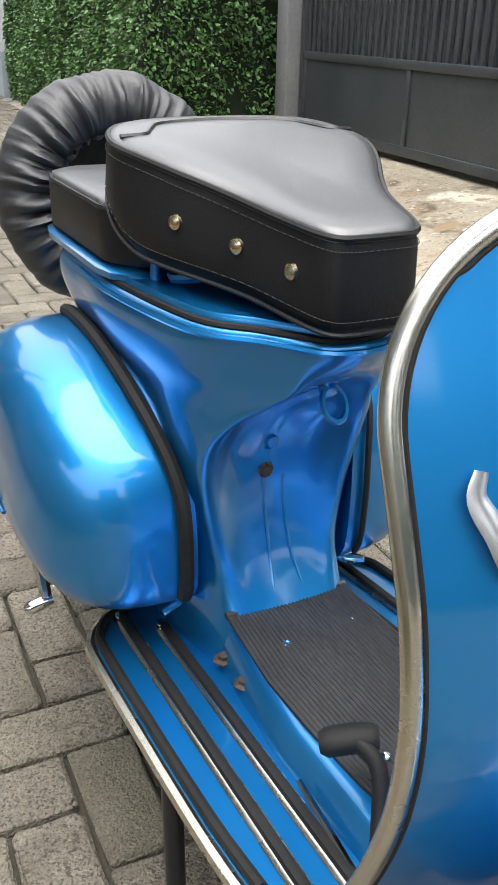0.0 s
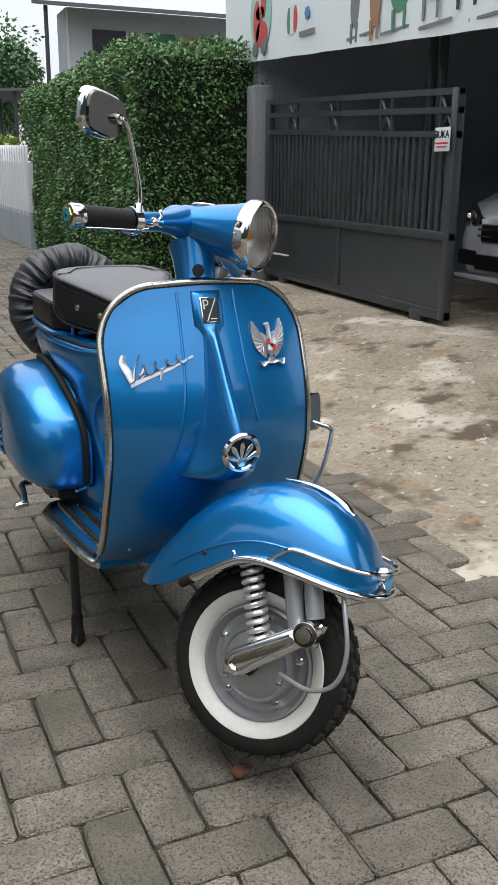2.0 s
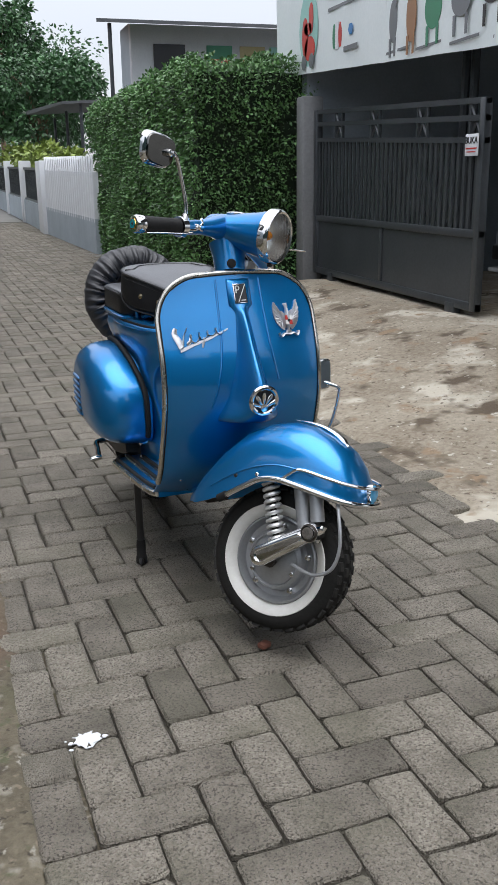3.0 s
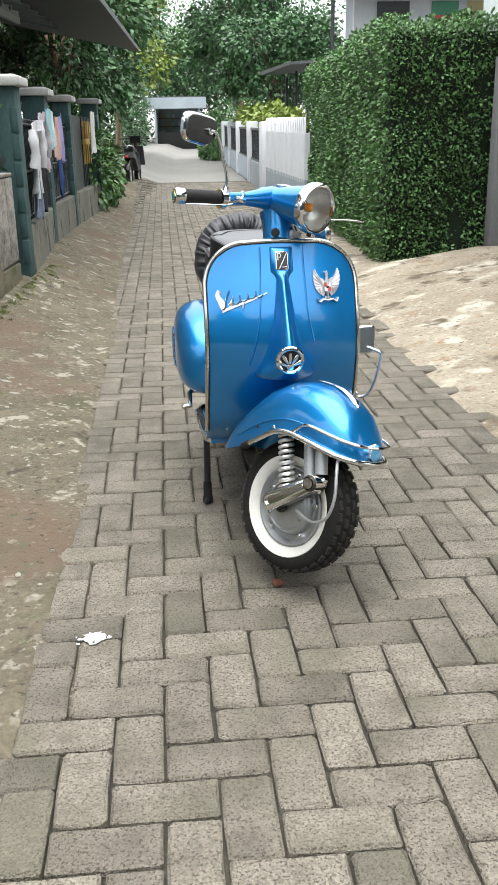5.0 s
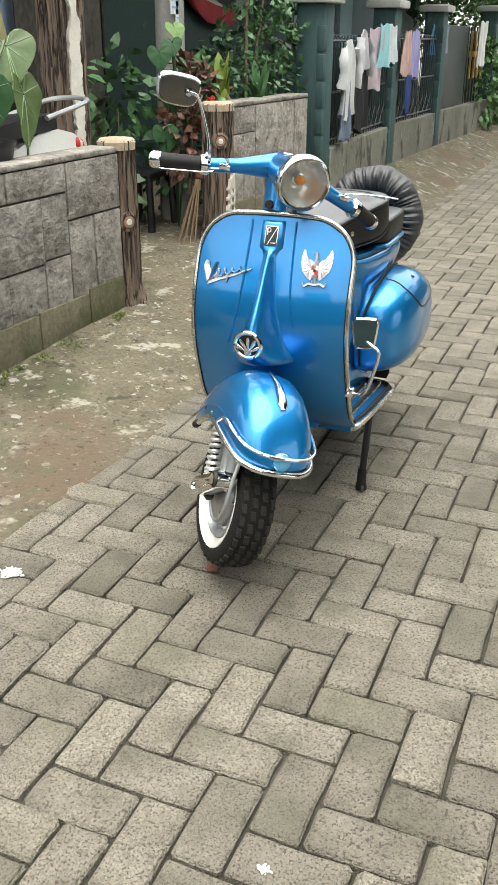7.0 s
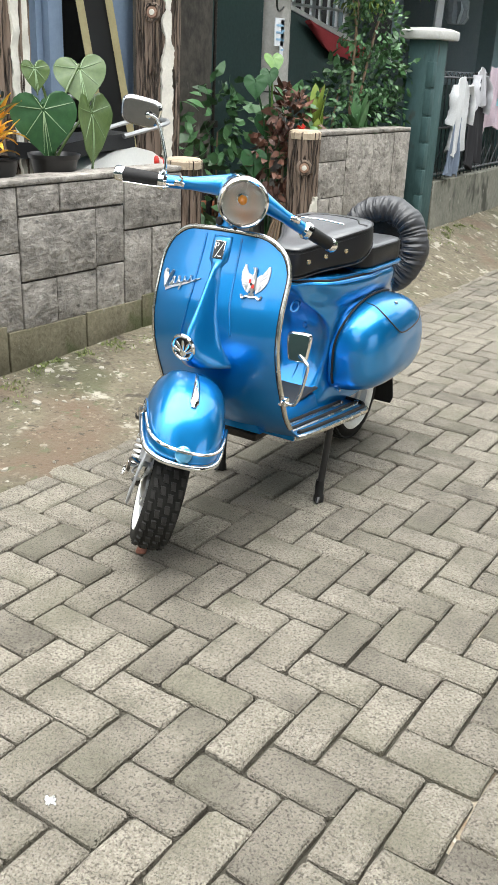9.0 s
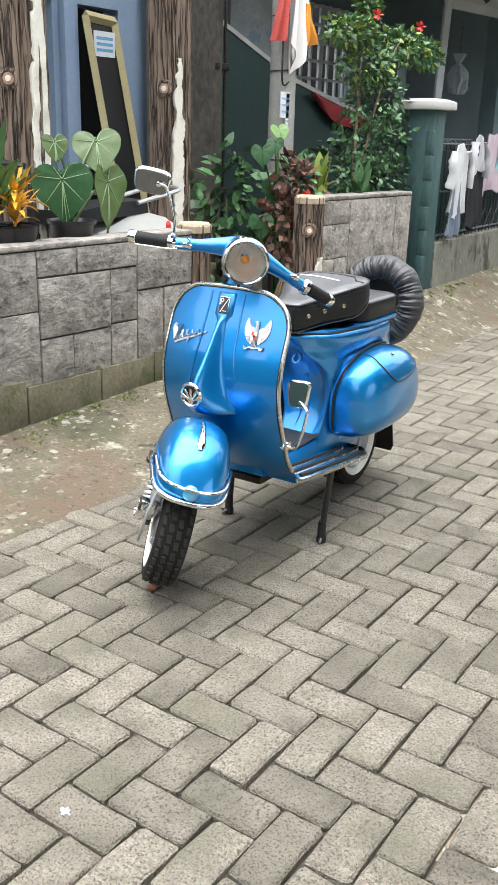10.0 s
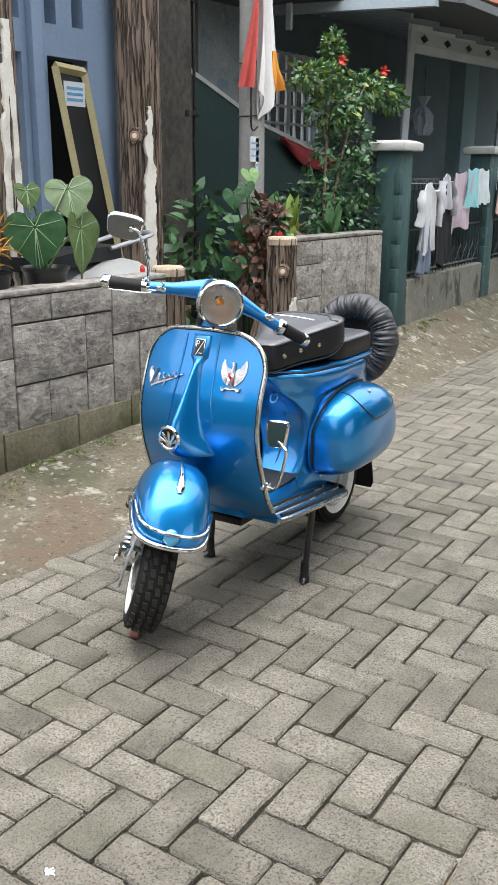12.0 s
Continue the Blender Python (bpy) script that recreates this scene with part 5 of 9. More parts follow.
def floorboard():
    outline = [(-x, y) for x, y in HALF_FLOOR] + [(x, y) for x, y in reversed(HALF_FLOOR)]
    bm = prism([(x, y) for x, y in outline], -0.018, (0, 0, 0.348), (1, 0, 0), (0, 1, -0.100))
    part("floorboard", bm, BLUE, scooter)
    part("floor_beam", box((-0.06, 0.5, 0.235), (0.06, 1.0, 0.262), 0.01), DARK_METAL, scooter)
    for s in (-1, 1):
        rim = bez([(s * (x + 0.004), y, floor_z(y) - 0.008) for x, y in HALF_FLOOR], 4)
        part("edge_trim", tube(rim, 0.0085, 8), ALLOY, scooter, "aluminium floor edge trim")
        rub = bez([(s * (x - 0.007), y, floor_z(y) + 0.004) for x, y in HALF_FLOOR[1:]], 4)
        part("edge_rubber", tube(rub, 0.0062, 8), RUBBER, scooter)
        for x, y0, y1 in ((0.162, 0.49, 0.975), (0.122, 0.485, 0.932)):
            pts = [(s * (x + 0.006 * (1 - k / 6)), y0 + (y1 - y0) * k / 6) for k in range(7)]
            rail = part("floor_strip", tube([(a, b, floor_z(b) + 0.001) for a, b in pts], 0.0105, 8, flat=0.45, up=(0, 0, 1)), ALLOY, scooter, "aluminium floor strip")
            part("strip_rubber", tube([(a, b, floor_z(b) + 0.0062) for a, b in pts], 0.0066, 8, flat=0.75), RUBBER, rail)
            a, b = pts[-1]
            part("strip_cap", lathe([(0, 0.009), (0.008, 0.007), (0.0115, 0.001), (0.011, -0.003)], (a, b + 0.003, floor_z(b) + 0.002), (0, 0, 1), 12), CHROME, rail)
    # centre tunnel and ribbed mat
    rings = []
    for y, wb, wt, h in ((0.43, 0.115, 0.095, 0.035), (0.50, 0.112, 0.09, 0.030), (0.65, 0.112, 0.09, 0.034), (0.78, 0.100, 0.080, 0.046), (0.88, 0.088, 0.068, 0.062)):
        z = floor_z(y)
        rings.append([(-wb, y, z - 0.004), (-wt - 0.006, y, z + h * 0.75), (-wt + 0.006, y, z + h), (wt - 0.006, y, z + h), (wt + 0.006, y, z + h * 0.75), (wb, y, z - 0.004)])
    part("centre_tunnel", loft(rings), BLUE, scooter, angle=60)
    n = 64
    rings = []
    for y, w, h in ((0.47, 0.072, 0.0335), (0.56, 0.080, 0.0335), (0.64, 0.084, 0.0365), (0.72, 0.087, 0.0435), (0.835, 0.080, 0.058)):
        z = floor_z(y) + h
        top = [(-w + 2 * w * k / n, y, z + (0.0050 if k % 2 else 0.0030)) for k in range(n + 1)]
        rings.append(top + [(w, y, z - 0.001), (-w, y, z - 0.001)])
    part("ribbed_mat", loft(rings), MAT_RUBBER, scooter, "black ribbed rubber mat", angle=20)
    part("mat_edge", tube([(-0.081, 0.836, floor_z(0.835) + 0.061), (0.081, 0.836, floor_z(0.835) + 0.061)], 0.0046, 8), MAT_RUBBER, scooter)
    for x, y in ((-0.040, 0.765), (0.052, 0.775), (-0.04, 0.57)):
        part("mat_screw", lathe([(0, 0.003), (0.004, 0.002), (0.005, 0)], (x, y, floor_z(y) + 0.0515 - 0.012 * smooth(0.76, 0.6, y)), (0, 0, 1), 10), CHROME, scooter)
    for y in (0.765, 0.819):
        bolt = part("floor_bolt", lathe([(0.013, 0), (0.013, 0.002), (0.007, 0.003), (0.007, 0.008), (0, 0.009)], (-0.0915, y, floor_z(y) + 0.012), (0, 0, 1), 6), OLD_BOLT, scooter, "rusty floor bolt")
    # brake pedal
    pz = floor_z(0.55)
    part("pedal_arm", tube(bez([(-0.118, 0.47, pz + 0.01), (-0.095, 0.50, pz + 0.04), (-0.080, 0.530, pz + 0.078), (-0.088, 0.560, pz + 0.088)], 5), 0.008, 10), RUBBER, scooter)
    part("pedal_pad", tube(bez([(-0.066, 0.552, pz + 0.086), (-0.085, 0.562, pz + 0.085), (-0.112, 0.576, pz + 0.078)], 5), [0.013, 0.0155, 0.0158, 0.016, 0.0158, 0.016, 0.0158, 0.016, 0.0158, 0.0155, 0.011], 14, flat=0.75, up=(0, 0, 1)), RUBBER, scooter, "black ribbed rubber brake pedal pad")
    part("pedal_rod", tube([(-0.125, 0.46, pz + 0.012), (-0.12, 0.53, pz + 0.012), (-0.115, 0.60, pz + 0.01)], 0.0035, 6), CHROME, scooter)


floorboard()


# pressed body under the saddle
# height, hollow front, ridge half width and depth, flank, widest, tail
BODY = [(0.250, 0.752, 0.072, 0.770, 0.092, 0.112, 1.18), (0.30, 0.803, 0.073, 0.812, 0.094, 0.112, 1.22), (0.335, 0.833, 0.075, 0.838, 0.094, 0.112, 1.28), (0.38, 0.863, 0.080, 0.860, 0.102, 0.113, 1.36), (0.44, 0.884, 0.092, 0.868, 0.110, 0.115, 1.42), (0.49, 0.888, 0.100, 0.864, 0.113, 0.117, 1.44), (0.53, 0.880, 0.102, 0.852, 0.118, 0.121, 1.43), (0.56, 0.864, 0.096, 0.834, 0.118, 0.126, 1.42), (0.585, 0.842, 0.082, 0.812, 0.111, 0.132, 1.41), (0.605, 0.812, 0.066, 0.787, 0.101, 0.139, 1.40), (0.625, 0.776, 0.055, 0.763, 0.091, 0.147, 1.38), (0.645, 0.743, 0.050, 0.750, 0.084, 0.154, 1.36), (0.665, 0.722, 0.047, 0.737, 0.080, 0.157, 1.33), (0.680, 0.714, 0.043, 0.729, 0.077, 0.153, 1.31), (0.687, 0.720, 0.038, 0.731, 0.074, 0.146, 1.285)]
BODY_FINE = []
for k in range(7):
    BODY_FINE.append([tuple(p) for p in bez([(row[0], row[k], 0) for row in BODY], 3)])


def body_half(row):
    z, yc, wc, yk, wa, wm, ye = row
    d = yk - yc
    return bez([(0, yc, z), (wc * 0.55, yc + d * 0.30, z), (wc * 0.90, yk - 0.001, z), (wc + 0.006, yk + 0.012, z), (wa, yk + 0.05, z), (wa + (wm - wa) * 0.62, yk + 0.11, z), (wm, max(1.0, yk + 0.20), z), (wm * 0.99, 1.10, z), (wm * 0.97, 1.20, z), (wm * 0.66, ye - 0.05, z), (0, ye, z)], 5)


def body():
    rings = []
    for k in range(len(BODY_FINE[0])):
        half = body_half([BODY_FINE[0][k][0]] + [BODY_FINE[i][k][1] for i in range(1, 7)])
        rings.append([tuple(p) for p in half] + [(-p.x, p.y, p.z) for p in reversed(half[1:-1])])
    part("body", loft(rings), BLUE, scooter, angle=60)
    # rolled seam below the saddle, lock, catch and bolts
    half = [Vector((p.x * 1.015, p.y - 0.002, p.z)) for p in body_half(BODY[-2])[:36]]
    part("body_seam", tube([(-p.x, p.y, p.z) for p in reversed(half)] + half[1:], 0.0035, 6), BLUE, scooter)
    for x in (-0.012, 0.016):
        part("pressed_crease", tube(bez([(x, 0.887, 0.47), (x * 0.9, 0.8835, 0.44), (x, 0.862, 0.38), (x * 1.4, 0.837, 0.335)], 5), 0.0022, 6), BLUE, scooter)
    lock = part("seat_lock", lathe([(0, 0.008), (0.009, 0.007), (0.011, 0)], (0.012, 0.793, 0.614), (0, -0.8, -0.55), 14), BLUE, scooter)
    part("lock_ring", tube([(0.012 + 0.0135 * math.cos(a), 0.780 + 0.010 * math.sin(a), 0.600 + 0.016 * math.sin(a)) for a in [k * math.pi / 8 for k in range(16)]], 0.0035, 6, closed=True), BLUE, lock)
    for x, y, z, m in ((-0.004, 0.884, 0.517, BLUE), (-0.008, 0.888, 0.478, OLD_BOLT)):
        part("body_bolt", lathe([(0, 0.007), (0.007, 0.006), (0.009, 0.002), (0.012, 0)], (x, y, z), (0, -1, 0), 8), m, scooter)
    def top_ring(f, z):
        half = body_half(BODY[-1])
        full = [Vector((p.x, min(p.y, 1.28), z)) for p in half] + [Vector((-p.x, min(p.y, 1.28), z)) for p in reversed(half[1:-1])]
        return [Vector((p.x * f, 1.0 + (p.y - 1.0) * f, z)) for p in full]

    part("tank_gasket", tube(top_ring(0.985, 0.6885), 0.0042, 8, closed=True), RUBBER, scooter, "black rubber gasket under the seat frame")
    part("seat_frame", loft([top_ring(0.965, 0.689), top_ring(0.965, 0.694), top_ring(0.95, 0.698), top_ring(0.6, 0.700)]), BLUE, scooter, angle=50)
    part("seat_catch", tube(bez([(-0.085, 0.965, 0.696), (-0.09, 0.955, 0.712), (-0.102, 0.93, 0.706), (-0.085, 0.90, 0.712)], 4), 0.006, 8), BLUE, scooter)
    part("catch_knob", lathe([(0.004, -0.02), (0.007, -0.01), (0.006, 0.0), (0.004, 0.012), (0, 0.014)], (-0.112, 0.958, 0.712), (0, 0, 1), 10), BLUE, scooter)
    part("fuel_cap_plate", lathe([(0, 0.008), (0.055, 0.006), (0.062, 0)], (0.0, 0.88, 0.698), (0, 0, 1), 28), BLUE, scooter)


body()

COWL_TAIL = [(1.325, 0.52), (1.352, 0.44), (1.328, 0.36), (1.24, 0.312), (1.12, 0.298), (0.96, 0.300)]
COWL_RIGHT = [(0.880, 0.335), (0.872, 0.41), (0.886, 0.475), (0.922, 0.525), (0.975, 0.563), (1.04, 0.588), (1.11, 0.599), (1.19, 0.597), (1.27, 0.572)] + COWL_TAIL
COWL_LEFT = [(0.880, 0.335), (0.866, 0.41), (0.870, 0.475), (0.892, 0.530), (0.936, 0.572), (1.0, 0.597), (1.08, 0.606), (1.17, 0.602), (1.26, 0.576)] + COWL_TAIL


def cowl(s):
    """One bulging side cowl; s: its side."""
    outline = COWL_RIGHT if s < 0 else COWL_LEFT
    loop = bez([(0, y, z) for y, z in outline + outline[:3]], 4)[4:4 + 4 * len(outline)]
    c = Vector((0, 1.115, 0.448))

    bulge, fall = (0.68, 0.54) if s < 0 else (0.84, 0.66)

    def edge_x(z):
        return 0.116 + 0.034 * smooth(0.45, 0.64, z)

    def skin_x(r, y, z):
        x0 = edge_x(z)
        return x0 + (0.278 - x0) * math.sin(r) ** bulge - 0.03 * max(0, y - 1.2)

    rings = []
    for a in (0, 3, 8, 15, 24, 34, 44, 55, 65, 74, 82, 87):
        r = radians(a)
        shrink = math.cos(r) ** fall
        ring = []
        for p in loop:
            y, z = c.y + (p.y - c.y) * shrink, c.z + (p.z - c.z) * shrink
            ring.append((s * skin_x(r, y, p.z), y, z))
        rings.append(ring)
    side = part("side_cowl", loft([[(s * (edge_x(p.z) - 0.015), p.y, p.z) for p in loop]] + rings), BLUE, scooter, angle=60)
    front = [loop[k % len(loop)] for k in range(-4, 26)]
    part("cowl_gasket", tube([(s * (edge_x(p.z) + 0.002), p.y - 0.007, p.z + 0.006) for p in front], 0.009 if s < 0 else 0.004, 8), RUBBER, side, "black rubber cowl gasket")
    part("cowl_bolt", tube([(s * 0.112, 0.905, 0.322), (s * 0.120, 0.893, 0.318), (s * 0.142, 0.884, 0.316)], [0.008, 0.006, 0.004], 8), CHROME, side)

    def skin(y, z):
        """The cowl's outer x at a place on its side."""
        d = Vector((0, y - c.y, z - c.z))
        b, f = loop[0], 0.999
        for p, q in zip(loop, loop[1:] + loop[:1]):
            e, g = q - p, p - c
            den = d.y * e.z - d.z * e.y
            if abs(den) > 1e-12:
                t, w = (g.y * e.z - g.z * e.y) / den, (g.y * d.z - g.z * d.y) / den
                if t > 0 and 0 <= w <= 1:
                    b, f = c + d * t, min(1 / t, 0.999)
        return s * (skin_x(math.acos(f ** (1 / fall)), y, b.z) + 0.001)

    if s < 0:
        for k in range(7):
            z = 0.375 + k * 0.02
            ys = [1.095 + 0.013 * i for i in range(9)]
            part("louvre", tube([(skin(y, z), y, z) for y in ys], [0.002, 0.005, 0.0062, 0.0065, 0.0065, 0.0065, 0.0062, 0.005, 0.002], 8), BLUE, side)
            part("louvre_slot", tube([(skin(y, z - 0.008), y, z - 0.008) for y in ys[1:-1]], 0.0022, 6), BLACK, side)
    else:
        line = bez([(0, 0.995, 0.596), (0, 0.985, 0.572), (0, 0.998, 0.540), (0, 1.025, 0.514), (0, 1.055, 0.506), (0, 1.11, 0.510), (0, 1.18, 0.522), (0, 1.25, 0.545)], 6)
        part("lid_seam", tube([(skin(p.y, p.z), p.y, p.z) for p in line], 0.0024, 6), BLACK, side)
        part("lid_catch", lathe([(0, 0.006), (0.006, 0.004), (0.007, 0)], (skin(1.08, 0.590), 1.08, 0.590), (s, -0.2, 0.7), 10), CHROME, side)


cowl(-1)
cowl(1)


# saddles
SADDLE = [(p.x, p.y) for p in bez([(0.706, 0.020, 0), (0.708, 0.036, 0), (0.716, 0.047, 0), (0.735, 0.056, 0), (0.77, 0.066, 0), (0.81, 0.078, 0), (0.85, 0.097, 0), (0.895, 0.122, 0), (0.94, 0.141, 0), (0.98, 0.149, 0), (1.015, 0.145, 0), (1.045, 0.132, 0), (1.067, 0.107, 0), (1.079, 0.06, 0), (1.082, 0.02, 0)], 4)]


def saddle():
    cx = 0.002

    def top_z(y):
        return 0.786 + 0.125 * (y - 0.70) + 0.014 * smooth(0.78, 0.95, y)

    def low_z(y):
        return 0.697 + 0.13 * (y - 0.70) + 0.045 * smooth(0.92, 1.08, y)

    half = [(w, y) for y, w in SADDLE]
    loop = [(cx + w, y) for w, y in half] + [(cx - w, y) for w, y in reversed(half)]
    mid = Vector((cx, 0.92, 0))

    def ring(inset, dz, base):
        out = []
        for x, y in loop:
            d = Vector((x - mid.x, y - mid.y))
            l = d.length
            f = max(l - inset, 0) / l
            px, py = mid.x + d.x * f, mid.y + d.y * f
            out.append((px, py, base(py) + dz))
        return out

    def fan(f, dz):
        return [(mid.x + (x - mid.x) * f, mid.y + (y - mid.y) * f, top_z(mid.y + (y - mid.y) * f) + dz) for x, y in loop]

    side = loft([ring(0.02, 0.0, low_z), ring(0.004, 0.004, low_z), ring(-0.002, 0.02, low_z), ring(-0.001, 0.035, low_z)] + [ring(0.001, -0.012, top_z), ring(0.004, -0.003, top_z)], caps=True)
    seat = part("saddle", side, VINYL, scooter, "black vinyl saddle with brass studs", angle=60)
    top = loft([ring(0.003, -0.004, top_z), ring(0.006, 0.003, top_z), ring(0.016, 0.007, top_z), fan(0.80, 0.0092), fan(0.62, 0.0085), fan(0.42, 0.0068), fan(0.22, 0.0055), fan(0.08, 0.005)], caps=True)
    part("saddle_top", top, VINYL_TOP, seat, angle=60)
    part("piping", tube(ring(0.003, 0.0, top_z), 0.0032, 6, closed=True), VINYL, seat)
    part("lower_piping", tube(ring(-0.001, 0.004, low_z), 0.0024, 6, closed=True), VINYL, seat)
    arc = bez([(cx + x, y, top_z(y) + h) for x, y, h in ((-0.139, 0.985, 0.0075), (-0.112, 0.985, 0.009), (-0.098, 1.005, 0.0092), (-0.075, 1.03, 0.0085), (0, 1.042, 0.0085), (0.075, 1.03, 0.0085), (0.098, 1.005, 0.0092), (0.112, 0.985, 0.009), (0.139, 0.985, 0.0075))], 6)
    part("top_seam", tube(arc, 0.0028, 6), BLACK, seat)
    # thread along both edges
    for inset, dz, base in ((0.001, -0.011, top_z), (-0.001, 0.016, low_z)):
        bm = bmesh.new()
        pts = ring(inset - 0.0012, dz, base)
        pts = [Vector(p) for p in pts] + [Vector(pts[0])]
        for a, b in zip(pts, pts[1:]):
            k = max(1, int((b - a).length / 0.006))
            for i in range(k):
                p, q = a.lerp(b, (i + 0.15) / k), a.lerp(b, (i + 0.75) / k)
                tube([p, q], 0.0006, 4, bm)
        part("stitching", bm, THREAD, seat)["kind"] = "stuff"
    for s in (-1, 1):
        for w, y in ((0.1185, 0.888), (0.0835, 0.822), (0.0625, 0.753)):
            d = Vector((s, -0.5 if y > 0.80 else -0.2, 0)).normalized()
            z = 0.5 * top_z(y) + 0.5 * low_z(y) + 0.003
            part("stud", lathe([(0, 0.005), (0.004, 0.0045), (0.0075, 0.002), (0.0085, -0.002)], Vector((cx + s * w, y, z)) + d * 0.001, d, 14), BRASS, seat, "round brass stud")
    for s in (-1, 1):
        part("saddle_spring", tube([(cx + s * 0.06 + 0.016 * math.cos(a), 0.93 + 0.016 * math.sin(a), 0.698 + 0.0022 * a * 0.6) for a in [k * 0.6 for k in range(24)]], 0.003, 5), DARK_METAL, scooter)


saddle()


def pillion():
    pts = [(0.146, 1.0), (0.152, 1.03), (0.152, 1.22), (0.144, 1.255), (0.12, 1.27)]
    loop = [(x, y) for x, y in pts] + [(-x, y) for x, y in reversed(pts)] + [(-0.12, 0.972), (0.12, 0.972)]

    def ring(f, z):
        return [(x * f, 1.12 + (y - 1.12) * f, z) for x, y in loop]

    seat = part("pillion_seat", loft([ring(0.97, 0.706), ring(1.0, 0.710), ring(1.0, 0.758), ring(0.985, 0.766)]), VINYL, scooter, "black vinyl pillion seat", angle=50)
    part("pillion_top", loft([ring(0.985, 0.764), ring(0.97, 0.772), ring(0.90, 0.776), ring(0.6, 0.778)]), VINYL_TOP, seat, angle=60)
    part("piping", tube(ring(0.985, 0.766), 0.003, 6, closed=True), VINYL, seat)
    part("seat_tray", loft([ring(0.99, 0.690), ring(1.035, 0.693), ring(1.035, 0.700), ring(0.99, 0.704)]), BLUE, scooter, "blue painted seat tray", angle=30)
    for s in (-1, 1):
        part("rack_arm", tube(bez([(s * 0.09, 1.2, 0.70), (s * 0.09, 1.30, 0.69), (s * 0.07, 1.37, 0.66)], 5), 0.009, 8), BLUE, scooter)


pillion()


def spare_cover():
    """Spare wheel in a gathered nylon cover."""
    c = Vector((0.0, 1.43, 0.706))
    x, y, z = Vector((1, 0, 0)), Vector((0, 0.10, 0.995)), Vector((0, -0.995, 0.10))
    seg, prof = 320, [(0.088, 0.022), (0.093, 0.038), (0.101, 0.048), (0.112, 0.055), (0.124, 0.058), (0.135, 0.058), (0.147, 0.054), (0.158, 0.048), (0.167, 0.038), (0.173, 0.026), (0.177, 0.012), (0.178, 0.0), (0.176, -0.015), (0.171, -0.03), (0.155, -0.05), (0.12, -0.058), (0.06, -0.058)]
    rings = []
    for k in range(seg):
        a = 2 * math.pi * k / seg
        ring = []
        for r, h in prof:
            inner = 1 - smooth(0.10, 0.178, r)
            bend = a + 0.5 * (r - 0.09) * math.sin(3 * a)
            broad = 0.45 * noise.noise((math.cos(bend) * 5.5, math.sin(bend) * 5.5, r * 9)) * 0.016
            pleat = (abs(noise.noise((math.cos(bend) * 9, math.sin(bend) * 9, r * 4))) - 0.2) * 0.030 + (abs(noise.noise((math.cos(bend) * 17, math.sin(bend) * 17, r * 7 + 3))) - 0.2) * 0.018
            crease = (0.2 - abs(noise.noise((math.cos(a) * 7 + r * 40, math.sin(a) * 7 - r * 30, 5)))) * 0.008
            g = broad + crease * (1 - inner) + pleat * (0.22 + 0.9 * inner)
            rr = r + g * 0.5
            ring.append(c + (x * math.cos(a) + y * math.sin(a)) * rr + z * (h + g * (1 if h > 0 else -0.6)))
        rings.append(ring)
    rings.append(rings[0])
    bm = loft(rings, closed=False)
    bmesh.ops.remove_doubles(bm, verts=bm.verts, dist=1e-6)
    cov = part("spare_wheel_cover", bm, CLOTH_COVER, scooter, "gathered black nylon spare wheel cover", angle=70)
    part("rim_inside", lathe([(0.10, 0.0), (0.09, -0.02), (0.05, -0.03), (0, -0.03)], c, z, 32), DARK_METAL, cov)
    hem = [c + (x * math.cos(a) + y * math.sin(a)) * (0.089 + 0.003 * math.sin(a * 23)) + z * (0.024 + 0.004 * math.sin(a * 31)) for a in [2 * math.pi * k / 90 for k in range(90)]]
    part("elastic_hem", tube(hem, 0.005, 6, closed=True), CLOTH_COVER, cov)
    part("spare_bracket", box((-0.03, 1.36, 0.55), (0.03, 1.40, 0.72), 0.006), DARK_METAL, scooter)


spare_cover()


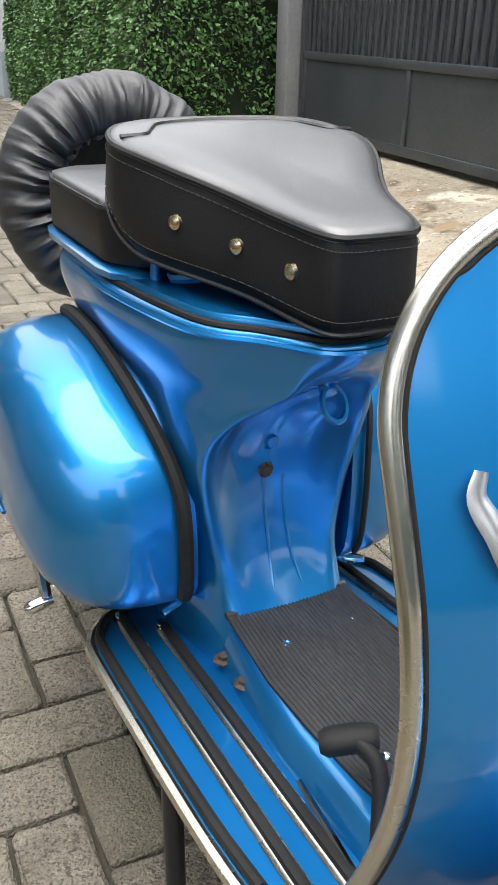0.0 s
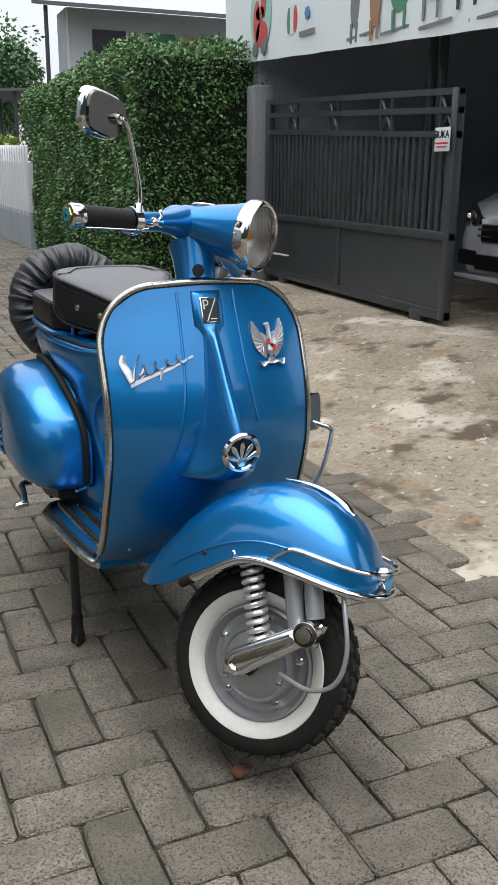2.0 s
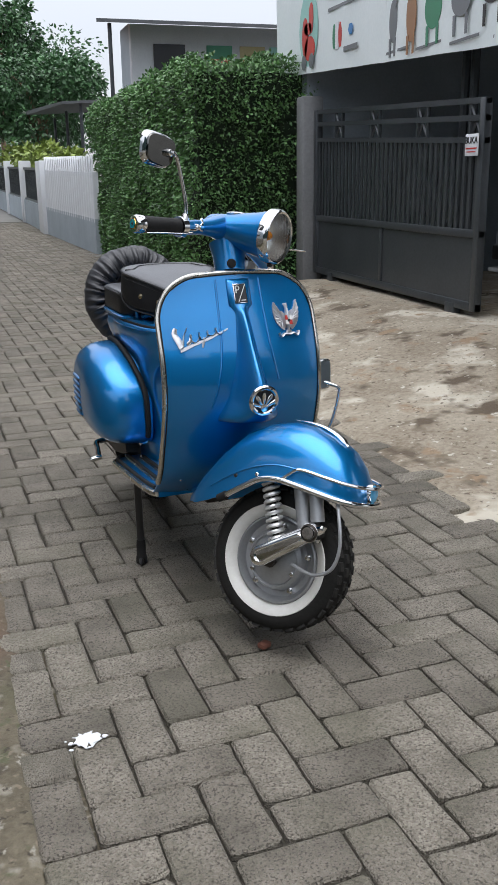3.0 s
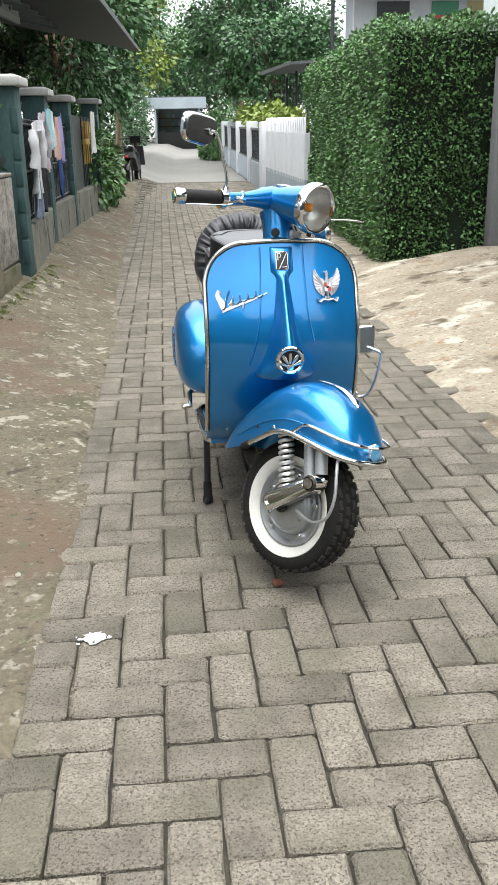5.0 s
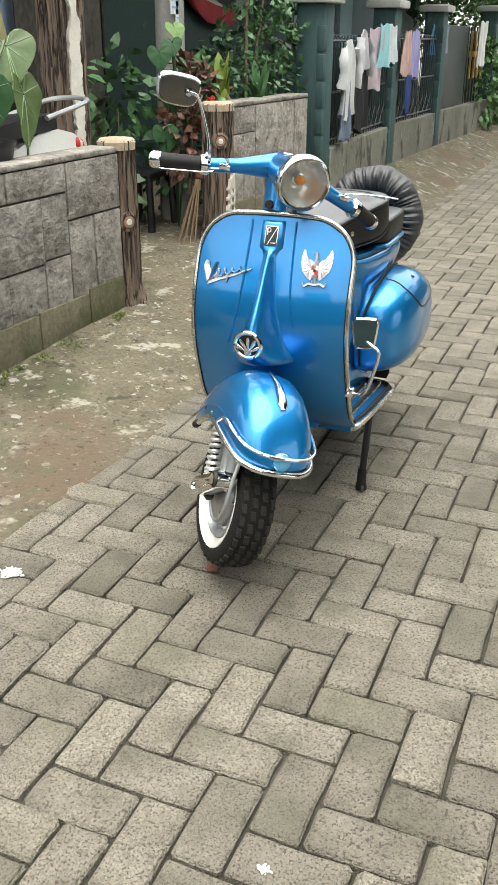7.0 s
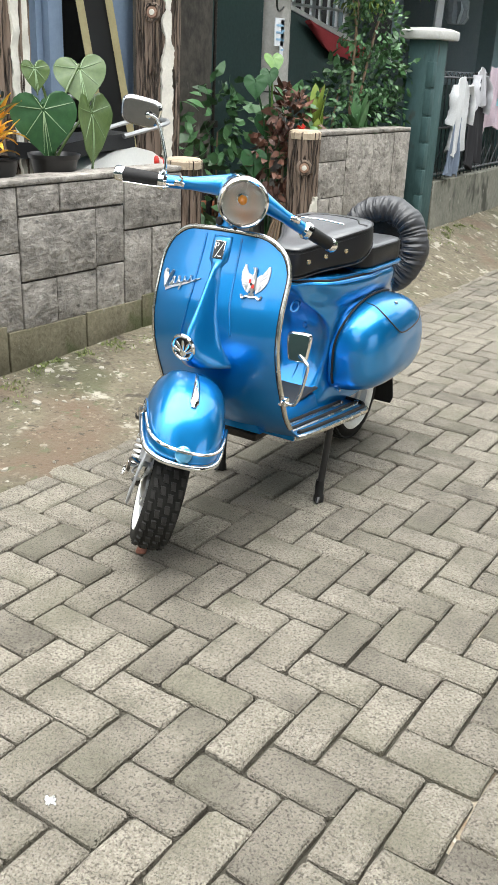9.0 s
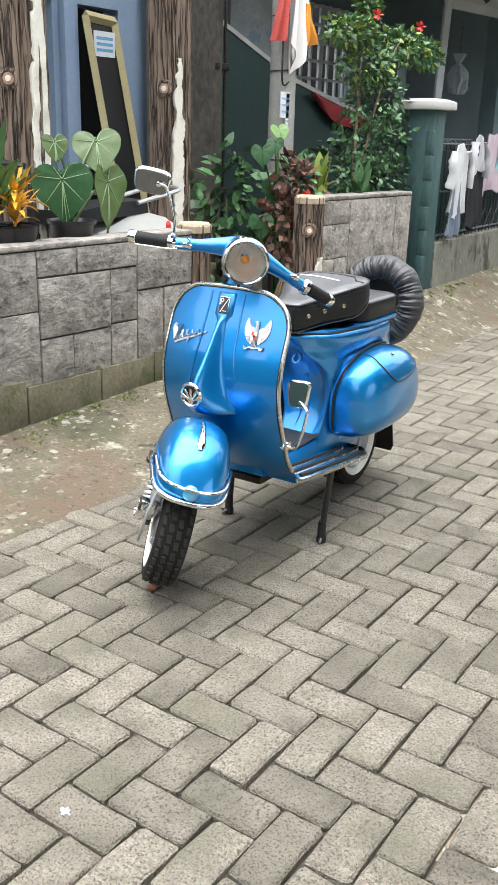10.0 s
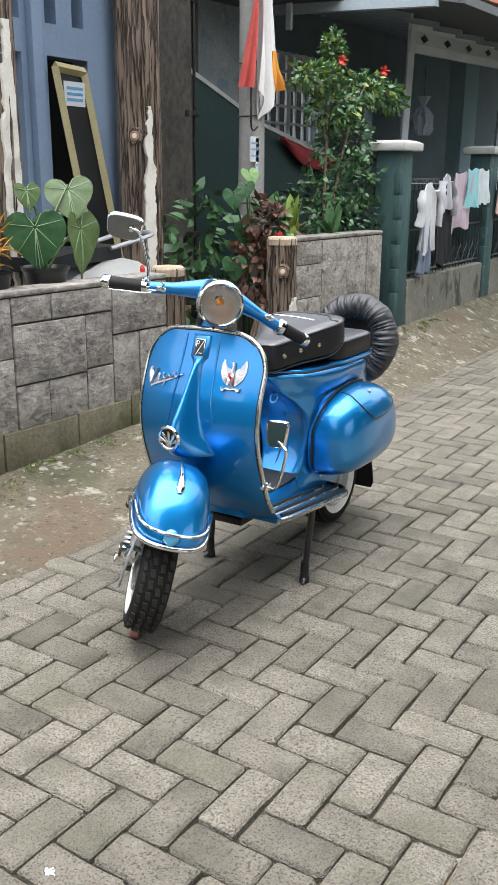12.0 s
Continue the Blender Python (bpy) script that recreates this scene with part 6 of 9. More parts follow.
# wheels
def wheel(centre, axis, finish, name, knobs=True, into=None):
    """Tyre with a white band, tread blocks, steel rim and drum; finish: how each mesh is placed."""
    c, ax = Vector(centre), Vector(axis)
    place = finish

    def finish(n, bm, m, p, l="", angle=40):
        """Wheel meshes are shaped at 0.2 m radius and drawn in to the tyre's size."""
        bmesh.ops.transform(bm, matrix=Matrix.Translation(c) @ Matrix.Diagonal((1, 0.908, 0.908, 1)) @ Matrix.Translation(-c), verts=bm.verts)
        return place(n, bm, m, p, l, angle)

    tyre_prof = [(0.118, -0.030), (0.135, -0.043), (0.158, -0.049), (0.176, -0.046), (0.186, -0.036), (0.190, -0.018), (0.191, 0), (0.190, 0.018), (0.186, 0.036), (0.176, 0.046), (0.158, 0.049), (0.135, 0.043), (0.118, 0.030), (0.112, 0.0)]
    w = finish(name, lathe(tyre_prof, c, ax, 64, closed=True), TYRE, scooter, "black treaded tyre with a white side band")
    for s in (-1, 1):
        finish("white_band", lathe([(0.119, s * 0.0315), (0.135, s * 0.0442), (0.147, s * 0.0482), (0.149, s * 0.0462), (0.132, s * 0.038), (0.118, s * 0.027)], c, ax, 64, closed=True), WHITEWALL, w, "white tyre band")
        finish("rim", lathe([(0.119, s * 0.028), (0.117, s * 0.036), (0.112, s * 0.037), (0.107, s * 0.030), (0.100, s * 0.020), (0.085, s * 0.018), (0.078, s * 0.026), (0.070, s * 0.030), (0.045, s * 0.030), (0.04, s * 0.022), (0.02, s * 0.022), (0.0, s * 0.022)], c, ax, 48), SILVER, w, "silver painted steel rim")
        x, y, z = frame_of(ax)
        for k in range(5):
            a = 2 * math.pi * k / 5 + 0.3
            finish("wheel_nut", lathe([(0.009, s * 0.018), (0.009, s * 0.026), (0.005, s * 0.027), (0.005, s * 0.034), (0, s * 0.035)], c + (x * math.cos(a) + y * math.sin(a)) * 0.089, ax, 6), CHROME, w)
    if knobs:
        x, y, z = frame_of(ax)
        bm = bmesh.new()
        n = 34
        for k in range(n):
            for row, (h, off, tw) in enumerate(((-0.034, 0.0, 0.016), (-0.0115, 0.5, 0.018), (0.0115, 0.0, 0.018), (0.034, 0.5, 0.016))):
                a = 2 * math.pi * (k + off) / n
                u = x * math.cos(a) + y * math.sin(a)
                t = z.cross(u)
                r0 = 0.186 if abs(h) > 0.02 else 0.189
                n_out = (u + z * (h * 10 if abs(h) > 0.02 else 0) * 0.9).normalized()
                o = c + u * r0 + z * h
                v2 = n_out.cross(t).normalized()
                q = [(-0.0128, -tw / 2), (0.0128, -tw / 2 + 0.004), (0.0128, tw / 2), (-0.0128, tw / 2 - 0.004)]
                lo = [o + t * a1 + v2 * b1 - n_out * 0.004 for a1, b1 in q]
                hi = [o + t * a1 * 0.9 + v2 * b1 * 0.9 + n_out * (0.0050 if abs(h) > 0.02 else 0.0068) for a1, b1 in q]
                loft([lo, hi], bm)
        finish("tread", bm, TREAD, w, "", 20)["kind"] = "stuff"
    return w


HUB = Vector((-0.004, 0.110, 0.222))
front_wheel = wheel(HUB, (1, 0, 0), steered, "front_tyre")
wheel((0, 1.235, 0.186), (1, 0, 0), lambda n, bm, m, p, l="", angle=40: part(n, bm, m, p, l, angle), "rear_tyre", True)


def front_end():
    # brake drum face and swing link on the near side
    steered("brake_drum", lathe([(0.0, -0.052), (0.03, -0.052), (0.045, -0.046), (0.066, -0.042), (0.072, -0.036), (0.074, -0.026)], HUB, (1, 0, 0), 40), SILVER, front_wheel, "silver brake drum")
    steered("drum_ring", lathe([(0.060, -0.044), (0.063, -0.048), (0.067, -0.044)], HUB, (1, 0, 0), 40), SILVER, front_wheel)
    pivot = Vector((-0.085, 0.008, 0.322))
    rear = Vector((-0.093, 0.120, 0.235))
    d = (rear - pivot).normalized()
    up = Vector((1, 0, 0)).cross(d)
    prof = []
    for k in range(9):
        a = math.pi / 2 + math.pi * k / 8
        prof.append((0.018 * math.cos(a), 0.018 * math.sin(a)))
    L = (rear - pivot).length
    for k in range(9):
        a = -math.pi / 2 + math.pi * k / 8
        prof.append((L + 0.024 * math.cos(a), 0.024 * math.sin(a)))
    link = steered("link_cover", prism(prof, -0.022, pivot + Vector((0.0, 0, 0)), d, up, 0.004), CHROME, scooter, "chrome swing link cover")
    slot = []
    for k in range(7):
        a = math.pi / 2 + math.pi * k / 6
        slot.append((0.03 + 0.008 * math.cos(a), 0.008 * math.sin(a)))
    for k in range(7):
        a = -math.pi / 2 + math.pi * k / 6
        slot.append((L - 0.004 + 0.014 * math.cos(a), 0.014 * math.sin(a)))
    steered("cover_ridge", tube([pivot + d * u + up * v + Vector((-0.023, 0, 0)) for u, v in slot], 0.003, 6, closed=True), CHROME, link)
    steered("link_arm", prism([(u, v * 0.9) for u, v in prof], 0.022, pivot + Vector((0.002, 0, 0)), d, up, 0.003), SILVER, scooter)
    steered("pivot_nut", lathe([(0.022, 0.012), (0.022, -0.026), (0.014, -0.028), (0.014, -0.034), (0, -0.035)], pivot, (1, 0, 0), 20), CHROME, scooter)
    steered("pivot_ring", lathe([(0.014, -0.027), (0.017, -0.033), (0.021, -0.027)], pivot, (1, 0, 0), 20), DARK_METAL, scooter)
    # fork leg, damper and coil spring
    steered("fork_leg", tube([(-0.072, 0.085, 0.46), (-0.074, 0.058, 0.38), (-0.078, 0.030, 0.30)], [0.017, 0.0165, 0.015], 14), SILVER, scooter, "silver fork tube")
    steered("damper", tube([(-0.070, 0.040, 0.44), (-0.075, 0.008, 0.345)], 0.0165, 14), SILVER, scooter)
    steered("damper_rod", tube([(-0.075, -0.01, 0.34), (-0.078, 0.0, 0.30)], 0.008, 10), CHROME, scooter)
    a0, a1 = Vector((-0.080, 0.158, 0.438)), Vector((-0.088, 0.088, 0.262))
    ax = (a1 - a0).normalized()
    x, y, z = frame_of(ax)
    turns = 13
    pts = []
    for k in range(turns * 14 + 1):
        f = k / (turns * 14)
        a = 2 * math.pi * k / 14
        pts.append(a0 + (a1 - a0) * f + (x * math.cos(a) + y * math.sin(a)) * 0.0165)
    steered("coil_spring", tube(pts, 0.0052, 8), SPRING, scooter, "bright coil spring")
    steered("spring_rod", tube([a0, a1 + (a1 - a0) * 0.05], 0.008, 8), DARK_METAL, scooter)
    steered("spring_seat", tube([a1, a1 + ax * 0.012], 0.02, 14), SILVER, scooter)
    cable = bez([(-0.06, -0.01, 0.44), (-0.086, -0.042, 0.38), (-0.096, -0.066, 0.31), (-0.097, -0.058, 0.255), (-0.094, -0.015, 0.228), (-0.088, 0.045, 0.235)], 8)
    steered("brake_cable", tube(cable, 0.0042, 8), SILVER, scooter, "grey brake cable")
    steered("axle_nut", lathe([(0.016, -0.06), (0.016, -0.075), (0.008, -0.082), (0, -0.083)], HUB, (1, 0, 0), 6), DARK_METAL, front_wheel)
    for k, (dy, dz) in enumerate(((0.05, -0.035), (-0.055, -0.02), (0.02, 0.06), (-0.03, 0.055))):
        steered("drum_bolt", lathe([(0.006, -0.04), (0.006, -0.05), (0, -0.052)], HUB + Vector((0, dy, dz)), (1, 0, 0), 6), CHROME, front_wheel)
    # far side: plain drum cover
    steered("hub_cap", lathe([(0.0, 0.040), (0.03, 0.039), (0.05, 0.030), (0.055, 0.02)], HUB, (1, 0, 0), 28), SILVER, front_wheel)


front_end()

# mudguard: y, lower edge z, crest z, half width
GUARD = [(0.372, 0.306, 0.314, 0.030), (0.362, 0.303, 0.338, 0.068), (0.335, 0.306, 0.395, 0.086), (0.295, 0.324, 0.455, 0.097), (0.245, 0.352, 0.508, 0.104), (0.19, 0.385, 0.540, 0.107), (0.135, 0.409, 0.554, 0.107), (0.08, 0.417, 0.552, 0.104), (0.032, 0.414, 0.538, 0.100), (-0.010, 0.411, 0.514, 0.094), (-0.036, 0.410, 0.486, 0.085), (-0.056, 0.409, 0.455, 0.070), (-0.068, 0.408, 0.432, 0.050), (-0.075, 0.407, 0.416, 0.025)]


def mudguard():
    n = 20
    outer, inner = [], []
    for y, zl, zc, w in GUARD:
        ro, ri = [], []
        for k in range(n + 1):
            a = math.pi * k / n
            cx = math.copysign(abs(math.cos(a)) ** 0.72, math.cos(a))
            sz = math.sin(a) ** 0.78
            ro.append((w * cx, y, zl + (zc - zl) * sz))
            ri.append((max(w - 0.006, 0.001) * cx, y - 0.0, zl + max(zc - zl - 0.006, 0.001) * sz))
        outer.append(ro)
        inner.append(ri)
    rings = [o + list(reversed(i)) for o, i in zip(outer, inner)]
    g = steered("mudguard", loft(rings), BLUE, scooter, angle=60)
    for s in (-1, 1):
        steered("guard_seam", tube(bez([(s * (w + 0.0005) * 0.985, y, zl + (zc - zl) * 0.42 - 0.02) for y, zl, zc, w in GUARD[3:9]], 4), 0.0022, 6), BLUE, g)
        for y, z in ((0.228, 0.402), (0.172, 0.418)):
            w = lerp_table([(a, d) for a, b, c, d in GUARD], y)[0]
            steered("guard_bolt", lathe([(0.0055, -0.004), (0.0055, 0.002), (0.003, 0.004), (0, 0.004)], (s * (w - 0.003), y, z), (s, 0, 0), 10), CHROME if y < 0.2 else BLACK, g)
    # chrome crest along the top
    crest = [(0, 0.150, 0.556), (0, 0.110, 0.558), (0, 0.070, 0.554), (0, 0.034, 0.542), (0, 0.004, 0.524)]
    steered("guard_crest", tube(bez(crest, 5), [0.002 + 0.011 * (k / 20) ** 0.9 if k < 19 else 0.007 for k in range(21)], 10, flat=0.6), CHROME, g, "chrome mudguard crest")
    # bumper rail round the lower edge with an upper hoop
    side = [(0.107, 0.248, 0.346), (0.112, 0.20, 0.382), (0.114, 0.155, 0.412), (0.113, 0.11, 0.421), (0.109, 0.06, 0.418), (0.102, 0.0, 0.412), (0.088, -0.046, 0.407), (0.053, -0.080, 0.405)]
    lower = bez([(-x, y, z) for x, y, z in side] + [(0, -0.089, 0.405)] + list(reversed(side)), 5)
    rail = steered("bumper_rail", tube(lower, 0.0075, 10), CHROME, scooter, "chrome mudguard bumper rail")
    for s in (-1, 1):
        steered("rail_end", tube([(s * 0.108, 0.240, 0.352), (s * 0.106, 0.260, 0.337)], 0.010, 10), RUBBER, rail)
    half = [(0.1135, 0.105, 0.422), (0.1125, 0.085, 0.441), (0.109, 0.062, 0.456), (0.100, 0.0, 0.452), (0.087, -0.045, 0.448), (0.054, -0.079, 0.446)]
    hoop = bez([(-x, y, z) for x, y, z in half] + [(0, -0.090, 0.446)] + list(reversed(half)), 6)
    steered("upper_hoop", tube(hoop, 0.0042, 8), CHROME, rail)
    lamp = steered("guard_lamp", lathe([(0.021, -0.012), (0.0235, 0.0), (0.022, 0.004)], (0, -0.079, 0.431), (0, -1, 0.12), 24), CHROME, scooter, "small round pale blue mudguard lamp")
    steered("lamp_lens", lathe([(0.0215, 0.003), (0.016, 0.0085), (0.008, 0.011), (0, 0.0115)], (0, -0.079, 0.431), (0, -1, 0.12), 24), LIGHT_BLUE, lamp)


mudguard()


def headset():
    # column neck between shield and handlebar
    steered("neck", tube([(0, 0.418, 0.88), (0, 0.432, 0.92), (0, 0.445, 0.952)], [0.039, 0.042, 0.048], 24), BLUE, scooter)
    part("column_plug", lathe([(0, 0.006), (0.010, 0.005), (0.012, 0)], TURNED @ Vector((-0.035, 0.399, 0.899)), TURNED.to_3x3() @ Vector((-0.7, -0.7, 0)), 14), RUBBER, scooter)
    # lamp shell flowing into the bar centre
    f = Vector((0, -1, -0.02)).normalized()
    up = Vector((0, -0.02, 1))
    rings = []
    for s, w, h, dz in ((-0.055, 0.020, 0.012, 0.006), (-0.05, 0.04, 0.022, 0.004), (-0.03, 0.058, 0.032, 0.002), (0.0, 0.062, 0.037, 0.0), (0.035, 0.058, 0.042, 0.0), (0.068, 0.058, 0.049, 0.0), (0.098, 0.059, 0.054, 0.0), (0.123, 0.0625, 0.061, 0.0), (0.132, 0.0635, 0.0632, 0.0)):
        c = Vector((0, 0.455, 0.985)) + f * s + up * dz
        ring = []
        for k in range(32):
            a = 2 * math.pi * k / 32
            ring.append(c + Vector((1, 0, 0)) * w * math.cos(a) + up * h * math.sin(a))
        rings.append(ring)
    shell = steered("headset", loft(rings, caps=False), BLUE, scooter, "blue handlebar headset", angle=60)
    c = Vector((0, 0.455, 0.985)) + f * 0.130
    steered("headlamp_rim", lathe([(0.062, -0.004), (0.0665, 0.0), (0.0675, 0.012), (0.0655, 0.023), (0.061, 0.027), (0.0575, 0.025), (0.0565, 0.017)], c, f, 40), CHROME, scooter, "chrome headlamp rim")
    refl = steered("reflector", lathe([(0.0575, 0.016), (0.050, -0.005), (0.038, -0.024), (0.018, -0.033), (0, -0.035)], c, f, 36), REFLECTOR, scooter)
    steered("socket", lathe([(0.016, -0.031), (0.015, -0.024), (0.008, -0.022), (0, -0.022)], c, f, 20), CHROME, refl)
    steered("bulb", lathe([(0.004, -0.034), (0.006, -0.024), (0.0125, -0.013), (0.0105, -0.003), (0.005, 0.003), (0, 0.004)], c, f, 18), AMBER, refl, "amber bulb")
    lens = steered("headlamp_lens", lathe([(0.0580, 0.020), (0.050, 0.026), (0.033, 0.031), (0.015, 0.033), (0, 0.0335), (0, 0.031), (0.015, 0.0305), (0.033, 0.0285), (0.050, 0.0235), (0.0575, 0.0175)], c, f, 36), LENS, scooter, "clear ribbed headlamp lens")
    lens.visible_shadow = False
    steered("rim_screw", lathe([(0.004, -0.004), (0.005, 0.006), (0, 0.009)], c + Vector((0, 0.0, -0.070)) + f * 0.012, f, 8), DARK_METAL, scooter)
    steered("speed_dial", lathe([(0.030, -0.004), (0.032, 0.002), (0.029, 0.005), (0, 0.006)], (0, 0.43, 1.021), (0, 0.1, 1), 28), CHROME, scooter, "chrome speedometer ring")
    for s in (-1, 1):
        arm = [(s * 0.03, 0.452, 0.984), (s * 0.07, 0.447, 0.978), (s * 0.12, 0.443, 0.968), (s * 0.175, 0.443, 0.957), (s * 0.20, 0.445, 0.952)]
        drop = 0.017 if s > 0 else 0.004
        arm = [(x, y, z - drop * min(abs(x) / 0.2, 1)) for x, y, z in arm]
        steered("handle_arm", tube(bez(arm, 4), [0.034 - 0.0165 * min(k / 9, 1) for k in range(17)], 18), BLUE, scooter)
        g0, g1 = Vector((s * 0.196, 0.445, 0.953 - drop)), Vector((s * 0.212, 0.447, 0.950 - drop))
        col = steered("switch_collar", tube([g0, g0 + (g1 - g0) * 0.5, g1 + (g1 - g0) * 0.4], [0.020, 0.0255, 0.0235], 20), CHROME, scooter)
        h0, h1 = Vector((s * 0.218, 0.446, 0.949 - drop)), Vector((0.304, 0.515, 0.899) if s > 0 else (-0.324, 0.482, 0.924))
        steps = [h0.lerp(h1, k / 14) for k in range(15)]
        grip = steered("grip", tube(steps, [0.0185 + 0.0006 * (k % 2) for k in range(15)], 20), RUBBER, scooter, "black rubber grip")
        e = (h1 - h0).normalized()
        steered("grip_end", lathe([(0.019, -0.016), (0.0205, -0.012), (0.0205, 0.004), (0.018, 0.010), (0.0, 0.011)], h1, e, 24), CHROME, grip, "chrome grip end")
        steered("end_badge", lathe([(0.0135, 0.0110), (0.0128, 0.0122), (0, 0.0122)], h1, e, 6), GOLD, grip, "gold-edged hexagon end badge")
        steered("badge_enamel", lathe([(0.0112, 0.0122), (0.011, 0.0130), (0, 0.0130)], h1, e, 6), TEAL, grip, "teal enamel hexagon")
        steered("badge_mark", lathe([(0.0045, 0.0130), (0.004, 0.0136), (0, 0.0136)], h1, e, 4), BLACK, grip)
        if s > 0:
            lev = bez([(0.165, 0.425, 0.966), (0.19, 0.400, 0.978), (0.235, 0.385, 0.988), (0.286, 0.373, 0.995)], 7)
        else:
            lev = bez([(-0.19, 0.425, 0.940), (-0.215, 0.428, 0.932), (-0.26, 0.442, 0.922), (-0.312, 0.462, 0.910)], 7)
        steered("lever", tube(lev, [0.004] * 3 + [0.0045] * 16 + [0.004, 0.0048, 0.003], 8, flat=0.5), CHROME, scooter, "chrome hand lever")
        steered("lever_bracket", box((min(s * 0.15, s * 0.18), 0.418, 0.949), (max(s * 0.15, s * 0.18), 0.44, 0.963), 0.004), CHROME, scooter)
    # wires and small bracket under the lamp
    steered("wire_tag", box((0.005, 0.375, 0.893), (0.045, 0.395, 0.918), 0.006), SILVER, scooter)
    for k in range(3):
        steered("wire", tube(bez([(0.01 + 0.012 * k, 0.40, 0.93), (0.014 + 0.012 * k, 0.382, 0.912 - 0.004 * k), (0.02 + 0.01 * k, 0.40, 0.893)], 5), 0.0028, 6), BLACK if k != 1 else WHITE, scooter)


headset()


def mirrors():
    # tall chrome mirror on the bar
    st = bez([(-0.210, 0.438, 0.965), (-0.211, 0.439, 0.987), (-0.218, 0.442, 1.010), (-0.243, 0.450, 1.060), (-0.262, 0.453, 1.088), (-0.272, 0.453, 1.095), (-0.284, 0.453, 1.096)], 6)
    stem = steered("mirror_stem", tube(st, 0.0044, 10), CHROME, scooter, "chrome mirror stem")
    steered("mirror_clamp", lathe([(0.010, -0.012), (0.011, 0.0), (0.007, 0.012), (0, 0.013)], (-0.210, 0.438, 0.965), (0, 0, 1), 14), CHROME, stem)
    steered("lever_hook", tube(bez([(-0.200, 0.430, 0.944), (-0.180, 0.425, 0.948), (-0.166, 0.422, 0.958), (-0.160, 0.421, 0.970), (-0.168, 0.421, 0.977)], 5), 0.0033, 8), CHROME, scooter, "curved chrome lever end")
    c = Vector((-0.308, 0.480, 1.094))
    n = Vector((-0.05, -0.99, -0.04)).normalized()
    x = Vector((0.99, -0.05, 0.06)).normalized()
    x = (x - n * x.dot(n)).normalized()
    y = n.cross(x)

    def ring(w, h, d):
        out = []
        for k in range(28):
            a = 2 * math.pi * k / 28
            u = math.copysign(abs(math.cos(a)) ** 0.55, math.cos(a))
            v = math.copysign(abs(math.sin(a)) ** 0.55, math.sin(a))
            out.append(c + x * u * w * (1 + 0.08 * v) + y * v * h + n * d)
        return out

    shell = steered("mirror_shell", loft([ring(0.030, 0.019, 0.015), ring(0.044, 0.030, 0.012), ring(0.0515, 0.036, 0.004), ring(0.0525, 0.037, -0.004), ring(0.049, 0.034, -0.006)]), CHROME, stem, "chrome mirror back", angle=50)
    steered("mirror_face", loft([ring(0.049, 0.0342, -0.0065), ring(0.048, 0.0332, -0.0075)]), MIRROR, stem)
    steered("back_plate", loft([ring(0.0475, 0.0325, 0.0115), ring(0.0455, 0.0305, 0.0155)]), DARK_CHROME, stem, "polished mirror back panel")
    steered("mirror_ball", lathe([(0.0, 0.03), (0.008, 0.026), (0.010, 0.018), (0.009, 0.008)], c + x * 0.022, n, 14), CHROME, stem)
    # folding mirror low on the shield edge
    base = Vector((0.214, 0.392, 0.436))
    arm = part("side_mirror_arm", tube(bez([base + Vector((0, 0.005, 0)), base + Vector((0.018, 0.0, -0.004)), base + Vector((0.040, -0.010, 0.006)), base + Vector((0.058, -0.014, 0.045)), base + Vector((0.074, -0.016, 0.112)), base + Vector((0.070, -0.014, 0.128)), base + Vector((0.052, -0.006, 0.136)), base + Vector((0.036, 0.002, 0.142))], 6), 0.0048, 10), CHROME, scooter, "chrome side mirror arm")
    part("arm_clamp", box((0.203, 0.378, 0.424), (0.226, 0.402, 0.450), 0.005), CHROME, arm)
    part("clamp_screw", lathe([(0.006, 0), (0.005, 0.012), (0, 0.013)], (0.212, 0.378, 0.437), (0.2, -1, 0), 8), CHROME, arm)
    c2 = base + Vector((0.030, 0.008, 0.162))
    n2 = Vector((0.22, -0.95, 0.16)).normalized()
    x2 = Vector((0, 0, 1)).cross(n2).normalized()
    y2 = n2.cross(x2)

    def ring2(w, h, d):
        out = []
        for k in range(28):
            a = 2 * math.pi * k / 28
            u = math.copysign(abs(math.cos(a)) ** 0.36, math.cos(a))
            v = math.copysign(abs(math.sin(a)) ** 0.36, math.sin(a))
            out.append(c2 + x2 * u * w * (1 + 0.15 * v) + y2 * v * h + n2 * d)
        return out

    part("side_mirror_shell", loft([ring2(0.028, 0.037, 0.007), ring2(0.031, 0.040, 0.004), ring2(0.032, 0.041, -0.004), ring2(0.030, 0.039, -0.007)]), CHROME, arm, "chrome side mirror")
    part("side_mirror_face", loft([ring2(0.0295, 0.0385, -0.0072), ring2(0.029, 0.038, -0.0082)]), MIRROR, arm)
    part("side_mirror_back", loft([ring2(0.0278, 0.0368, 0.0072), ring2(0.027, 0.036, 0.0082)]), MIRROR, arm)


mirrors()


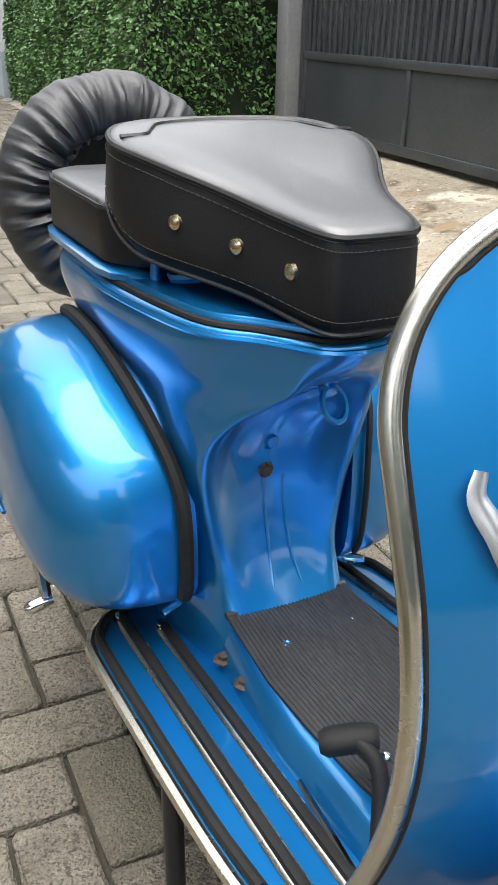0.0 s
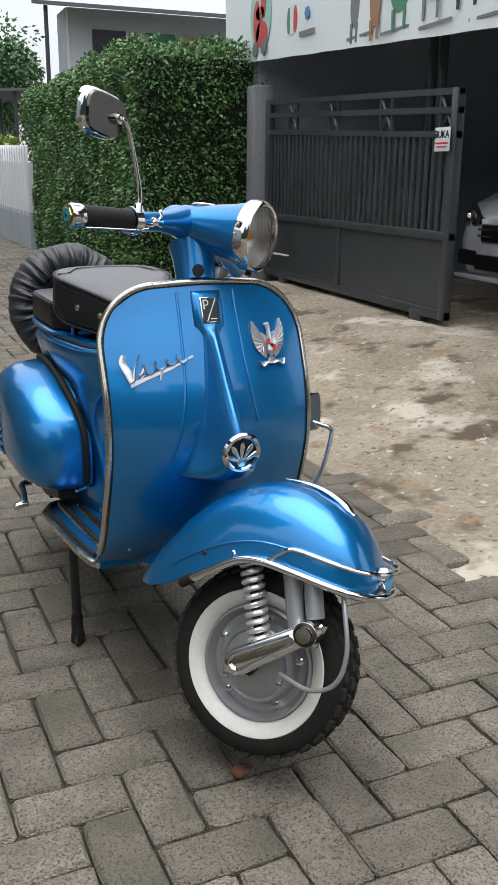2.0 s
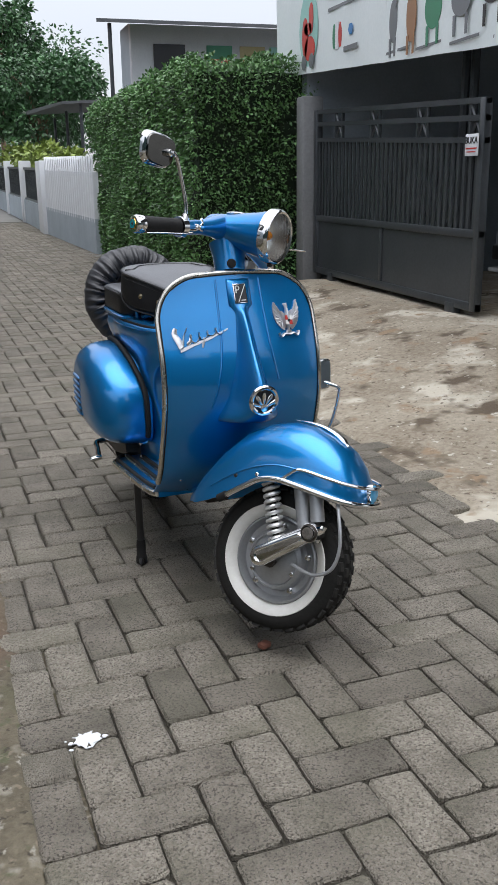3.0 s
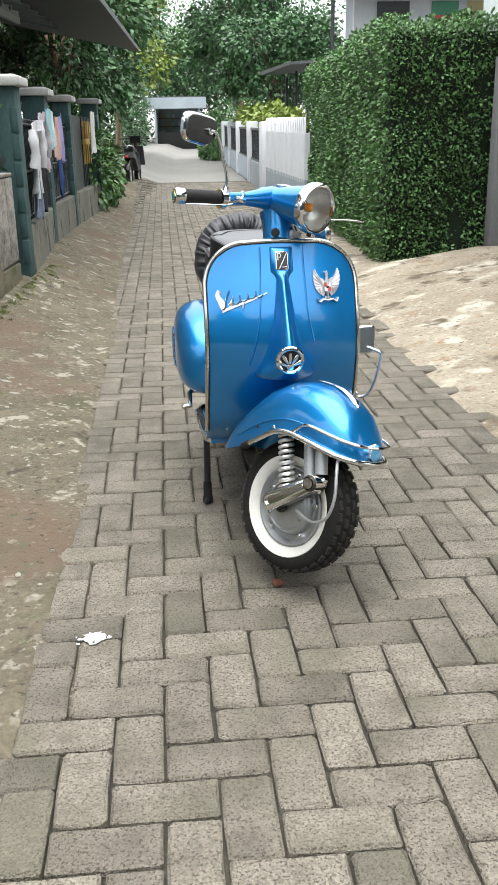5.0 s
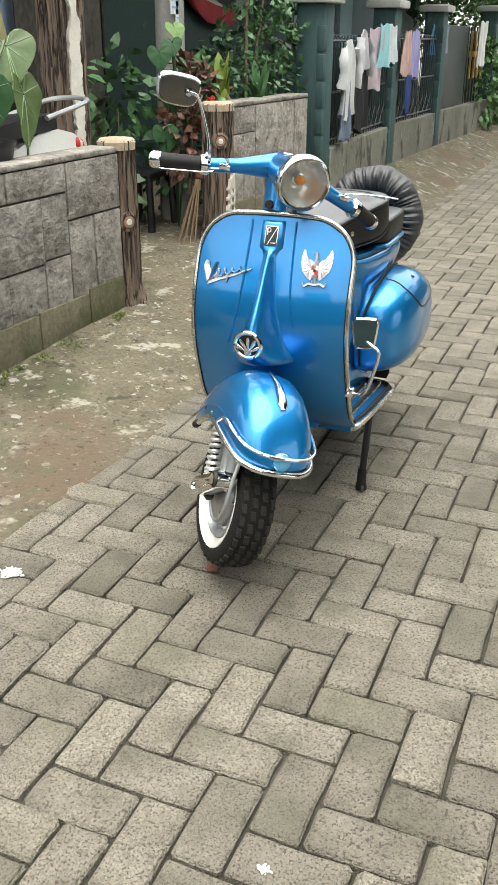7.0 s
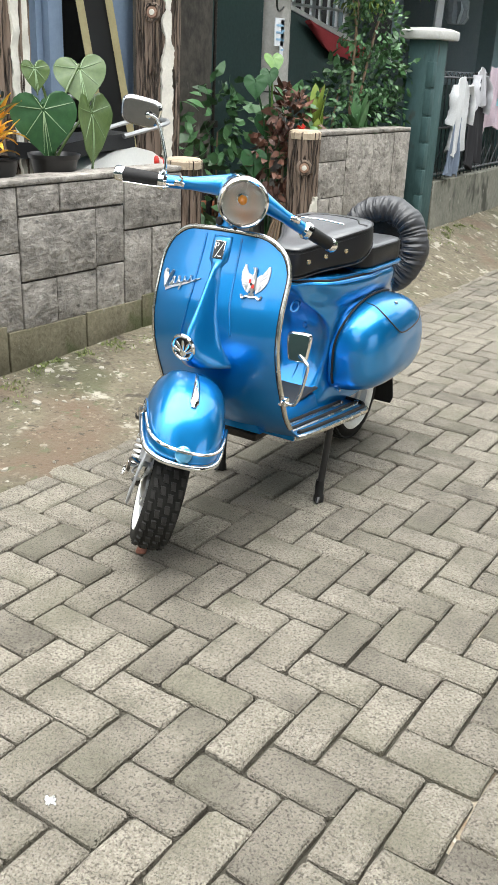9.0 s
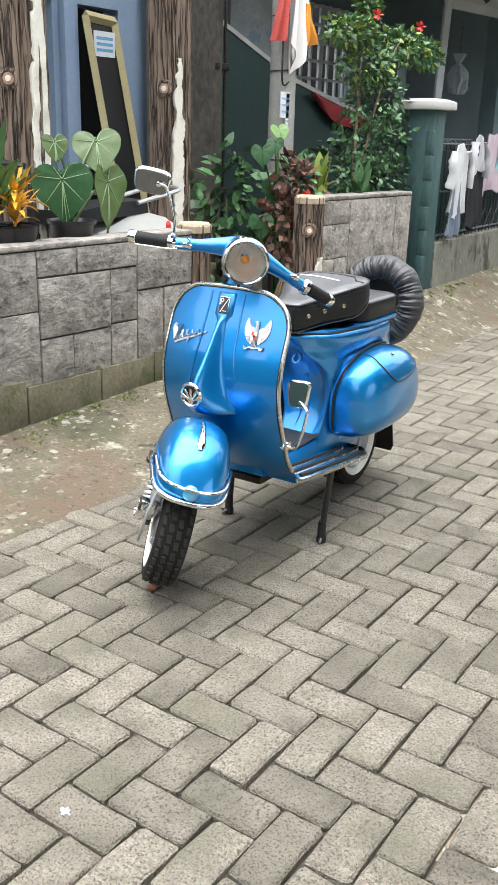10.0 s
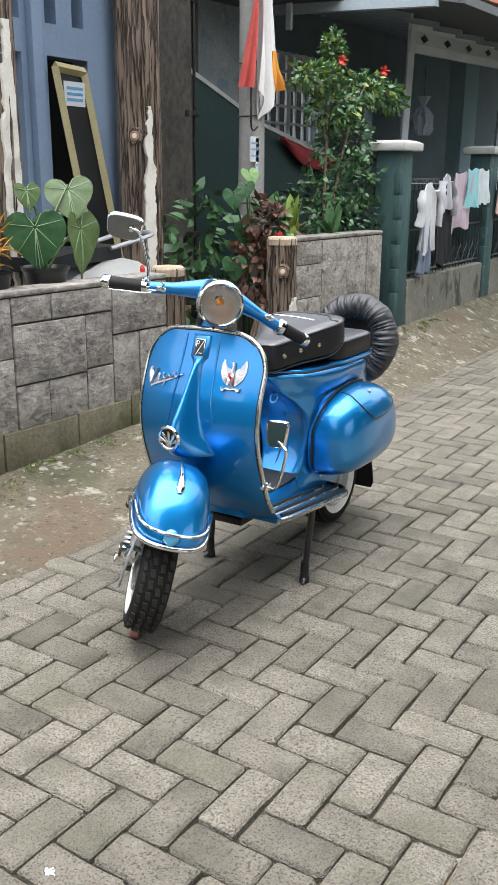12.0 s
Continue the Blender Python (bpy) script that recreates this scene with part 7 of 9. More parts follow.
def underside():
    for s, foot in ((-1, (-0.200, 0.705, 0.03)), (1, (0.190, 0.695, 0.03))):
        top = Vector((s * 0.196, 0.728, 0.262))
        foot = Vector(foot)
        leg = part("stand_leg", tube(bez([top, top.lerp(foot, 0.3), top.lerp(foot, 0.9), foot], 4), 0.0115, 10), BLACK, scooter, "black stand leg")
        part("stand_foot", lathe([(0.0125, 0.045), (0.0145, 0.03), (0.0145, -0.005), (0.017, -0.010), (0.0175, -0.028), (0, -0.029)], foot, (0, 0, 1), 10), RUBBER, leg)
        part("foot_spur", tube([foot + Vector((0, 0.004, -0.008)), foot + Vector((s * 0.006, -0.02, -0.018)), foot + Vector((s * 0.01, -0.030, -0.024))], [0.009, 0.007, 0.004], 8), BLACK, leg)
    part("stand_bar", tube([(-0.2, 0.728, 0.262), (0.2, 0.728, 0.262)], 0.011, 10), BLACK, scooter)
    # engine case, kick lever, silencer and flap
    part("engine_case", loft([[(-0.16, y, z) for y, z in ((1.0, 0.26), (1.15, 0.22), (1.32, 0.22), (1.36, 0.32), (1.2, 0.36), (1.02, 0.33))], [(-0.07, y, z) for y, z in ((0.98, 0.22), (1.15, 0.18), (1.34, 0.20), (1.38, 0.33), (1.2, 0.38), (1.0, 0.35))]]), DARK_METAL, scooter, "greasy engine case")
    kick = part("kick_lever", tube(bez([(-0.16, 1.16, 0.26), (-0.222, 1.15, 0.262), (-0.228, 1.12, 0.245), (-0.230, 1.10, 0.225)], 5), 0.009, 8), CHROME, scooter, "chrome kick lever")
    part("kick_pedal", tube([(-0.222, 1.10, 0.224), (-0.254, 1.097, 0.218), (-0.262, 1.097, 0.217)], [0.009, 0.010, 0.004], 10), CHROME, kick)
    part("mud_flap", loft([[(-w, y, z), (w, y, z), (w, y + 0.008, z), (-w, y + 0.008, z)] for w, y, z in ((0.08, 1.42, 0.30), (0.09, 1.44, 0.20), (0.094, 1.452, 0.12), (0.084, 1.455, 0.095))]), RUBBER, scooter, "black rubber mud flap")
    part("rear_arch", loft([[(s * 0.105, y, z) for y, z in ((1.18, 0.30), (1.24, 0.42), (1.36, 0.42), (1.44, 0.32), (1.43, 0.45), (1.30, 0.5), (1.15, 0.45))] for s in (-1, 1)]), BLUE, scooter)


underside()

chip = tagged(part("brick_chip", box((-0.015, -0.012, 0), (0.015, 0.012, 0.015), 0.005), RUST), "broken red brick chip under the front tyre", "brick")
chip.matrix_world = Matrix.Translation((-0.036, 0.088, 0.0)) @ Matrix.Rotation(0.5, 4, "Z")


# ---- things west of the alley ----
def cloth(name, label, colour, y, x, z, w, h, seed, category="garment", sleeves=False):
    """A garment hung on the fence: a wavy cloth with a ragged hem; shirts have sloping shoulders and sleeves."""
    m = mat(name + "_cloth", [c * 0.7 for c in colour], colour, 0.85, 0, 6, 120, 0.15)
    ob = thing(name, label, category, "laundry on the fence")
    n, rows = 26, 12
    ph = seed * 2.4

    def pt(k, j, off):
        u, v = k / n, j / rows
        fold = noise.noise((u * 5.5 + ph, v * 0.9, ph)) * 0.055 + noise.noise((u * 13 + ph, v * 1.6, 3)) * 0.026
        wide = (0.86 + 0.2 * v + 0.12 * noise.noise((v * 2.5, ph, 1 if u > 0.5 else 5)))
        drop = (0.32 * w * abs(2 * u - 1) ** 1.7 if sleeves else 0.012 * math.sin(u * 8 + ph)) * (1 - v)
        hem = 1 + 0.16 * noise.noise((u * 3.1, ph, 7))
        return Vector((x + fold * (0.25 + 0.75 * v) + off + 0.012 * (1 - v), y + (u - 0.5) * w * wide, z - drop - v * h * hem))

    front = [[pt(k, j, 0.004) for k in range(n + 1)] for j in range(rows + 1)]
    back = [[pt(k, j, -0.004) for k in range(n + 1)] for j in range(rows + 1)]
    part("front_panel", loft([f + list(reversed(b)) for f, b in zip(front, back)]), m, ob, angle=70)
    if sleeves:
        for s in (-1, 1):
            a = Vector((x + 0.015, y + s * w * 0.40, z - 0.06))
            pts = bez([a, a + Vector((0.015, s * 0.05, -0.09)), a + Vector((0.02, s * 0.045, -0.18)), a + Vector((0.005, s * 0.06, -0.27))], 4)
            part("sleeve", tube(pts, [0.028 + 0.016 * noise.noise((k * 0.6, ph, s)) + 0.001 * k for k in range(len(pts))], 12, flat=0.3), m, ob)
    return ob


cloth("white_shirt", "white shirt hung on the fence", (0.62, 0.63, 0.64), 5.02, -1.48, 1.29, 0.30, 0.50, 1, sleeves=True)
cloth("blue_jeans", "washed blue jeans hung on the fence", (0.17, 0.21, 0.28), 4.99, -1.485, 1.0, 0.20, 0.40, 2)
cloth("black_trousers", "black trousers hung on the fence", (0.02, 0.02, 0.024), 5.40, -1.51, 1.33, 0.26, 0.68, 3)
cloth("pale_shirt", "pale striped shirt hung on the fence", (0.5, 0.5, 0.53), 5.36, -1.49, 1.36, 0.20, 0.30, 4, sleeves=True)
cloth("pink_sheet", "pale pink striped sheet hung on the fence", (0.52, 0.42, 0.48), 5.80, -1.535, 1.37, 0.42, 0.46, 13, "sheet")
cloth("teal_towel", "pale turquoise towel over the fence", (0.32, 0.62, 0.66), 6.0, -1.53, 1.40, 0.30, 0.32, 5, "towel")
cloth("white_towel", "white towel over the fence", (0.66, 0.72, 0.74), 6.28, -1.56, 1.40, 0.34, 0.30, 6, "towel")
cloth("pink_towel", "pale pink towel over the fence", (0.62, 0.42, 0.38), 6.98, -1.62, 1.36, 0.24, 0.36, 7, "towel")
cloth("lavender_shirt", "lavender patterned shirt over the fence", (0.36, 0.34, 0.62), 7.3, -1.64, 1.37, 0.30, 0.40, 8)
cloth("navy_cloth", "navy blue cloth hung low on the fence", (0.03, 0.06, 0.2), 7.12, -1.63, 0.98, 0.14, 0.32, 9)
cloth("blue_shirt", "small blue shirt over the gate", (0.10, 0.24, 0.42), 8.7, -1.82, 1.44, 0.26, 0.3, 10)
cloth("grey_shirt", "small grey shirt over the gate", (0.3, 0.33, 0.38), 9.15, -1.82, 1.44, 0.3, 0.28, 11)
cloth("white_sheet", "white sheet bundled over the pillar", (0.7, 0.7, 0.68), 10.55, -1.70, 1.50, 0.4, 0.5, 12, "sheet")


LEAF_OLIVE = mat("olive_green_leaf", (0.045, 0.085, 0.022), (0.10, 0.15, 0.045), 0.38, 0, 6, 60, 0.15)
LEAF_FRESH = mat("fresh_green_leaf", (0.07, 0.16, 0.03), (0.16, 0.27, 0.06), 0.4, 0, 6, 60, 0.1)


def frond_plant(name, label, at, leaves_list, material, category="plant", vein=True, pot=None):
    """A potted plant with broad heart-shaped leaves; leaves_list: (tip offset, size, droop direction)."""
    ob = thing(name, label, category)
    o = Vector(at)
    if pot:
        part("pot", lathe([(0, -0.10), (pot * 0.75, -0.10), (pot, 0.03), (pot * 1.1, 0.04), (pot * 1.05, 0.02), (0, 0.02)], o, (0, 0, 1), 24), TERRACOTTA if pot > 0.11 else BLACK, ob)
    base = material
    for (dx, dy, dz), size, (nx, ny, nz), *own in leaves_list:
        material = own[0] if own else base
        tip = o + Vector((dx, dy, dz))
        n = Vector((nx, ny, nz)).normalized()
        down = Vector((0.15, dy * 0.3, -1))
        d = (down - n * down.dot(n)).normalized()
        sdir = n.cross(d)
        part("stalk", tube(bez([o, o + Vector((dx * 0.3, dy * 0.3, dz * 0.7)), tip - d * size * 0.30], 4), 0.006, 6), material, ob)
        seg, turns = 7, 36

        def blade(f, k):
            """A point of the leaf: f from the stalk out to the heart-shaped edge."""
            g = 2 * math.pi * k / turns
            u = 0.44 * math.sin(g) ** 3
            v = -(13 * math.cos(g) - 5 * math.cos(2 * g) - 2 * math.cos(3 * g) - math.cos(4 * g)) / 31
            v = (v + 0.16) * f
            u *= f
            cup = size * (0.30 * u * u - 0.16 * max(v, 0) ** 2 + 0.012 * f * math.sin(g * 9))
            return tip + sdir * (u * size) + d * ((v - 0.22) * size) + n * cup

        rings = [[blade(f / seg, k) for k in range(turns)] for f in range(1, seg + 1)]
        lf = part("leaf", loft([[p - n * 0.003 for p in r] for r in rings] + list(reversed(rings))), material, ob, angle=80)
        if vein:
            for k in (4, 8, 12, 15, 18, 21, 24, 28, 32):
                part("midrib" if k == 18 else "side_vein", tube([blade(f, k) + n * 0.002 for f in (0.06, 0.3, 0.55, 0.78, 0.94)], [0.002, 0.0017, 0.0014, 0.001, 0.0006] if k != 18 else [0.0028, 0.0024, 0.002, 0.0015, 0.0008], 5), LEAF_VEIN, lf)
    return ob


frond_plant("anthurium", "potted anthurium with broad pale-veined leaves on the wall", (-1.62, 1.22, 0.87), [((0.05, -0.085, 0.155), 0.315, (1.0, -0.8, 0.1)), ((0.06, 0.185, 0.13), 0.36, (1.0, 0.35, 0.1), LEAF_OLIVE), ((0.03, 0.15, 0.335), 0.26, (0.8, -0.8, 0.55), LEAF_OLIVE), ((0.0, -0.08, 0.35), 0.15, (0.9, -0.2, 0.25), LEAF_OLIVE), ((-0.04, 0.06, 0.20), 0.16, (0.7, -0.9, 0.3))], LEAF_BIG, pot=0.105)
frond_plant("taro_plant", "broad-leaved taro beside the concrete pole", (-1.95, 3.30, 0.2), [((0.02, -0.20, 0.98), 0.17, (0.8, -0.7, 0.3)), ((0.05, -0.06, 1.12), 0.15, (0.8, -0.4, 0.6), LEAF_FRESH), ((0.0, -0.05, 0.75), 0.18, (0.8, -0.5, 0.2)), ((0.1, -0.3, 0.55), 0.2, (0.9, -0.5, 0.3)), ((0.06, -0.12, 1.04), 0.13, (0.5, -0.9, 0.4)), ((0.1, 0.2, 0.62), 0.2, (0.9, -0.3, 0.3))], LEAF_BIG, vein=False)


def blade_plant(name, label, at, count, length, material, seed, spread=0.7, width=0.03, pot=0.1, category="plant"):
    """A tuft of arching pointed leaves in a pot."""
    rng = random.Random(seed)
    ob = thing(name, label, category)
    o = Vector(at)
    part("pot", lathe([(0, -0.12), (pot * 0.7, -0.12), (pot, 0.0), (pot * 1.08, 0.01), (pot, 0.0), (0, -0.01)], o, (0, 0, 1), 20), TERRACOTTA if seed % 2 else BLACK, ob)
    for i in range(count):
        a = rng.uniform(0, 2 * math.pi)
        lean = rng.uniform(0.15, spread)
        l = length * rng.uniform(0.6, 1.1)
        base = o + Vector((0, 0, rng.uniform(0, length * 0.5)))
        dirn = Vector((math.cos(a) * lean, math.sin(a) * lean, 1)).normalized()
        side = dirn.cross(Vector((0, 0, 1))).normalized()
        rings = []
        for j in range(7):
            v = j / 6
            c = base + dirn * l * v - Vector((0, 0, 1)) * l * 0.45 * v * v * lean
            w = width * math.sin(math.pi * min(v * 0.9 + 0.1, 1)) ** 0.7
            up = Vector((0, 0, 1))
            rings.append([c - side * w + up * w * 0.25, c, c + side * w + up * w * 0.25, c - up * 0.003])
        part("leaf", loft(rings), material, ob, angle=70)
    return ob


blade_plant("croton", "potted croton with yellow and orange leaves", (-1.60, 0.88, 0.90), 40, 0.24, LEAF_ORANGE, 4, 1.4, 0.014)
blade_plant("fern_tuft", "potted green fern tuft", (-1.62, 0.80, 0.90), 26, 0.34, LEAF_DARK, 6, 0.9, 0.02)
blade_plant("snake_plant", "potted plant with upright green blades by the wall", (-1.72, 3.45, 0.80), 9, 0.36, LEAF_LIME, 8, 0.3, 0.035)
blade_plant("dumb_cane", "potted plant with pale spotted leaves by the wall", (-1.70, 3.95, 0.80), 12, 0.30, LEAF_DARK, 10, 0.8, 0.04)


def bush(name, label, clumps, count, size, material, seed, stems=(), second=None, flowers=(), category="shrub", slim=0.5):
    """A shrub: woody stems and many small leaves in uneven clumps; clumps: (centre, radii)."""
    rng = random.Random(seed)
    ob = thing(name, label, category)
    for pts, r in stems:
        pts = bez(pts, 5)
        part("stem", tube(pts, [r * (1 - 0.7 * k / (len(pts) - 1)) for k in range(len(pts))], 7), WOOD, ob)
    for j, (mt, share) in enumerate(((material, 1.0),) if not second else ((material, 0.72), (second, 0.28))):
        spots = []
        for c, r in clumps:
            c = Vector(c)
            if j == 1 and c.z < sum(q[0][2] for q in clumps) / len(clumps):
                continue
            for _ in range(int(count * share / len(clumps))):
                d = Vector((rng.gauss(0, 1), rng.gauss(0, 1), rng.gauss(0, 1))).normalized()
                f = rng.uniform(0.35, 1.0) ** 0.6 * (1 + 0.35 * noise.noise(d * 2.2 + c))
                p = c + Vector((d.x * r[0], d.y * r[1], d.z * r[2])) * f
                spots.append((p, d + Vector((0, 0, -0.3))))
        if spots:
            leaves("foliage", spots, size, mt, ob, seed + j, slim)["kind"] = "stuff"
    for p in flowers:
        d = Vector((1, -0.8, 0.2)).normalized()
        x, y, z = frame_of(d)
        for k in range(5):
            a = 2 * math.pi * k / 5
            u = x * math.cos(a) + y * math.sin(a)
            part("petal", tube([Vector(p), Vector(p) + u * 0.014 + z * 0.010, Vector(p) + u * 0.030 + z * 0.012, Vector(p) + u * 0.036], [0.005, 0.016, 0.017, 0.005], 8, flat=0.3), RED, ob, "red flower petal")
    return ob


bush("hibiscus_shrub", "tall hibiscus shrub with red flowers behind the wall", [((-1.8, 4.28, 1.02), (0.20, 0.50, 0.22)), ((-1.8, 4.35, 1.28), (0.20, 0.42, 0.2)), ((-1.82, 4.30, 1.55), (0.18, 0.34, 0.2)), ((-1.85, 4.18, 1.80), (0.15, 0.28, 0.17)), ((-1.86, 3.95, 1.98), (0.13, 0.24, 0.09)), ((-1.86, 4.15, 2.13), (0.07, 0.09, 0.18)), ((-1.86, 4.62, 1.95), (0.16, 0.30, 0.12)), ((-1.84, 4.95, 1.92), (0.12, 0.22, 0.10))], 4300, 0.052, LEAF_DARK, 12, [([(-1.85, 4.1, 0.1), (-1.86, 4.1, 1.0), (-1.87, 4.12, 1.7), (-1.86, 4.15, 2.2)], 0.016), ([(-1.85, 4.12, 0.1), (-1.84, 4.2, 1.2), (-1.86, 4.6, 1.95), (-1.85, 4.95, 1.95)], 0.013), ([(-1.86, 4.12, 1.5), (-1.86, 4.0, 1.8), (-1.86, 3.9, 1.98)], 0.008)], LEAF_LIME, [(-1.74, 4.08, 2.09), (-1.70, 4.62, 2.07)])
bush("russet_croton", "russet-leaved potted shrub beside the pole", [((-1.82, 3.22, 0.75), (0.16, 0.22, 0.24)), ((-1.86, 3.42, 1.0), (0.16, 0.2, 0.2))], 620, 0.085, LEAF_RED, 13, [([(-1.85, 3.3, 0.1), (-1.84, 3.3, 0.9)], 0.014)], LEAF_DARK, [(-1.68, 3.25, 0.95)])
bush("yard_shrub", "dark green shrubs in the yard behind the entry", [((-2.35, 2.9, 0.55), (0.3, 0.35, 0.4)), ((-2.3, 3.2, 0.95), (0.25, 0.25, 0.3)), ((-2.2, 3.7, 0.5), (0.2, 0.5, 0.35))], 330, 0.11, LEAF_DARK, 14, [([(-2.35, 2.9, 0.1), (-2.34, 2.9, 0.5)], 0.012), ([(-2.3, 3.2, 0.1), (-2.3, 3.2, 0.9)], 0.012)])
bush("wall_shrub", "dense dark green shrub over the yard wall", [((-2.15, 4.5, 1.0), (0.3, 0.35, 0.45))], 420, 0.075, LEAF_DARK, 15, [([(-2.2, 4.3, 0.1), (-2.2, 4.4, 0.8), (-2.2, 4.5, 1.2)], 0.018)])
bush("creeper", "green creeper spilling beside the far gate", [((-1.8, 11.4, 0.75), (0.25, 0.5, 0.6)), ((-1.75, 12.3, 0.65), (0.25, 0.45, 0.5)), ((-2.55, 13.4, 1.3), (0.5, 0.6, 0.75)), ((-3.1, 14.6, 1.5), (0.6, 0.7, 0.8))], 3600, 0.10, LEAF, 16, [([(-1.8, 11.6, 0.1), (-1.78, 11.7, 0.9), (-1.9, 12.0, 1.7)], 0.02), ([(-1.7, 12.7, 0.1), (-1.65, 12.8, 0.8)], 0.016)])


LEAF_WEED = mat("dry_green_weed", (0.10, 0.13, 0.04), (0.20, 0.22, 0.08), 0.7, 0, 3, 30, 0.05, rand=0.4, island=True)


def tufts():
    """Low weeds and clover along the west verge."""
    rng = random.Random(3)
    spots = []
    for _ in range(11000):
        y = rng.uniform(-0.5, 5.5)
        if 1.78 < y < 3.25:
            continue
        foot = -1.41 if y < 2 else -1.49
        x = foot + abs(rng.gauss(0, 0.03 + 0.17 * max(noise.noise((0, y * 2.4, 2)) + 0.12, 0)))
        if noise.noise((x * 11, y * 11, 3)) < 0.05:
            continue
        spots.append(((x, y, ground_height(x, y)), (rng.uniform(-1, 1), rng.uniform(-1, 1), 0.8)))
    ob = leaves("verge_weeds", spots, 0.017, LEAF_WEED, None, 5, 0.4)
    tagged(ob, "low green weeds on the verge", "weeds", kind="stuff")


tufts()


def verge_chips():
    """Flakes of broken cement lying on the verge."""
    rng = random.Random(8)
    bm = bmesh.new()
    for _ in range(520):
        y = rng.uniform(-0.4, 5.0)
        x = rng.uniform(-1.4, left_edge(y) - 0.03)
        if noise.noise((x * 1.8, y * 1.8, 11)) < 0.0 or (x > left_edge(y) - 0.34 and rng.random() < 0.85):
            continue
        r = rng.uniform(0.008, 0.034) * (1 if rng.random() < 0.3 else 0.5)
        n = rng.randrange(6, 10)
        turn, squash = rng.uniform(0, 6.3), rng.uniform(0.45, 0.9)
        low, high = [], []
        for k in range(n):
            a = 2 * math.pi * (k + rng.uniform(-0.35, 0.35)) / n
            q = r * rng.uniform(0.6, 1.15)
            u, v = math.cos(a) * q, math.sin(a) * q * squash
            px, py = x + u * math.cos(turn) - v * math.sin(turn), y + u * math.sin(turn) + v * math.cos(turn)
            low.append((px, py, ground_height(px, py) - 0.004))
            high.append((x + (px - x) * 0.9, y + (py - y) * 0.9, ground_height(px, py) + 0.009))
        loft([low, high], bm)
    ob = part("cement_flakes", bm, FLAKE)
    tagged(ob, "pale broken cement flakes on the verge", "rubble", kind="stuff")


verge_chips()


def utility_pole():
    ob = thing("utility_pole", "grey concrete utility pole with paper notices", "pole")
    part("shaft", tube([(-2.12, 3.55, 0.0), (-2.12, 3.55, 1.5), (-2.12, 3.55, 4.5)], [0.098, 0.088, 0.078], 24), POLE, ob)
    for z in (1.16, 1.72, 2.05):
        part("wire_band", tube([(-2.12 + 0.092 * math.cos(a), 3.55 + 0.092 * math.sin(a), z + 0.01 * math.sin(a)) for a in [k * math.pi / 12 for k in range(24)]], 0.004, 5, closed=True), BLACK, ob)
    for y, z, w, h in ((3.475, 1.50, 0.10, 0.16), (3.52, 1.46, 0.07, 0.22)):
        part("paper_notice", box((-2.045, y - w / 2, z - h / 2), (-2.038, y + w / 2, z + h / 2)), PALE_WALL, ob, "pale paper notice")
        for k in range(3):
            part("print_bar", box((-2.038, y - w * 0.4, z - h * 0.3 + k * h * 0.25), (-2.0365, y + w * 0.35, z - h * 0.3 + k * h * 0.25 + 0.012)), plain("notice_print", (0.2, 0.35, 0.5)), ob)
    part("hanging_cable", tube(bez([(-2.06, 3.46, 1.95), (-2.02, 3.40, 1.75), (-2.04, 3.45, 1.62), (-2.05, 3.60, 1.70)], 6), 0.006, 6), BLACK, ob)
    return ob


utility_pole()


def flag():
    ob = thing("flag", "red and white flag hanging limp with an orange cloth", "flag")
    n, rows = 14, 16

    def strip(name, material, left, right, top, feet, amp):
        """Cloth between two edges (their y at the head and at the foot); feet: the hem's heights across it."""
        rings = []
        for j in range(rows + 1):
            v = j / rows
            ring = []
            for k in range(n + 1):
                u = k / n
                a, b = left[0] + (left[1] - left[0]) * v, right[0] + (right[1] - right[0]) * v
                g = u * (len(feet) - 1)
                i = min(int(g), len(feet) - 2)
                foot = feet[i] + (feet[i + 1] - feet[i]) * (g - i)
                x = -1.995 + amp * noise.noise((u * 3.4 + amp * 90, v * 1.2, 2)) * (0.5 + v)
                ring.append(Vector((x, a + (b - a) * u, top + (foot - top) * v)))
            rings.append(ring + [p - Vector((0.005, 0, 0)) for p in reversed(ring)])
        part(name, loft(rings), material, ob, angle=70)

    strip("red_band", mat("red_flag_cloth", (0.42, 0.05, 0.04), (0.6, 0.12, 0.1), 0.8, 0, 5, 90, 0.1), (3.50, 3.26), (3.52, 3.40), 2.95, (1.87, 1.88), 0.05)
    strip("white_band", mat("white_flag_cloth", (0.6, 0.58, 0.56), (0.72, 0.7, 0.68), 0.8, 0, 5, 90, 0.1), (3.521, 3.402), (3.58, 3.665), 2.95, (1.86, 1.68, 1.78, 2.03), 0.07)
    strip("orange_cloth", mat("orange_cloth", (0.6, 0.22, 0.02), (0.72, 0.32, 0.04), 0.8, 0, 5, 90, 0.1), (3.60, 3.58), (3.66, 3.74), 2.12, (1.88, 1.86, 1.90), 0.04)
    part("flag_cord", tube([(-2.03, 3.55, 2.0), (-2.0, 3.56, 2.92)], 0.004, 5), BLACK, ob)


flag()


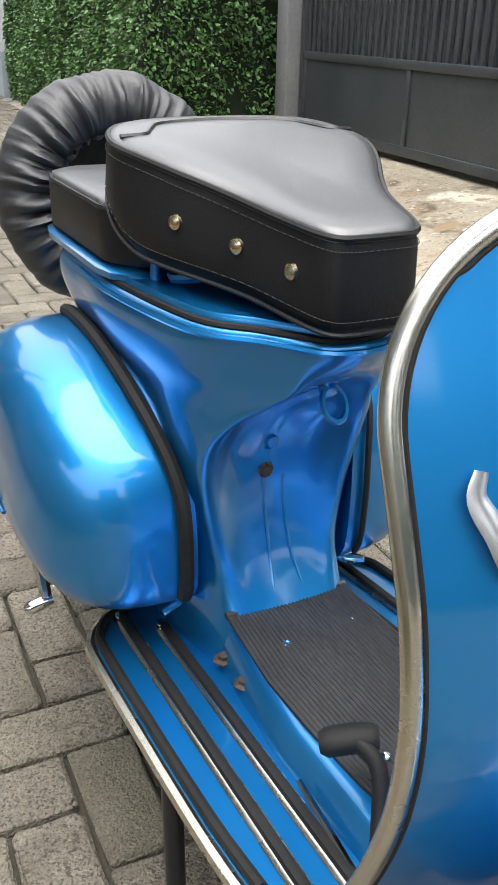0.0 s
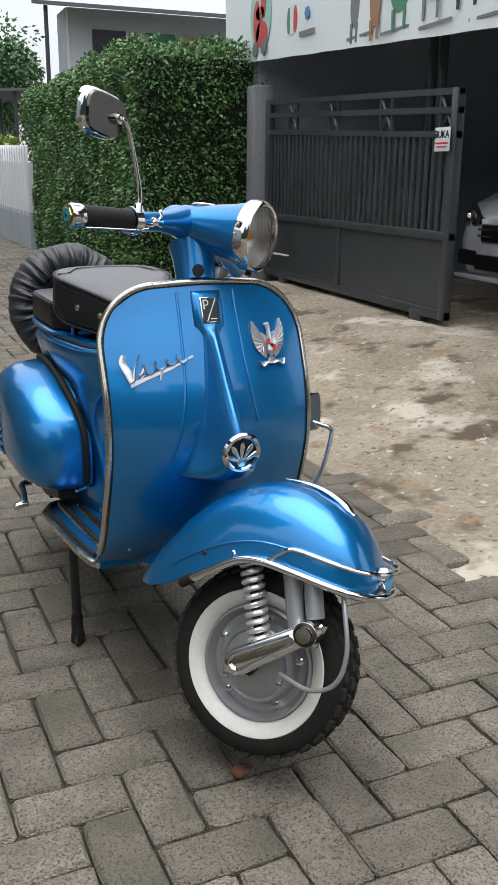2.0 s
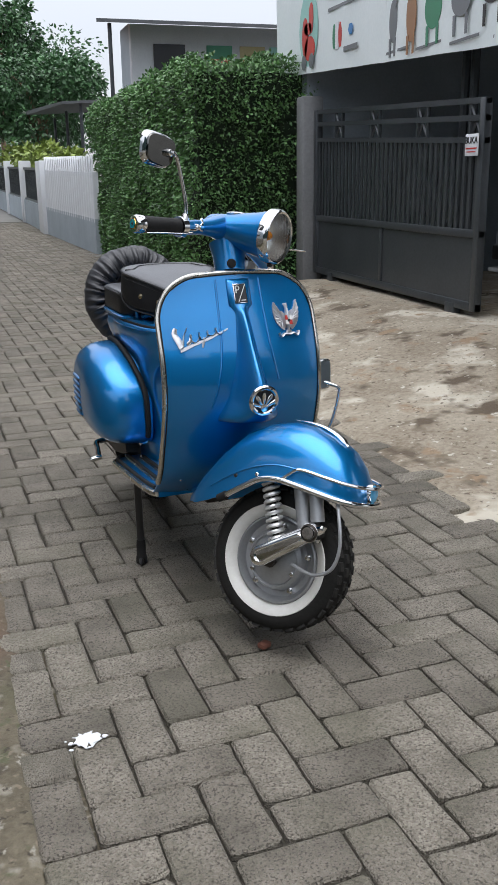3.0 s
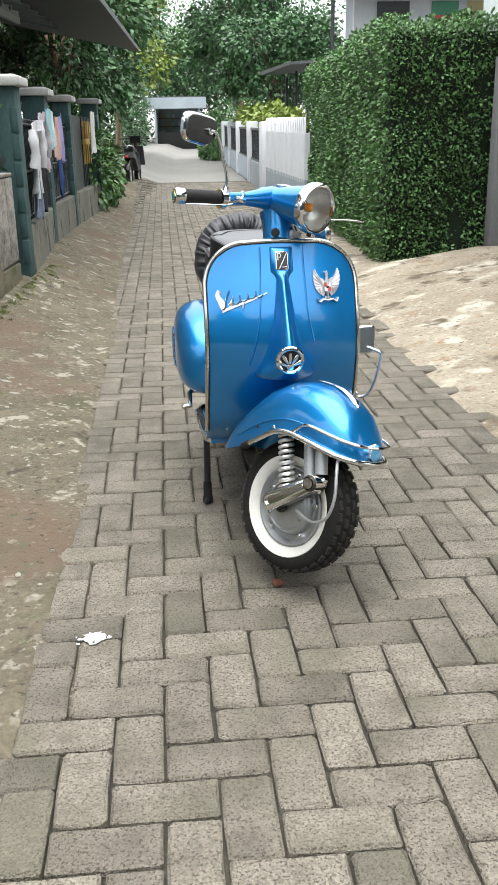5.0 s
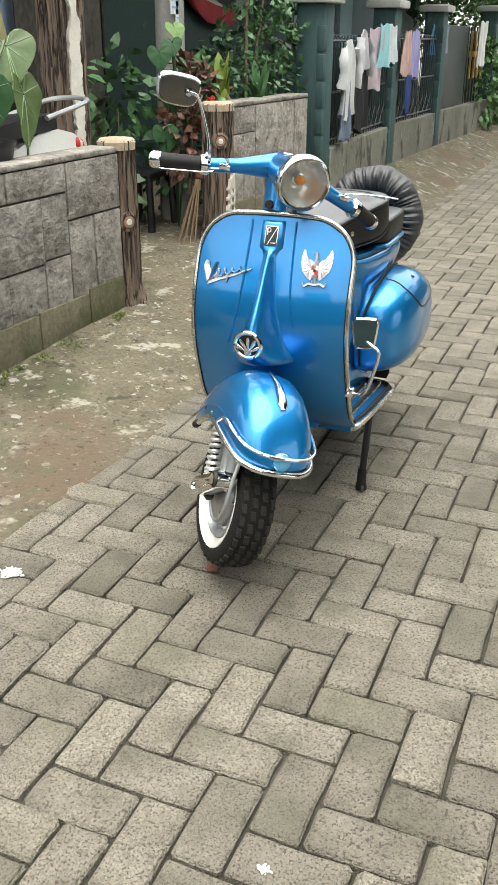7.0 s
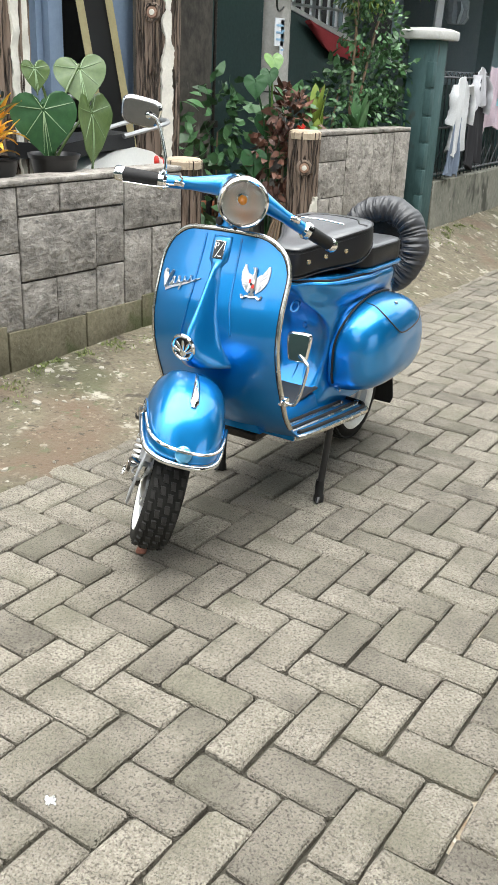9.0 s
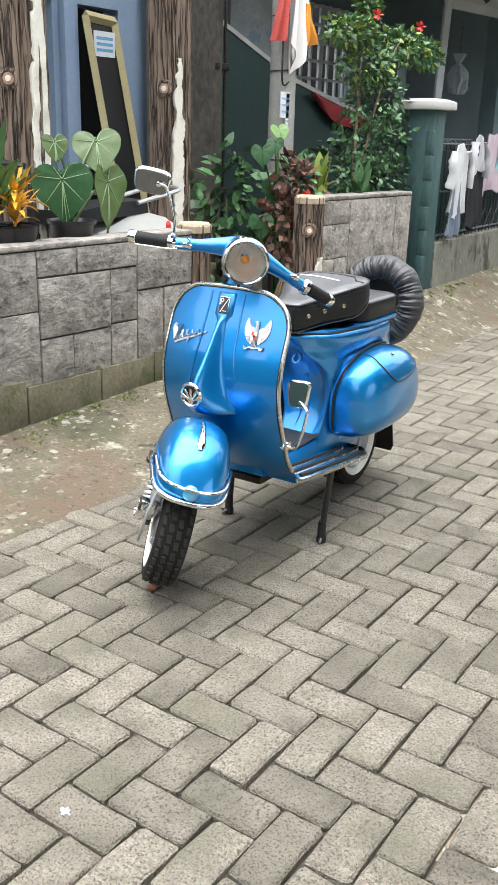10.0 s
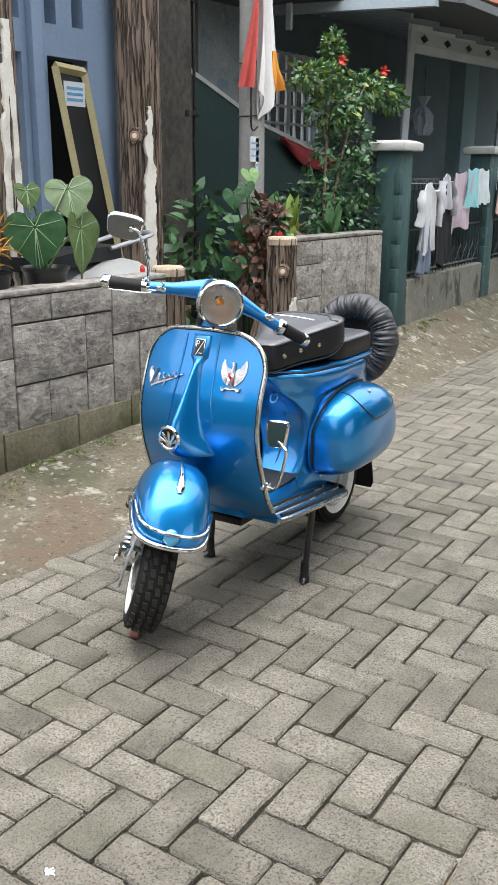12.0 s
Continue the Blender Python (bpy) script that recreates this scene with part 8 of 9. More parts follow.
def leaning_frame():
    ob = thing("leaning_frame", "cream wooden door frame leaning in the doorway", "frame")
    a, b = Vector((-2.96, 2.575, 1.985)), Vector((-2.78, 2.80, 0.2))
    c, d = Vector((-2.96, 2.825, 1.97)), Vector((-2.78, 3.06, 0.2))
    part("left_stile", tube([a, b], 0.032, 4), CREAM, ob)
    part("right_stile", tube([c, d], 0.032, 4), CREAM, ob)
    part("top_rail", tube([a, c], 0.032, 4), CREAM, ob)
    part("dark_pane", loft([[a + Vector((-0.01, 0, 0)), c + Vector((-0.01, 0, 0)), c + Vector((-0.02, 0, 0)), a + Vector((-0.02, 0, 0))], [b + Vector((-0.01, 0, 0)), d + Vector((-0.01, 0, 0)), d + Vector((-0.02, 0, 0)), b + Vector((-0.02, 0, 0))]]), BLACK, ob)
    p = a.lerp(c, 0.5).lerp(b.lerp(d, 0.5), 0.08)
    part("label_sheet", box((p.x - 0.002, p.y - 0.09, p.z - 0.08), (p.x + 0.004, p.y + 0.09, p.z + 0.07)), PALE_WALL, ob, "pale blue paper label")
    for k in range(3):
        part("print_bar", box((p.x + 0.004, p.y - 0.07, p.z - 0.05 + k * 0.035), (p.x + 0.006, p.y + 0.07, p.z - 0.032 + k * 0.035)), plain("label_print", (0.1, 0.3, 0.5)), ob)
    part("door_post", box((-3.0, 1.90, 0.1), (-2.95, 1.95, 2.08), 0.004), CREAM, thing("door_frame", "cream painted door post beside the dark doorway", "door frame"))


leaning_frame()


def motorbike(name, label, m, body):
    ob = thing(name, label, "motorbike", at=m)
    for y in (-0.6, 0.62):
        w = part("tyre", lathe([(0.20, -0.03), (0.24, -0.045), (0.275, -0.03), (0.285, 0), (0.275, 0.03), (0.24, 0.045), (0.20, 0.03)], (0, y, 0.285), (1, 0, 0), 36, closed=True), TYRE, ob)
        part("rim", lathe([(0.205, -0.02), (0.19, 0.0), (0.05, -0.02), (0.05, 0.02), (0.19, 0.01), (0.205, 0.02)], (0, y, 0.285), (1, 0, 0), 28), SILVER, w)
    part("body", loft([[(x, y, z) for x, z in ((-w, z0), (w, z0), (w * 0.9, z1), (-w * 0.9, z1))] for y, w, z0, z1 in ((-0.55, 0.06, 0.52, 0.74), (-0.3, 0.12, 0.38, 0.70), (0.0, 0.11, 0.34, 0.58), (0.25, 0.12, 0.46, 0.66), (0.45, 0.12, 0.59, 0.735), (0.60, 0.11, 0.63, 0.745), (0.74, 0.085, 0.625, 0.715), (0.86, 0.035, 0.625, 0.665))]), body, ob, angle=50)
    part("leg_guard", loft([[(-0.2, -0.48, 0.45), (0.2, -0.48, 0.45), (0.2, -0.45, 0.45), (-0.2, -0.45, 0.45)], [(-0.16, -0.55, 0.85), (0.16, -0.55, 0.85), (0.16, -0.52, 0.85), (-0.16, -0.52, 0.85)]]), body, ob)
    part("seat", loft([[(-w, y, z), (w, y, z), (w * 0.9, y, z + 0.07), (-w * 0.9, y, z + 0.07)] for y, w, z in ((-0.12, 0.08, 0.72), (0.1, 0.12, 0.70), (0.35, 0.13, 0.735), (0.60, 0.095, 0.742))]), VINYL, ob, "black vinyl seat", angle=60)
    part("fork", tube([(0, -0.6, 0.285), (0, -0.48, 0.95)], 0.035, 10), DARK_METAL, ob)
    part("handlebar", tube(bez([(-0.34, -0.36, 1.0), (-0.15, -0.45, 1.02), (0.15, -0.45, 1.02), (0.34, -0.36, 1.0)], 5), 0.014, 8), BLACK, ob)
    part("head_cowl", loft([[(-0.1, -0.62, 0.86), (0.1, -0.62, 0.86), (0.1, -0.62, 0.98), (-0.1, -0.62, 0.98)], [(-0.12, -0.46, 0.92), (0.12, -0.46, 0.92), (0.12, -0.44, 1.06), (-0.12, -0.44, 1.06)]]), body, ob, angle=30)
    part("tail_light", lathe([(0.035, -0.02), (0.032, 0.012), (0.02, 0.024), (0, 0.027)], (0, 0.862, 0.645), (0, 1, 0.1), 16), RED, ob, "red tail light")
    part("tail_lens", lathe([(0.030, -0.012), (0.028, 0.006), (0.014, 0.012), (0, 0.013)], (0.066, 0.775, 0.665), (1, 0.35, 0.15), 18), RED, ob, "red side lens")
    part("rear_guard", tube(bez([(0, 0.35, 0.55), (0, 0.62, 0.60), (0, 0.88, 0.50), (0, 0.96, 0.38)], 5), 0.055, 10, flat=0.3), BLACK, ob)
    part("grab_rail", tube(bez([(-0.12, 0.5, 0.80), (-0.11, 0.82, 0.86), (0.11, 0.82, 0.86), (0.12, 0.5, 0.80)], 5), 0.012, 8), SILVER, ob)
    return ob


motorbike("parked_motorbike", "white motorbike with a red tail light behind the wall", Matrix.Translation((-1.93, 1.33, 0.15)) @ Matrix.Rotation(radians(-3), 4, "Z"), WHITE)
motorbike("parked_motorbike", "dark motorbike parked down the alley", Matrix.Translation((-1.80, 18.5, 0.17)) @ Matrix.Rotation(radians(176), 4, "Z"), BLACK)


def small_yard_things():
    stool = thing("plastic_stool", "dark plastic stool beside the entry post", "stool")
    part("seat", box((-2.32, 3.12, 0.50), (-2.04, 3.42, 0.54), 0.02), BLACK, stool)
    for x in (-2.30, -2.06):
        for y in (3.14, 3.40):
            part("leg", tube([(x, y, 0.51), (x + (0.02 if x > -2.2 else -0.02), y + (0.02 if y > 3.2 else -0.02), 0.05)], [0.02, 0.026], 6), BLACK, stool)
    broom = thing("broom", "stick broom leaning on the entry post", "broom")
    for k in range(26):
        a = k * 0.7
        part("twig", tube([(-1.70 + 0.012 * math.cos(a), 3.10 + 0.012 * math.sin(a), 0.52), (-1.74 + 0.06 * math.cos(a), 3.00 + 0.06 * math.sin(a), 0.13)], 0.0035, 4), WOOD, broom)
    part("binding", tube([(-1.70, 3.10, 0.47), (-1.698, 3.105, 0.53)], 0.022, 10), WOOD, broom)
    pot = thing("flower_pot", "terracotta flower pot behind the end post", "pot")
    part("bowl", lathe([(0, 0.0), (0.09, 0.0), (0.13, 0.2), (0.145, 0.2), (0.145, 0.235), (0.12, 0.235), (0.11, 0.2), (0, 0.19)], (-2.42, 3.30, 0.19), (0, 0, 1), 26), TERRACOTTA, pot)
    chair = thing("metal_chair", "grey tube metal chair on the porch", "chair")
    part("arm_rail", tube([(-2.5, 2.05, 1.10), (-2.5, 2.32, 1.10)], 0.014, 8), SILVER, chair)
    part("seat_rail", tube([(-2.5, 2.05, 0.95), (-2.5, 2.32, 0.95)], 0.014, 8), SILVER, chair)
    for y in (2.08, 2.30):
        part("leg", tube([(-2.5, y, 0.05), (-2.5, y, 1.12)], 0.013, 8), SILVER, chair)


small_yard_things()


# porch of the grey house
def porch():
    tagged(part("porch_beam", loft([[(x, 4.90, z), (x, 4.97, z), (x, 4.97, z + 0.07), (x, 4.90, z + 0.07)] for x, z in ((-3.3, 2.615), (-1.46, 2.525))]), GREY_WALL), "pale grey painted gutter beam along the porch eaves", "beam", kind="structure")
    tagged(part("rain_spout", box((-2.74, 4.86, 2.46), (-2.69, 4.895, 2.66), 0.006), WHITE_PAINT), "short white rain spout", "spout", kind="structure")
    for x, y, t in ((-2.62, 6.79, 2.76), (-2.62, 9.3, 3.0)):
        tagged(part("porch_column", tube([(x, y, 1.2), (x, y + 0.1, t)], 0.045, 4), WHITE_PAINT), "slim white porch post", "post", kind="structure")
    tagged(part("porch_column_green", box((-3.62, 10.05, 0.0), (-3.40, 10.5, 2.95), 0.01), PALE_TEAL), "pale teal painted porch column", "post", kind="structure")
    v = thing("valance", "grey porch valance with diamond openings", "valance")
    y0, y1 = 6.84, 11.0
    part("upper_board", loft([[(-2.64, y, z + 0.20), (-2.60, y, z + 0.20), (-2.60, y, z + 0.30), (-2.64, y, z + 0.30)] for y, z in ((y0, 2.50), (y1, 2.62))]), WHITE_PAINT, v)
    part("lower_board", loft([[(-2.64, y, z), (-2.60, y, z), (-2.60, y, z + 0.08), (-2.64, y, z + 0.08)] for y, z in ((y0, 2.50), (y1, 2.62))]), WHITE_PAINT, v)
    part("field", loft([[(-2.63, y, z + 0.08), (-2.61, y, z + 0.08), (-2.61, y, z + 0.20), (-2.63, y, z + 0.20)] for y, z in ((y0, 2.50), (y1, 2.62))]), PALE_WALL, v)
    for k in range(7):
        y = y0 + 0.3 + k * 0.55
        z = 2.50 + 0.12 * (y - y0) / (y1 - y0) + 0.14
        part("diamond", prism([(-0.09, 0), (0, -0.038), (0.09, 0), (0, 0.038)], -0.01, (-2.607, y, z), (0, 1, 0), (0, 0, 1)), BLACK, v)
    win = thing("window_grille", "white painted window grille", "window")
    for k in range(9):
        part("bar", box((-4.58, 6.9 + k * 0.178, 1.35), (-4.55, 6.93 + k * 0.178 + (0.05 if k % 4 == 0 else 0), 2.72)), WHITE_PAINT, win)
    for k in range(8):
        part("cross_bar", box((-4.57, 6.9, 1.35 + k * 0.19), (-4.54, 8.38, 1.38 + k * 0.19 + (0.07 if k in (0, 5) else 0))), WHITE_PAINT, win)
    for k in range(2, 16):
        tagged(part("rafter", loft([[(-5.0, 4.0 + k * 0.55, 3.27), (-5.0, 4.05 + k * 0.55, 3.27), (-5.0, 4.05 + k * 0.55, 3.33), (-5.0, 4.0 + k * 0.55, 3.33)], [(-2.3, 4.0 + k * 0.55, 2.68), (-2.3, 4.05 + k * 0.55, 2.68), (-2.3, 4.05 + k * 0.55, 2.73), (-2.3, 4.0 + k * 0.55, 2.73)]]), GREY_WALL), "grey rafter under the porch roof", "rafter", "porch rafters", "structure")
    cop = tagged(part("wall_coping", loft([[(-2.99, y, z), (-2.86, y, z), (-2.86, y, z + 0.035), (-2.99, y, z + 0.035)] for y, z in ((3.52, 2.152), (3.9, 2.02), (4.75, 1.72), (7.2, 1.20))]), CAP), "pale sloping wall coping", "coping", kind="structure")
    drape = [[(-2.845, y, z), (-2.80, y, z + 0.012), (-2.785 + 0.012 * math.sin(y * 31), y, z - d * 0.5), (-2.80 + 0.015 * math.sin(y * 23), y + 0.01, z - d), (-2.83, y, z - d * 0.9)] for y, z, d in ((4.95, 1.645, 0.02), (5.08, 1.61, 0.07), (5.2, 1.58, 0.12), (5.34, 1.555, 0.15), (5.48, 1.53, 0.13), (5.62, 1.515, 0.14), (5.76, 1.50, 0.10), (5.9, 1.49, 0.03))]
    tagged(part("red_cloth", loft(drape), mat("dull_red_cloth", (0.22, 0.02, 0.025), (0.34, 0.035, 0.04), 0.85, 0, 6, 120, 0.2)), "red cloth draped over the sloping yard wall", "cloth")
    bag = thing("plastic_bag", "knotted white plastic bag hanging in the porch", "bag")
    rings = []
    for r, h in ((0.01, -0.17), (0.08, -0.165), (0.115, -0.11), (0.12, -0.04), (0.095, 0.03), (0.06, 0.09), (0.02, 0.13), (0.05, 0.18), (0.06, 0.22)):
        rings.append([(-2.75 + math.cos(a) * r * (1 + 0.5 * noise.noise((math.cos(a) * 2, math.sin(a) * 2, h * 9))), 7.5 + math.sin(a) * r * (1 + 0.5 * noise.noise((math.cos(a) * 2.6, math.sin(a) * 2.6, h * 8 + 4))) + 0.04 * noise.noise((h * 7, 1, 2)), 1.93 + h) for a in [2 * math.pi * k / 20 for k in range(20)]])
    part("pouch", loft(rings), GREY_WALL, bag, angle=25)
    part("string", tube([(-2.75, 7.5, 2.08), (-2.75, 7.5, 2.45)], 0.003, 4), BLACK, bag)


porch()


# ---- trees and houses down the alley ----
def tree(name, label, at, height, spread, count, size, material, seed):
    rng = random.Random(seed)
    ob = thing(name, label, "tree", "alley trees")
    o = Vector(at)
    top = o + Vector((rng.uniform(-0.3, 0.3), rng.uniform(-0.3, 0.3), height * 0.62))
    part("trunk", tube(bez([o, o + Vector((0.06, 0.05, height * 0.3)), top], 5), [0.03 * height * 0.6 * (1 - 0.07 * k) for k in range(11)], 10), WOOD, ob)
    clumps = []
    for k in range(13):
        a = 2 * math.pi * k / 13 + rng.uniform(-0.3, 0.3)
        e = top + Vector((math.cos(a) * spread * rng.uniform(0.45, 0.9), math.sin(a) * spread * rng.uniform(0.45, 0.9), height * rng.uniform(-0.15, 0.34)))
        part("limb", tube(bez([o.lerp(top, rng.uniform(0.55, 1.0)), o.lerp(top, 0.9).lerp(e, 0.5) + Vector((0, 0, 0.2)), e], 4), [0.05, 0.045, 0.04, 0.035, 0.03, 0.025, 0.02, 0.015, 0.01], 7), WOOD, ob)
        clumps.append((e, spread * rng.uniform(0.38, 0.58)))
    spots = []
    for c, r in clumps:
        for _ in range(count // 4):
            d = Vector((rng.gauss(0, 1), rng.gauss(0, 1), rng.gauss(0, 0.75))).normalized()
            f = rng.uniform(0.3, 1) ** 0.5 * (1 + 0.4 * noise.noise(d * 2 + c))
            spots.append((c + d * r * f, d + Vector((0, 0, -0.4))))
    leaves("crown", spots, size * 0.72, material, ob, seed)["kind"] = "stuff"
    return ob


tree("tree", "leafy green tree beyond the white fence", (2.0, 26.0, 0.2), 4.4, 1.4, 3600, 0.2, LEAF_DARK, 41)
tree("tree", "leafy green tree beyond the white fence", (1.0, 31.0, 0.3), 6.4, 1.6, 3600, 0.22, LEAF_DARK, 42)
tree("tree", "pale green tree over the alley", (-3.1, 29.0, 0.3), 6.0, 1.9, 4200, 0.2, LEAF_LIME, 43)
tree("tree", "dark leafy tree beside the alley", (-3.2, 18.0, 0.1), 4.4, 1.7, 3600, 0.2, LEAF_DARK, 44)
tree("tree", "leafy tree beside the alley", (-3.6, 24.0, 0.2), 5.4, 2.0, 4200, 0.2, LEAF_DARK, 45)
tree("tree", "leafy tree behind the far kiosk", (0.3, 52.0, 0.6), 6.6, 3.4, 3600, 0.3, LEAF_DARK, 46)
tree("tree", "leafy tree behind the far kiosk", (-6.0, 50.0, 0.6), 8.0, 3.8, 3600, 0.3, LEAF_DARK, 47)
tree("tree", "leafy green tree beyond the white fence", (7.5, 31.0, 0.3), 4.2, 2.0, 3600, 0.28, LEAF_DARK, 48)
tree("tree", "leafy tree behind the far kiosk", (-2.4, 54.0, 0.6), 7.2, 3.6, 3600, 0.3, LEAF, 61)
tree("tree", "leafy tree behind the far kiosk", (3.2, 47.0, 0.6), 6.2, 3.0, 3600, 0.28, LEAF_DARK, 62)
bush("planter_shrub", "shrub with lime leaves above the white fence", [((1.35, 14.8, 1.42), (0.22, 0.8, 0.14)), ((1.3, 18.2, 1.55), (0.3, 1.4, 0.3)), ((1.15, 21.5, 1.62), (0.35, 1.4, 0.3)), ((1.05, 25.5, 1.7), (0.35, 1.6, 0.35))], 2600, 0.13, LEAF_LIME, 51)
bush("alley_shrub", "dark shrub at the bend of the alley", [((0.15, 31.6, 1.25), (0.45, 0.8, 0.85)), ((0.35, 34.5, 1.35), (0.7, 1.2, 0.9)), ((-0.05, 32.5, 0.75), (0.4, 0.7, 0.4)), ((1.2, 33.0, 1.6), (0.8, 1.0, 1.1))], 3600, 0.15, LEAF, 52)

bush("far_shrub", "dense dark shrub beside the far kiosk", [((-4.4, 40.0, 1.5), (0.9, 0.8, 1.2)), ((-3.35, 42.0, 1.7), (0.45, 0.6, 1.3)), ((-3.6, 45.0, 2.6), (0.7, 0.6, 1.6)), ((-3.6, 26.0, 1.0), (0.7, 1.6, 0.9)), ((-3.1, 32.0, 1.3), (0.35, 1.2, 1.1)), ((-5.9, 40.0, 2.0), (1.3, 0.8, 1.6)), ((1.6, 44.0, 2.0), (1.6, 1.0, 1.5)), ((-2.9, 49.0, 2.3), (2.2, 0.8, 1.7)), ((0.6, 49.5, 2.3), (2.0, 0.8, 1.7))], 9000, 0.17, LEAF_DARK, 57)


def kiosk():
    ob = thing("kiosk", "small dark roadside kiosk at the end of the alley", "kiosk")
    x0, x1, y, z = -2.75, -0.45, 46.0, 0.67
    part("back_wall", box((x0, y + 2.4, z), (x1, y + 2.5, z + 2.1)), GREY_WALL, ob)
    for x in (x0, x1 - 0.1):
        part("side_wall", box((x, y, z), (x + 0.1, y + 2.4, z + 2.1)), GREY_WALL, ob)
    part("counter", box((x0 + 0.1, y + 0.1, z), (x1 - 0.1, y + 0.5, z + 0.85), 0.02), DARK, ob)
    part("roof", loft([[(x0 - 0.3, y - 0.6, z + 2.42), (x1 + 0.3, y - 0.6, z + 2.42), (x1 + 0.3, y - 0.6, z + 2.48), (x0 - 0.3, y - 0.6, z + 2.48)], [(x0 - 0.3, y + 2.6, z + 2.5), (x1 + 0.3, y + 2.6, z + 2.5), (x1 + 0.3, y + 2.6, z + 2.58), (x0 - 0.3, y + 2.6, z + 2.58)]]), ROOF, ob)
    part("fascia", box((x0 - 0.32, y - 0.64, z + 1.92), (x1 + 0.32, y - 0.6, z + 2.44)), GREY_WALL, ob, "weathered grey fascia board")
    for x in (x0 + 0.03, x1 - 0.1):
        part("front_post", box((x, y - 0.55, z), (x + 0.08, y - 0.47, z + 2.0)), GREY_WALL, ob)
    for k in range(3):
        part("shelf", box((x0 + 0.12, y + 2.0, z + 0.7 + k * 0.4), (x1 - 0.12, y + 2.38, z + 0.74 + k * 0.4)), WOOD, ob)
        for j in range(7):
            part("packet", box((x0 + 0.25 + j * 0.28, y + 2.0, z + 0.74 + k * 0.4), (x0 + 0.40 + j * 0.28, y + 2.15, z + 0.95 + k * 0.4)), (PALE_WALL, GREY_WALL, CREAM, PRINT_TEAL)[(j + k) % 4], ob)


kiosk()


def hedge_house():
    ob = thing("house", "grey plastered house with eaves behind the hedge", "house")
    part("front_wall", box((2.15, 13.0, 0.1), (8.0, 13.15, 3.38)), PALE_WALL, ob)
    part("side_wall", box((2.15, 13.15, 0.1), (2.3, 13.9, 3.4)), GREY_WALL, ob)
    part("roof", loft([[(1.53, 12.3, 3.28), (8.2, 12.3, 3.28), (8.2, 12.3, 3.33), (1.53, 12.3, 3.33)], [(1.95, 14.0, 3.55), (8.2, 14.0, 3.55), (8.2, 14.0, 3.6), (1.95, 14.0, 3.6)]]), ROOF, ob)
    for y in (12.98,):
        w = part("window", box((2.5, y - 0.02, 2.45), (3.0, y + 0.02, 3.1)), BLACK, ob)
        part("window_frame", box((2.46, y - 0.03, 2.41), (3.04, y - 0.021, 2.47)), WHITE_PAINT, w)
    part("eave_post", tube([(1.75, 12.5, 0.0), (1.75, 12.5, 3.3)], 0.03, 8), GATE, ob)
    for k, (x, c) in enumerate(((3.35, PRINT_GREEN), (3.9, CREAM), (4.4, PRINT_TEAL))):
        p = part("wall_poster", box((x, 12.97, 2.3), (x + 0.42, 12.985, 3.1)), c, ob, "printed wall poster")
        part("poster_bar", box((x + 0.05, 12.96, 2.8), (x + 0.37, 12.968, 2.9)), (PRINT_RED, PRINT_BROWN, WHITE_PAINT)[k], p)
    canopy = thing("canopy", "dark sheet canopy on posts behind the white fence", "canopy")
    part("roof_sheet", loft([[(1.55, 17.5, 2.55), (5.5, 17.5, 2.75), (5.5, 17.5, 2.8), (1.55, 17.5, 2.6)], [(1.35, 24.0, 2.75), (5.5, 24.0, 2.95), (5.5, 24.0, 3.0), (1.35, 24.0, 2.85)]]), ROOF, canopy)
    for y in (17.7, 20.2, 22.8):
        part("post", tube([(1.95, y, 0.1), (1.95, y, 2.6)], 0.035, 8), GATE, canopy)
    part("back_screen", box((4.8, 17.5, 0.1), (4.9, 23.0, 2.7)), DARK, canopy)


hedge_house()


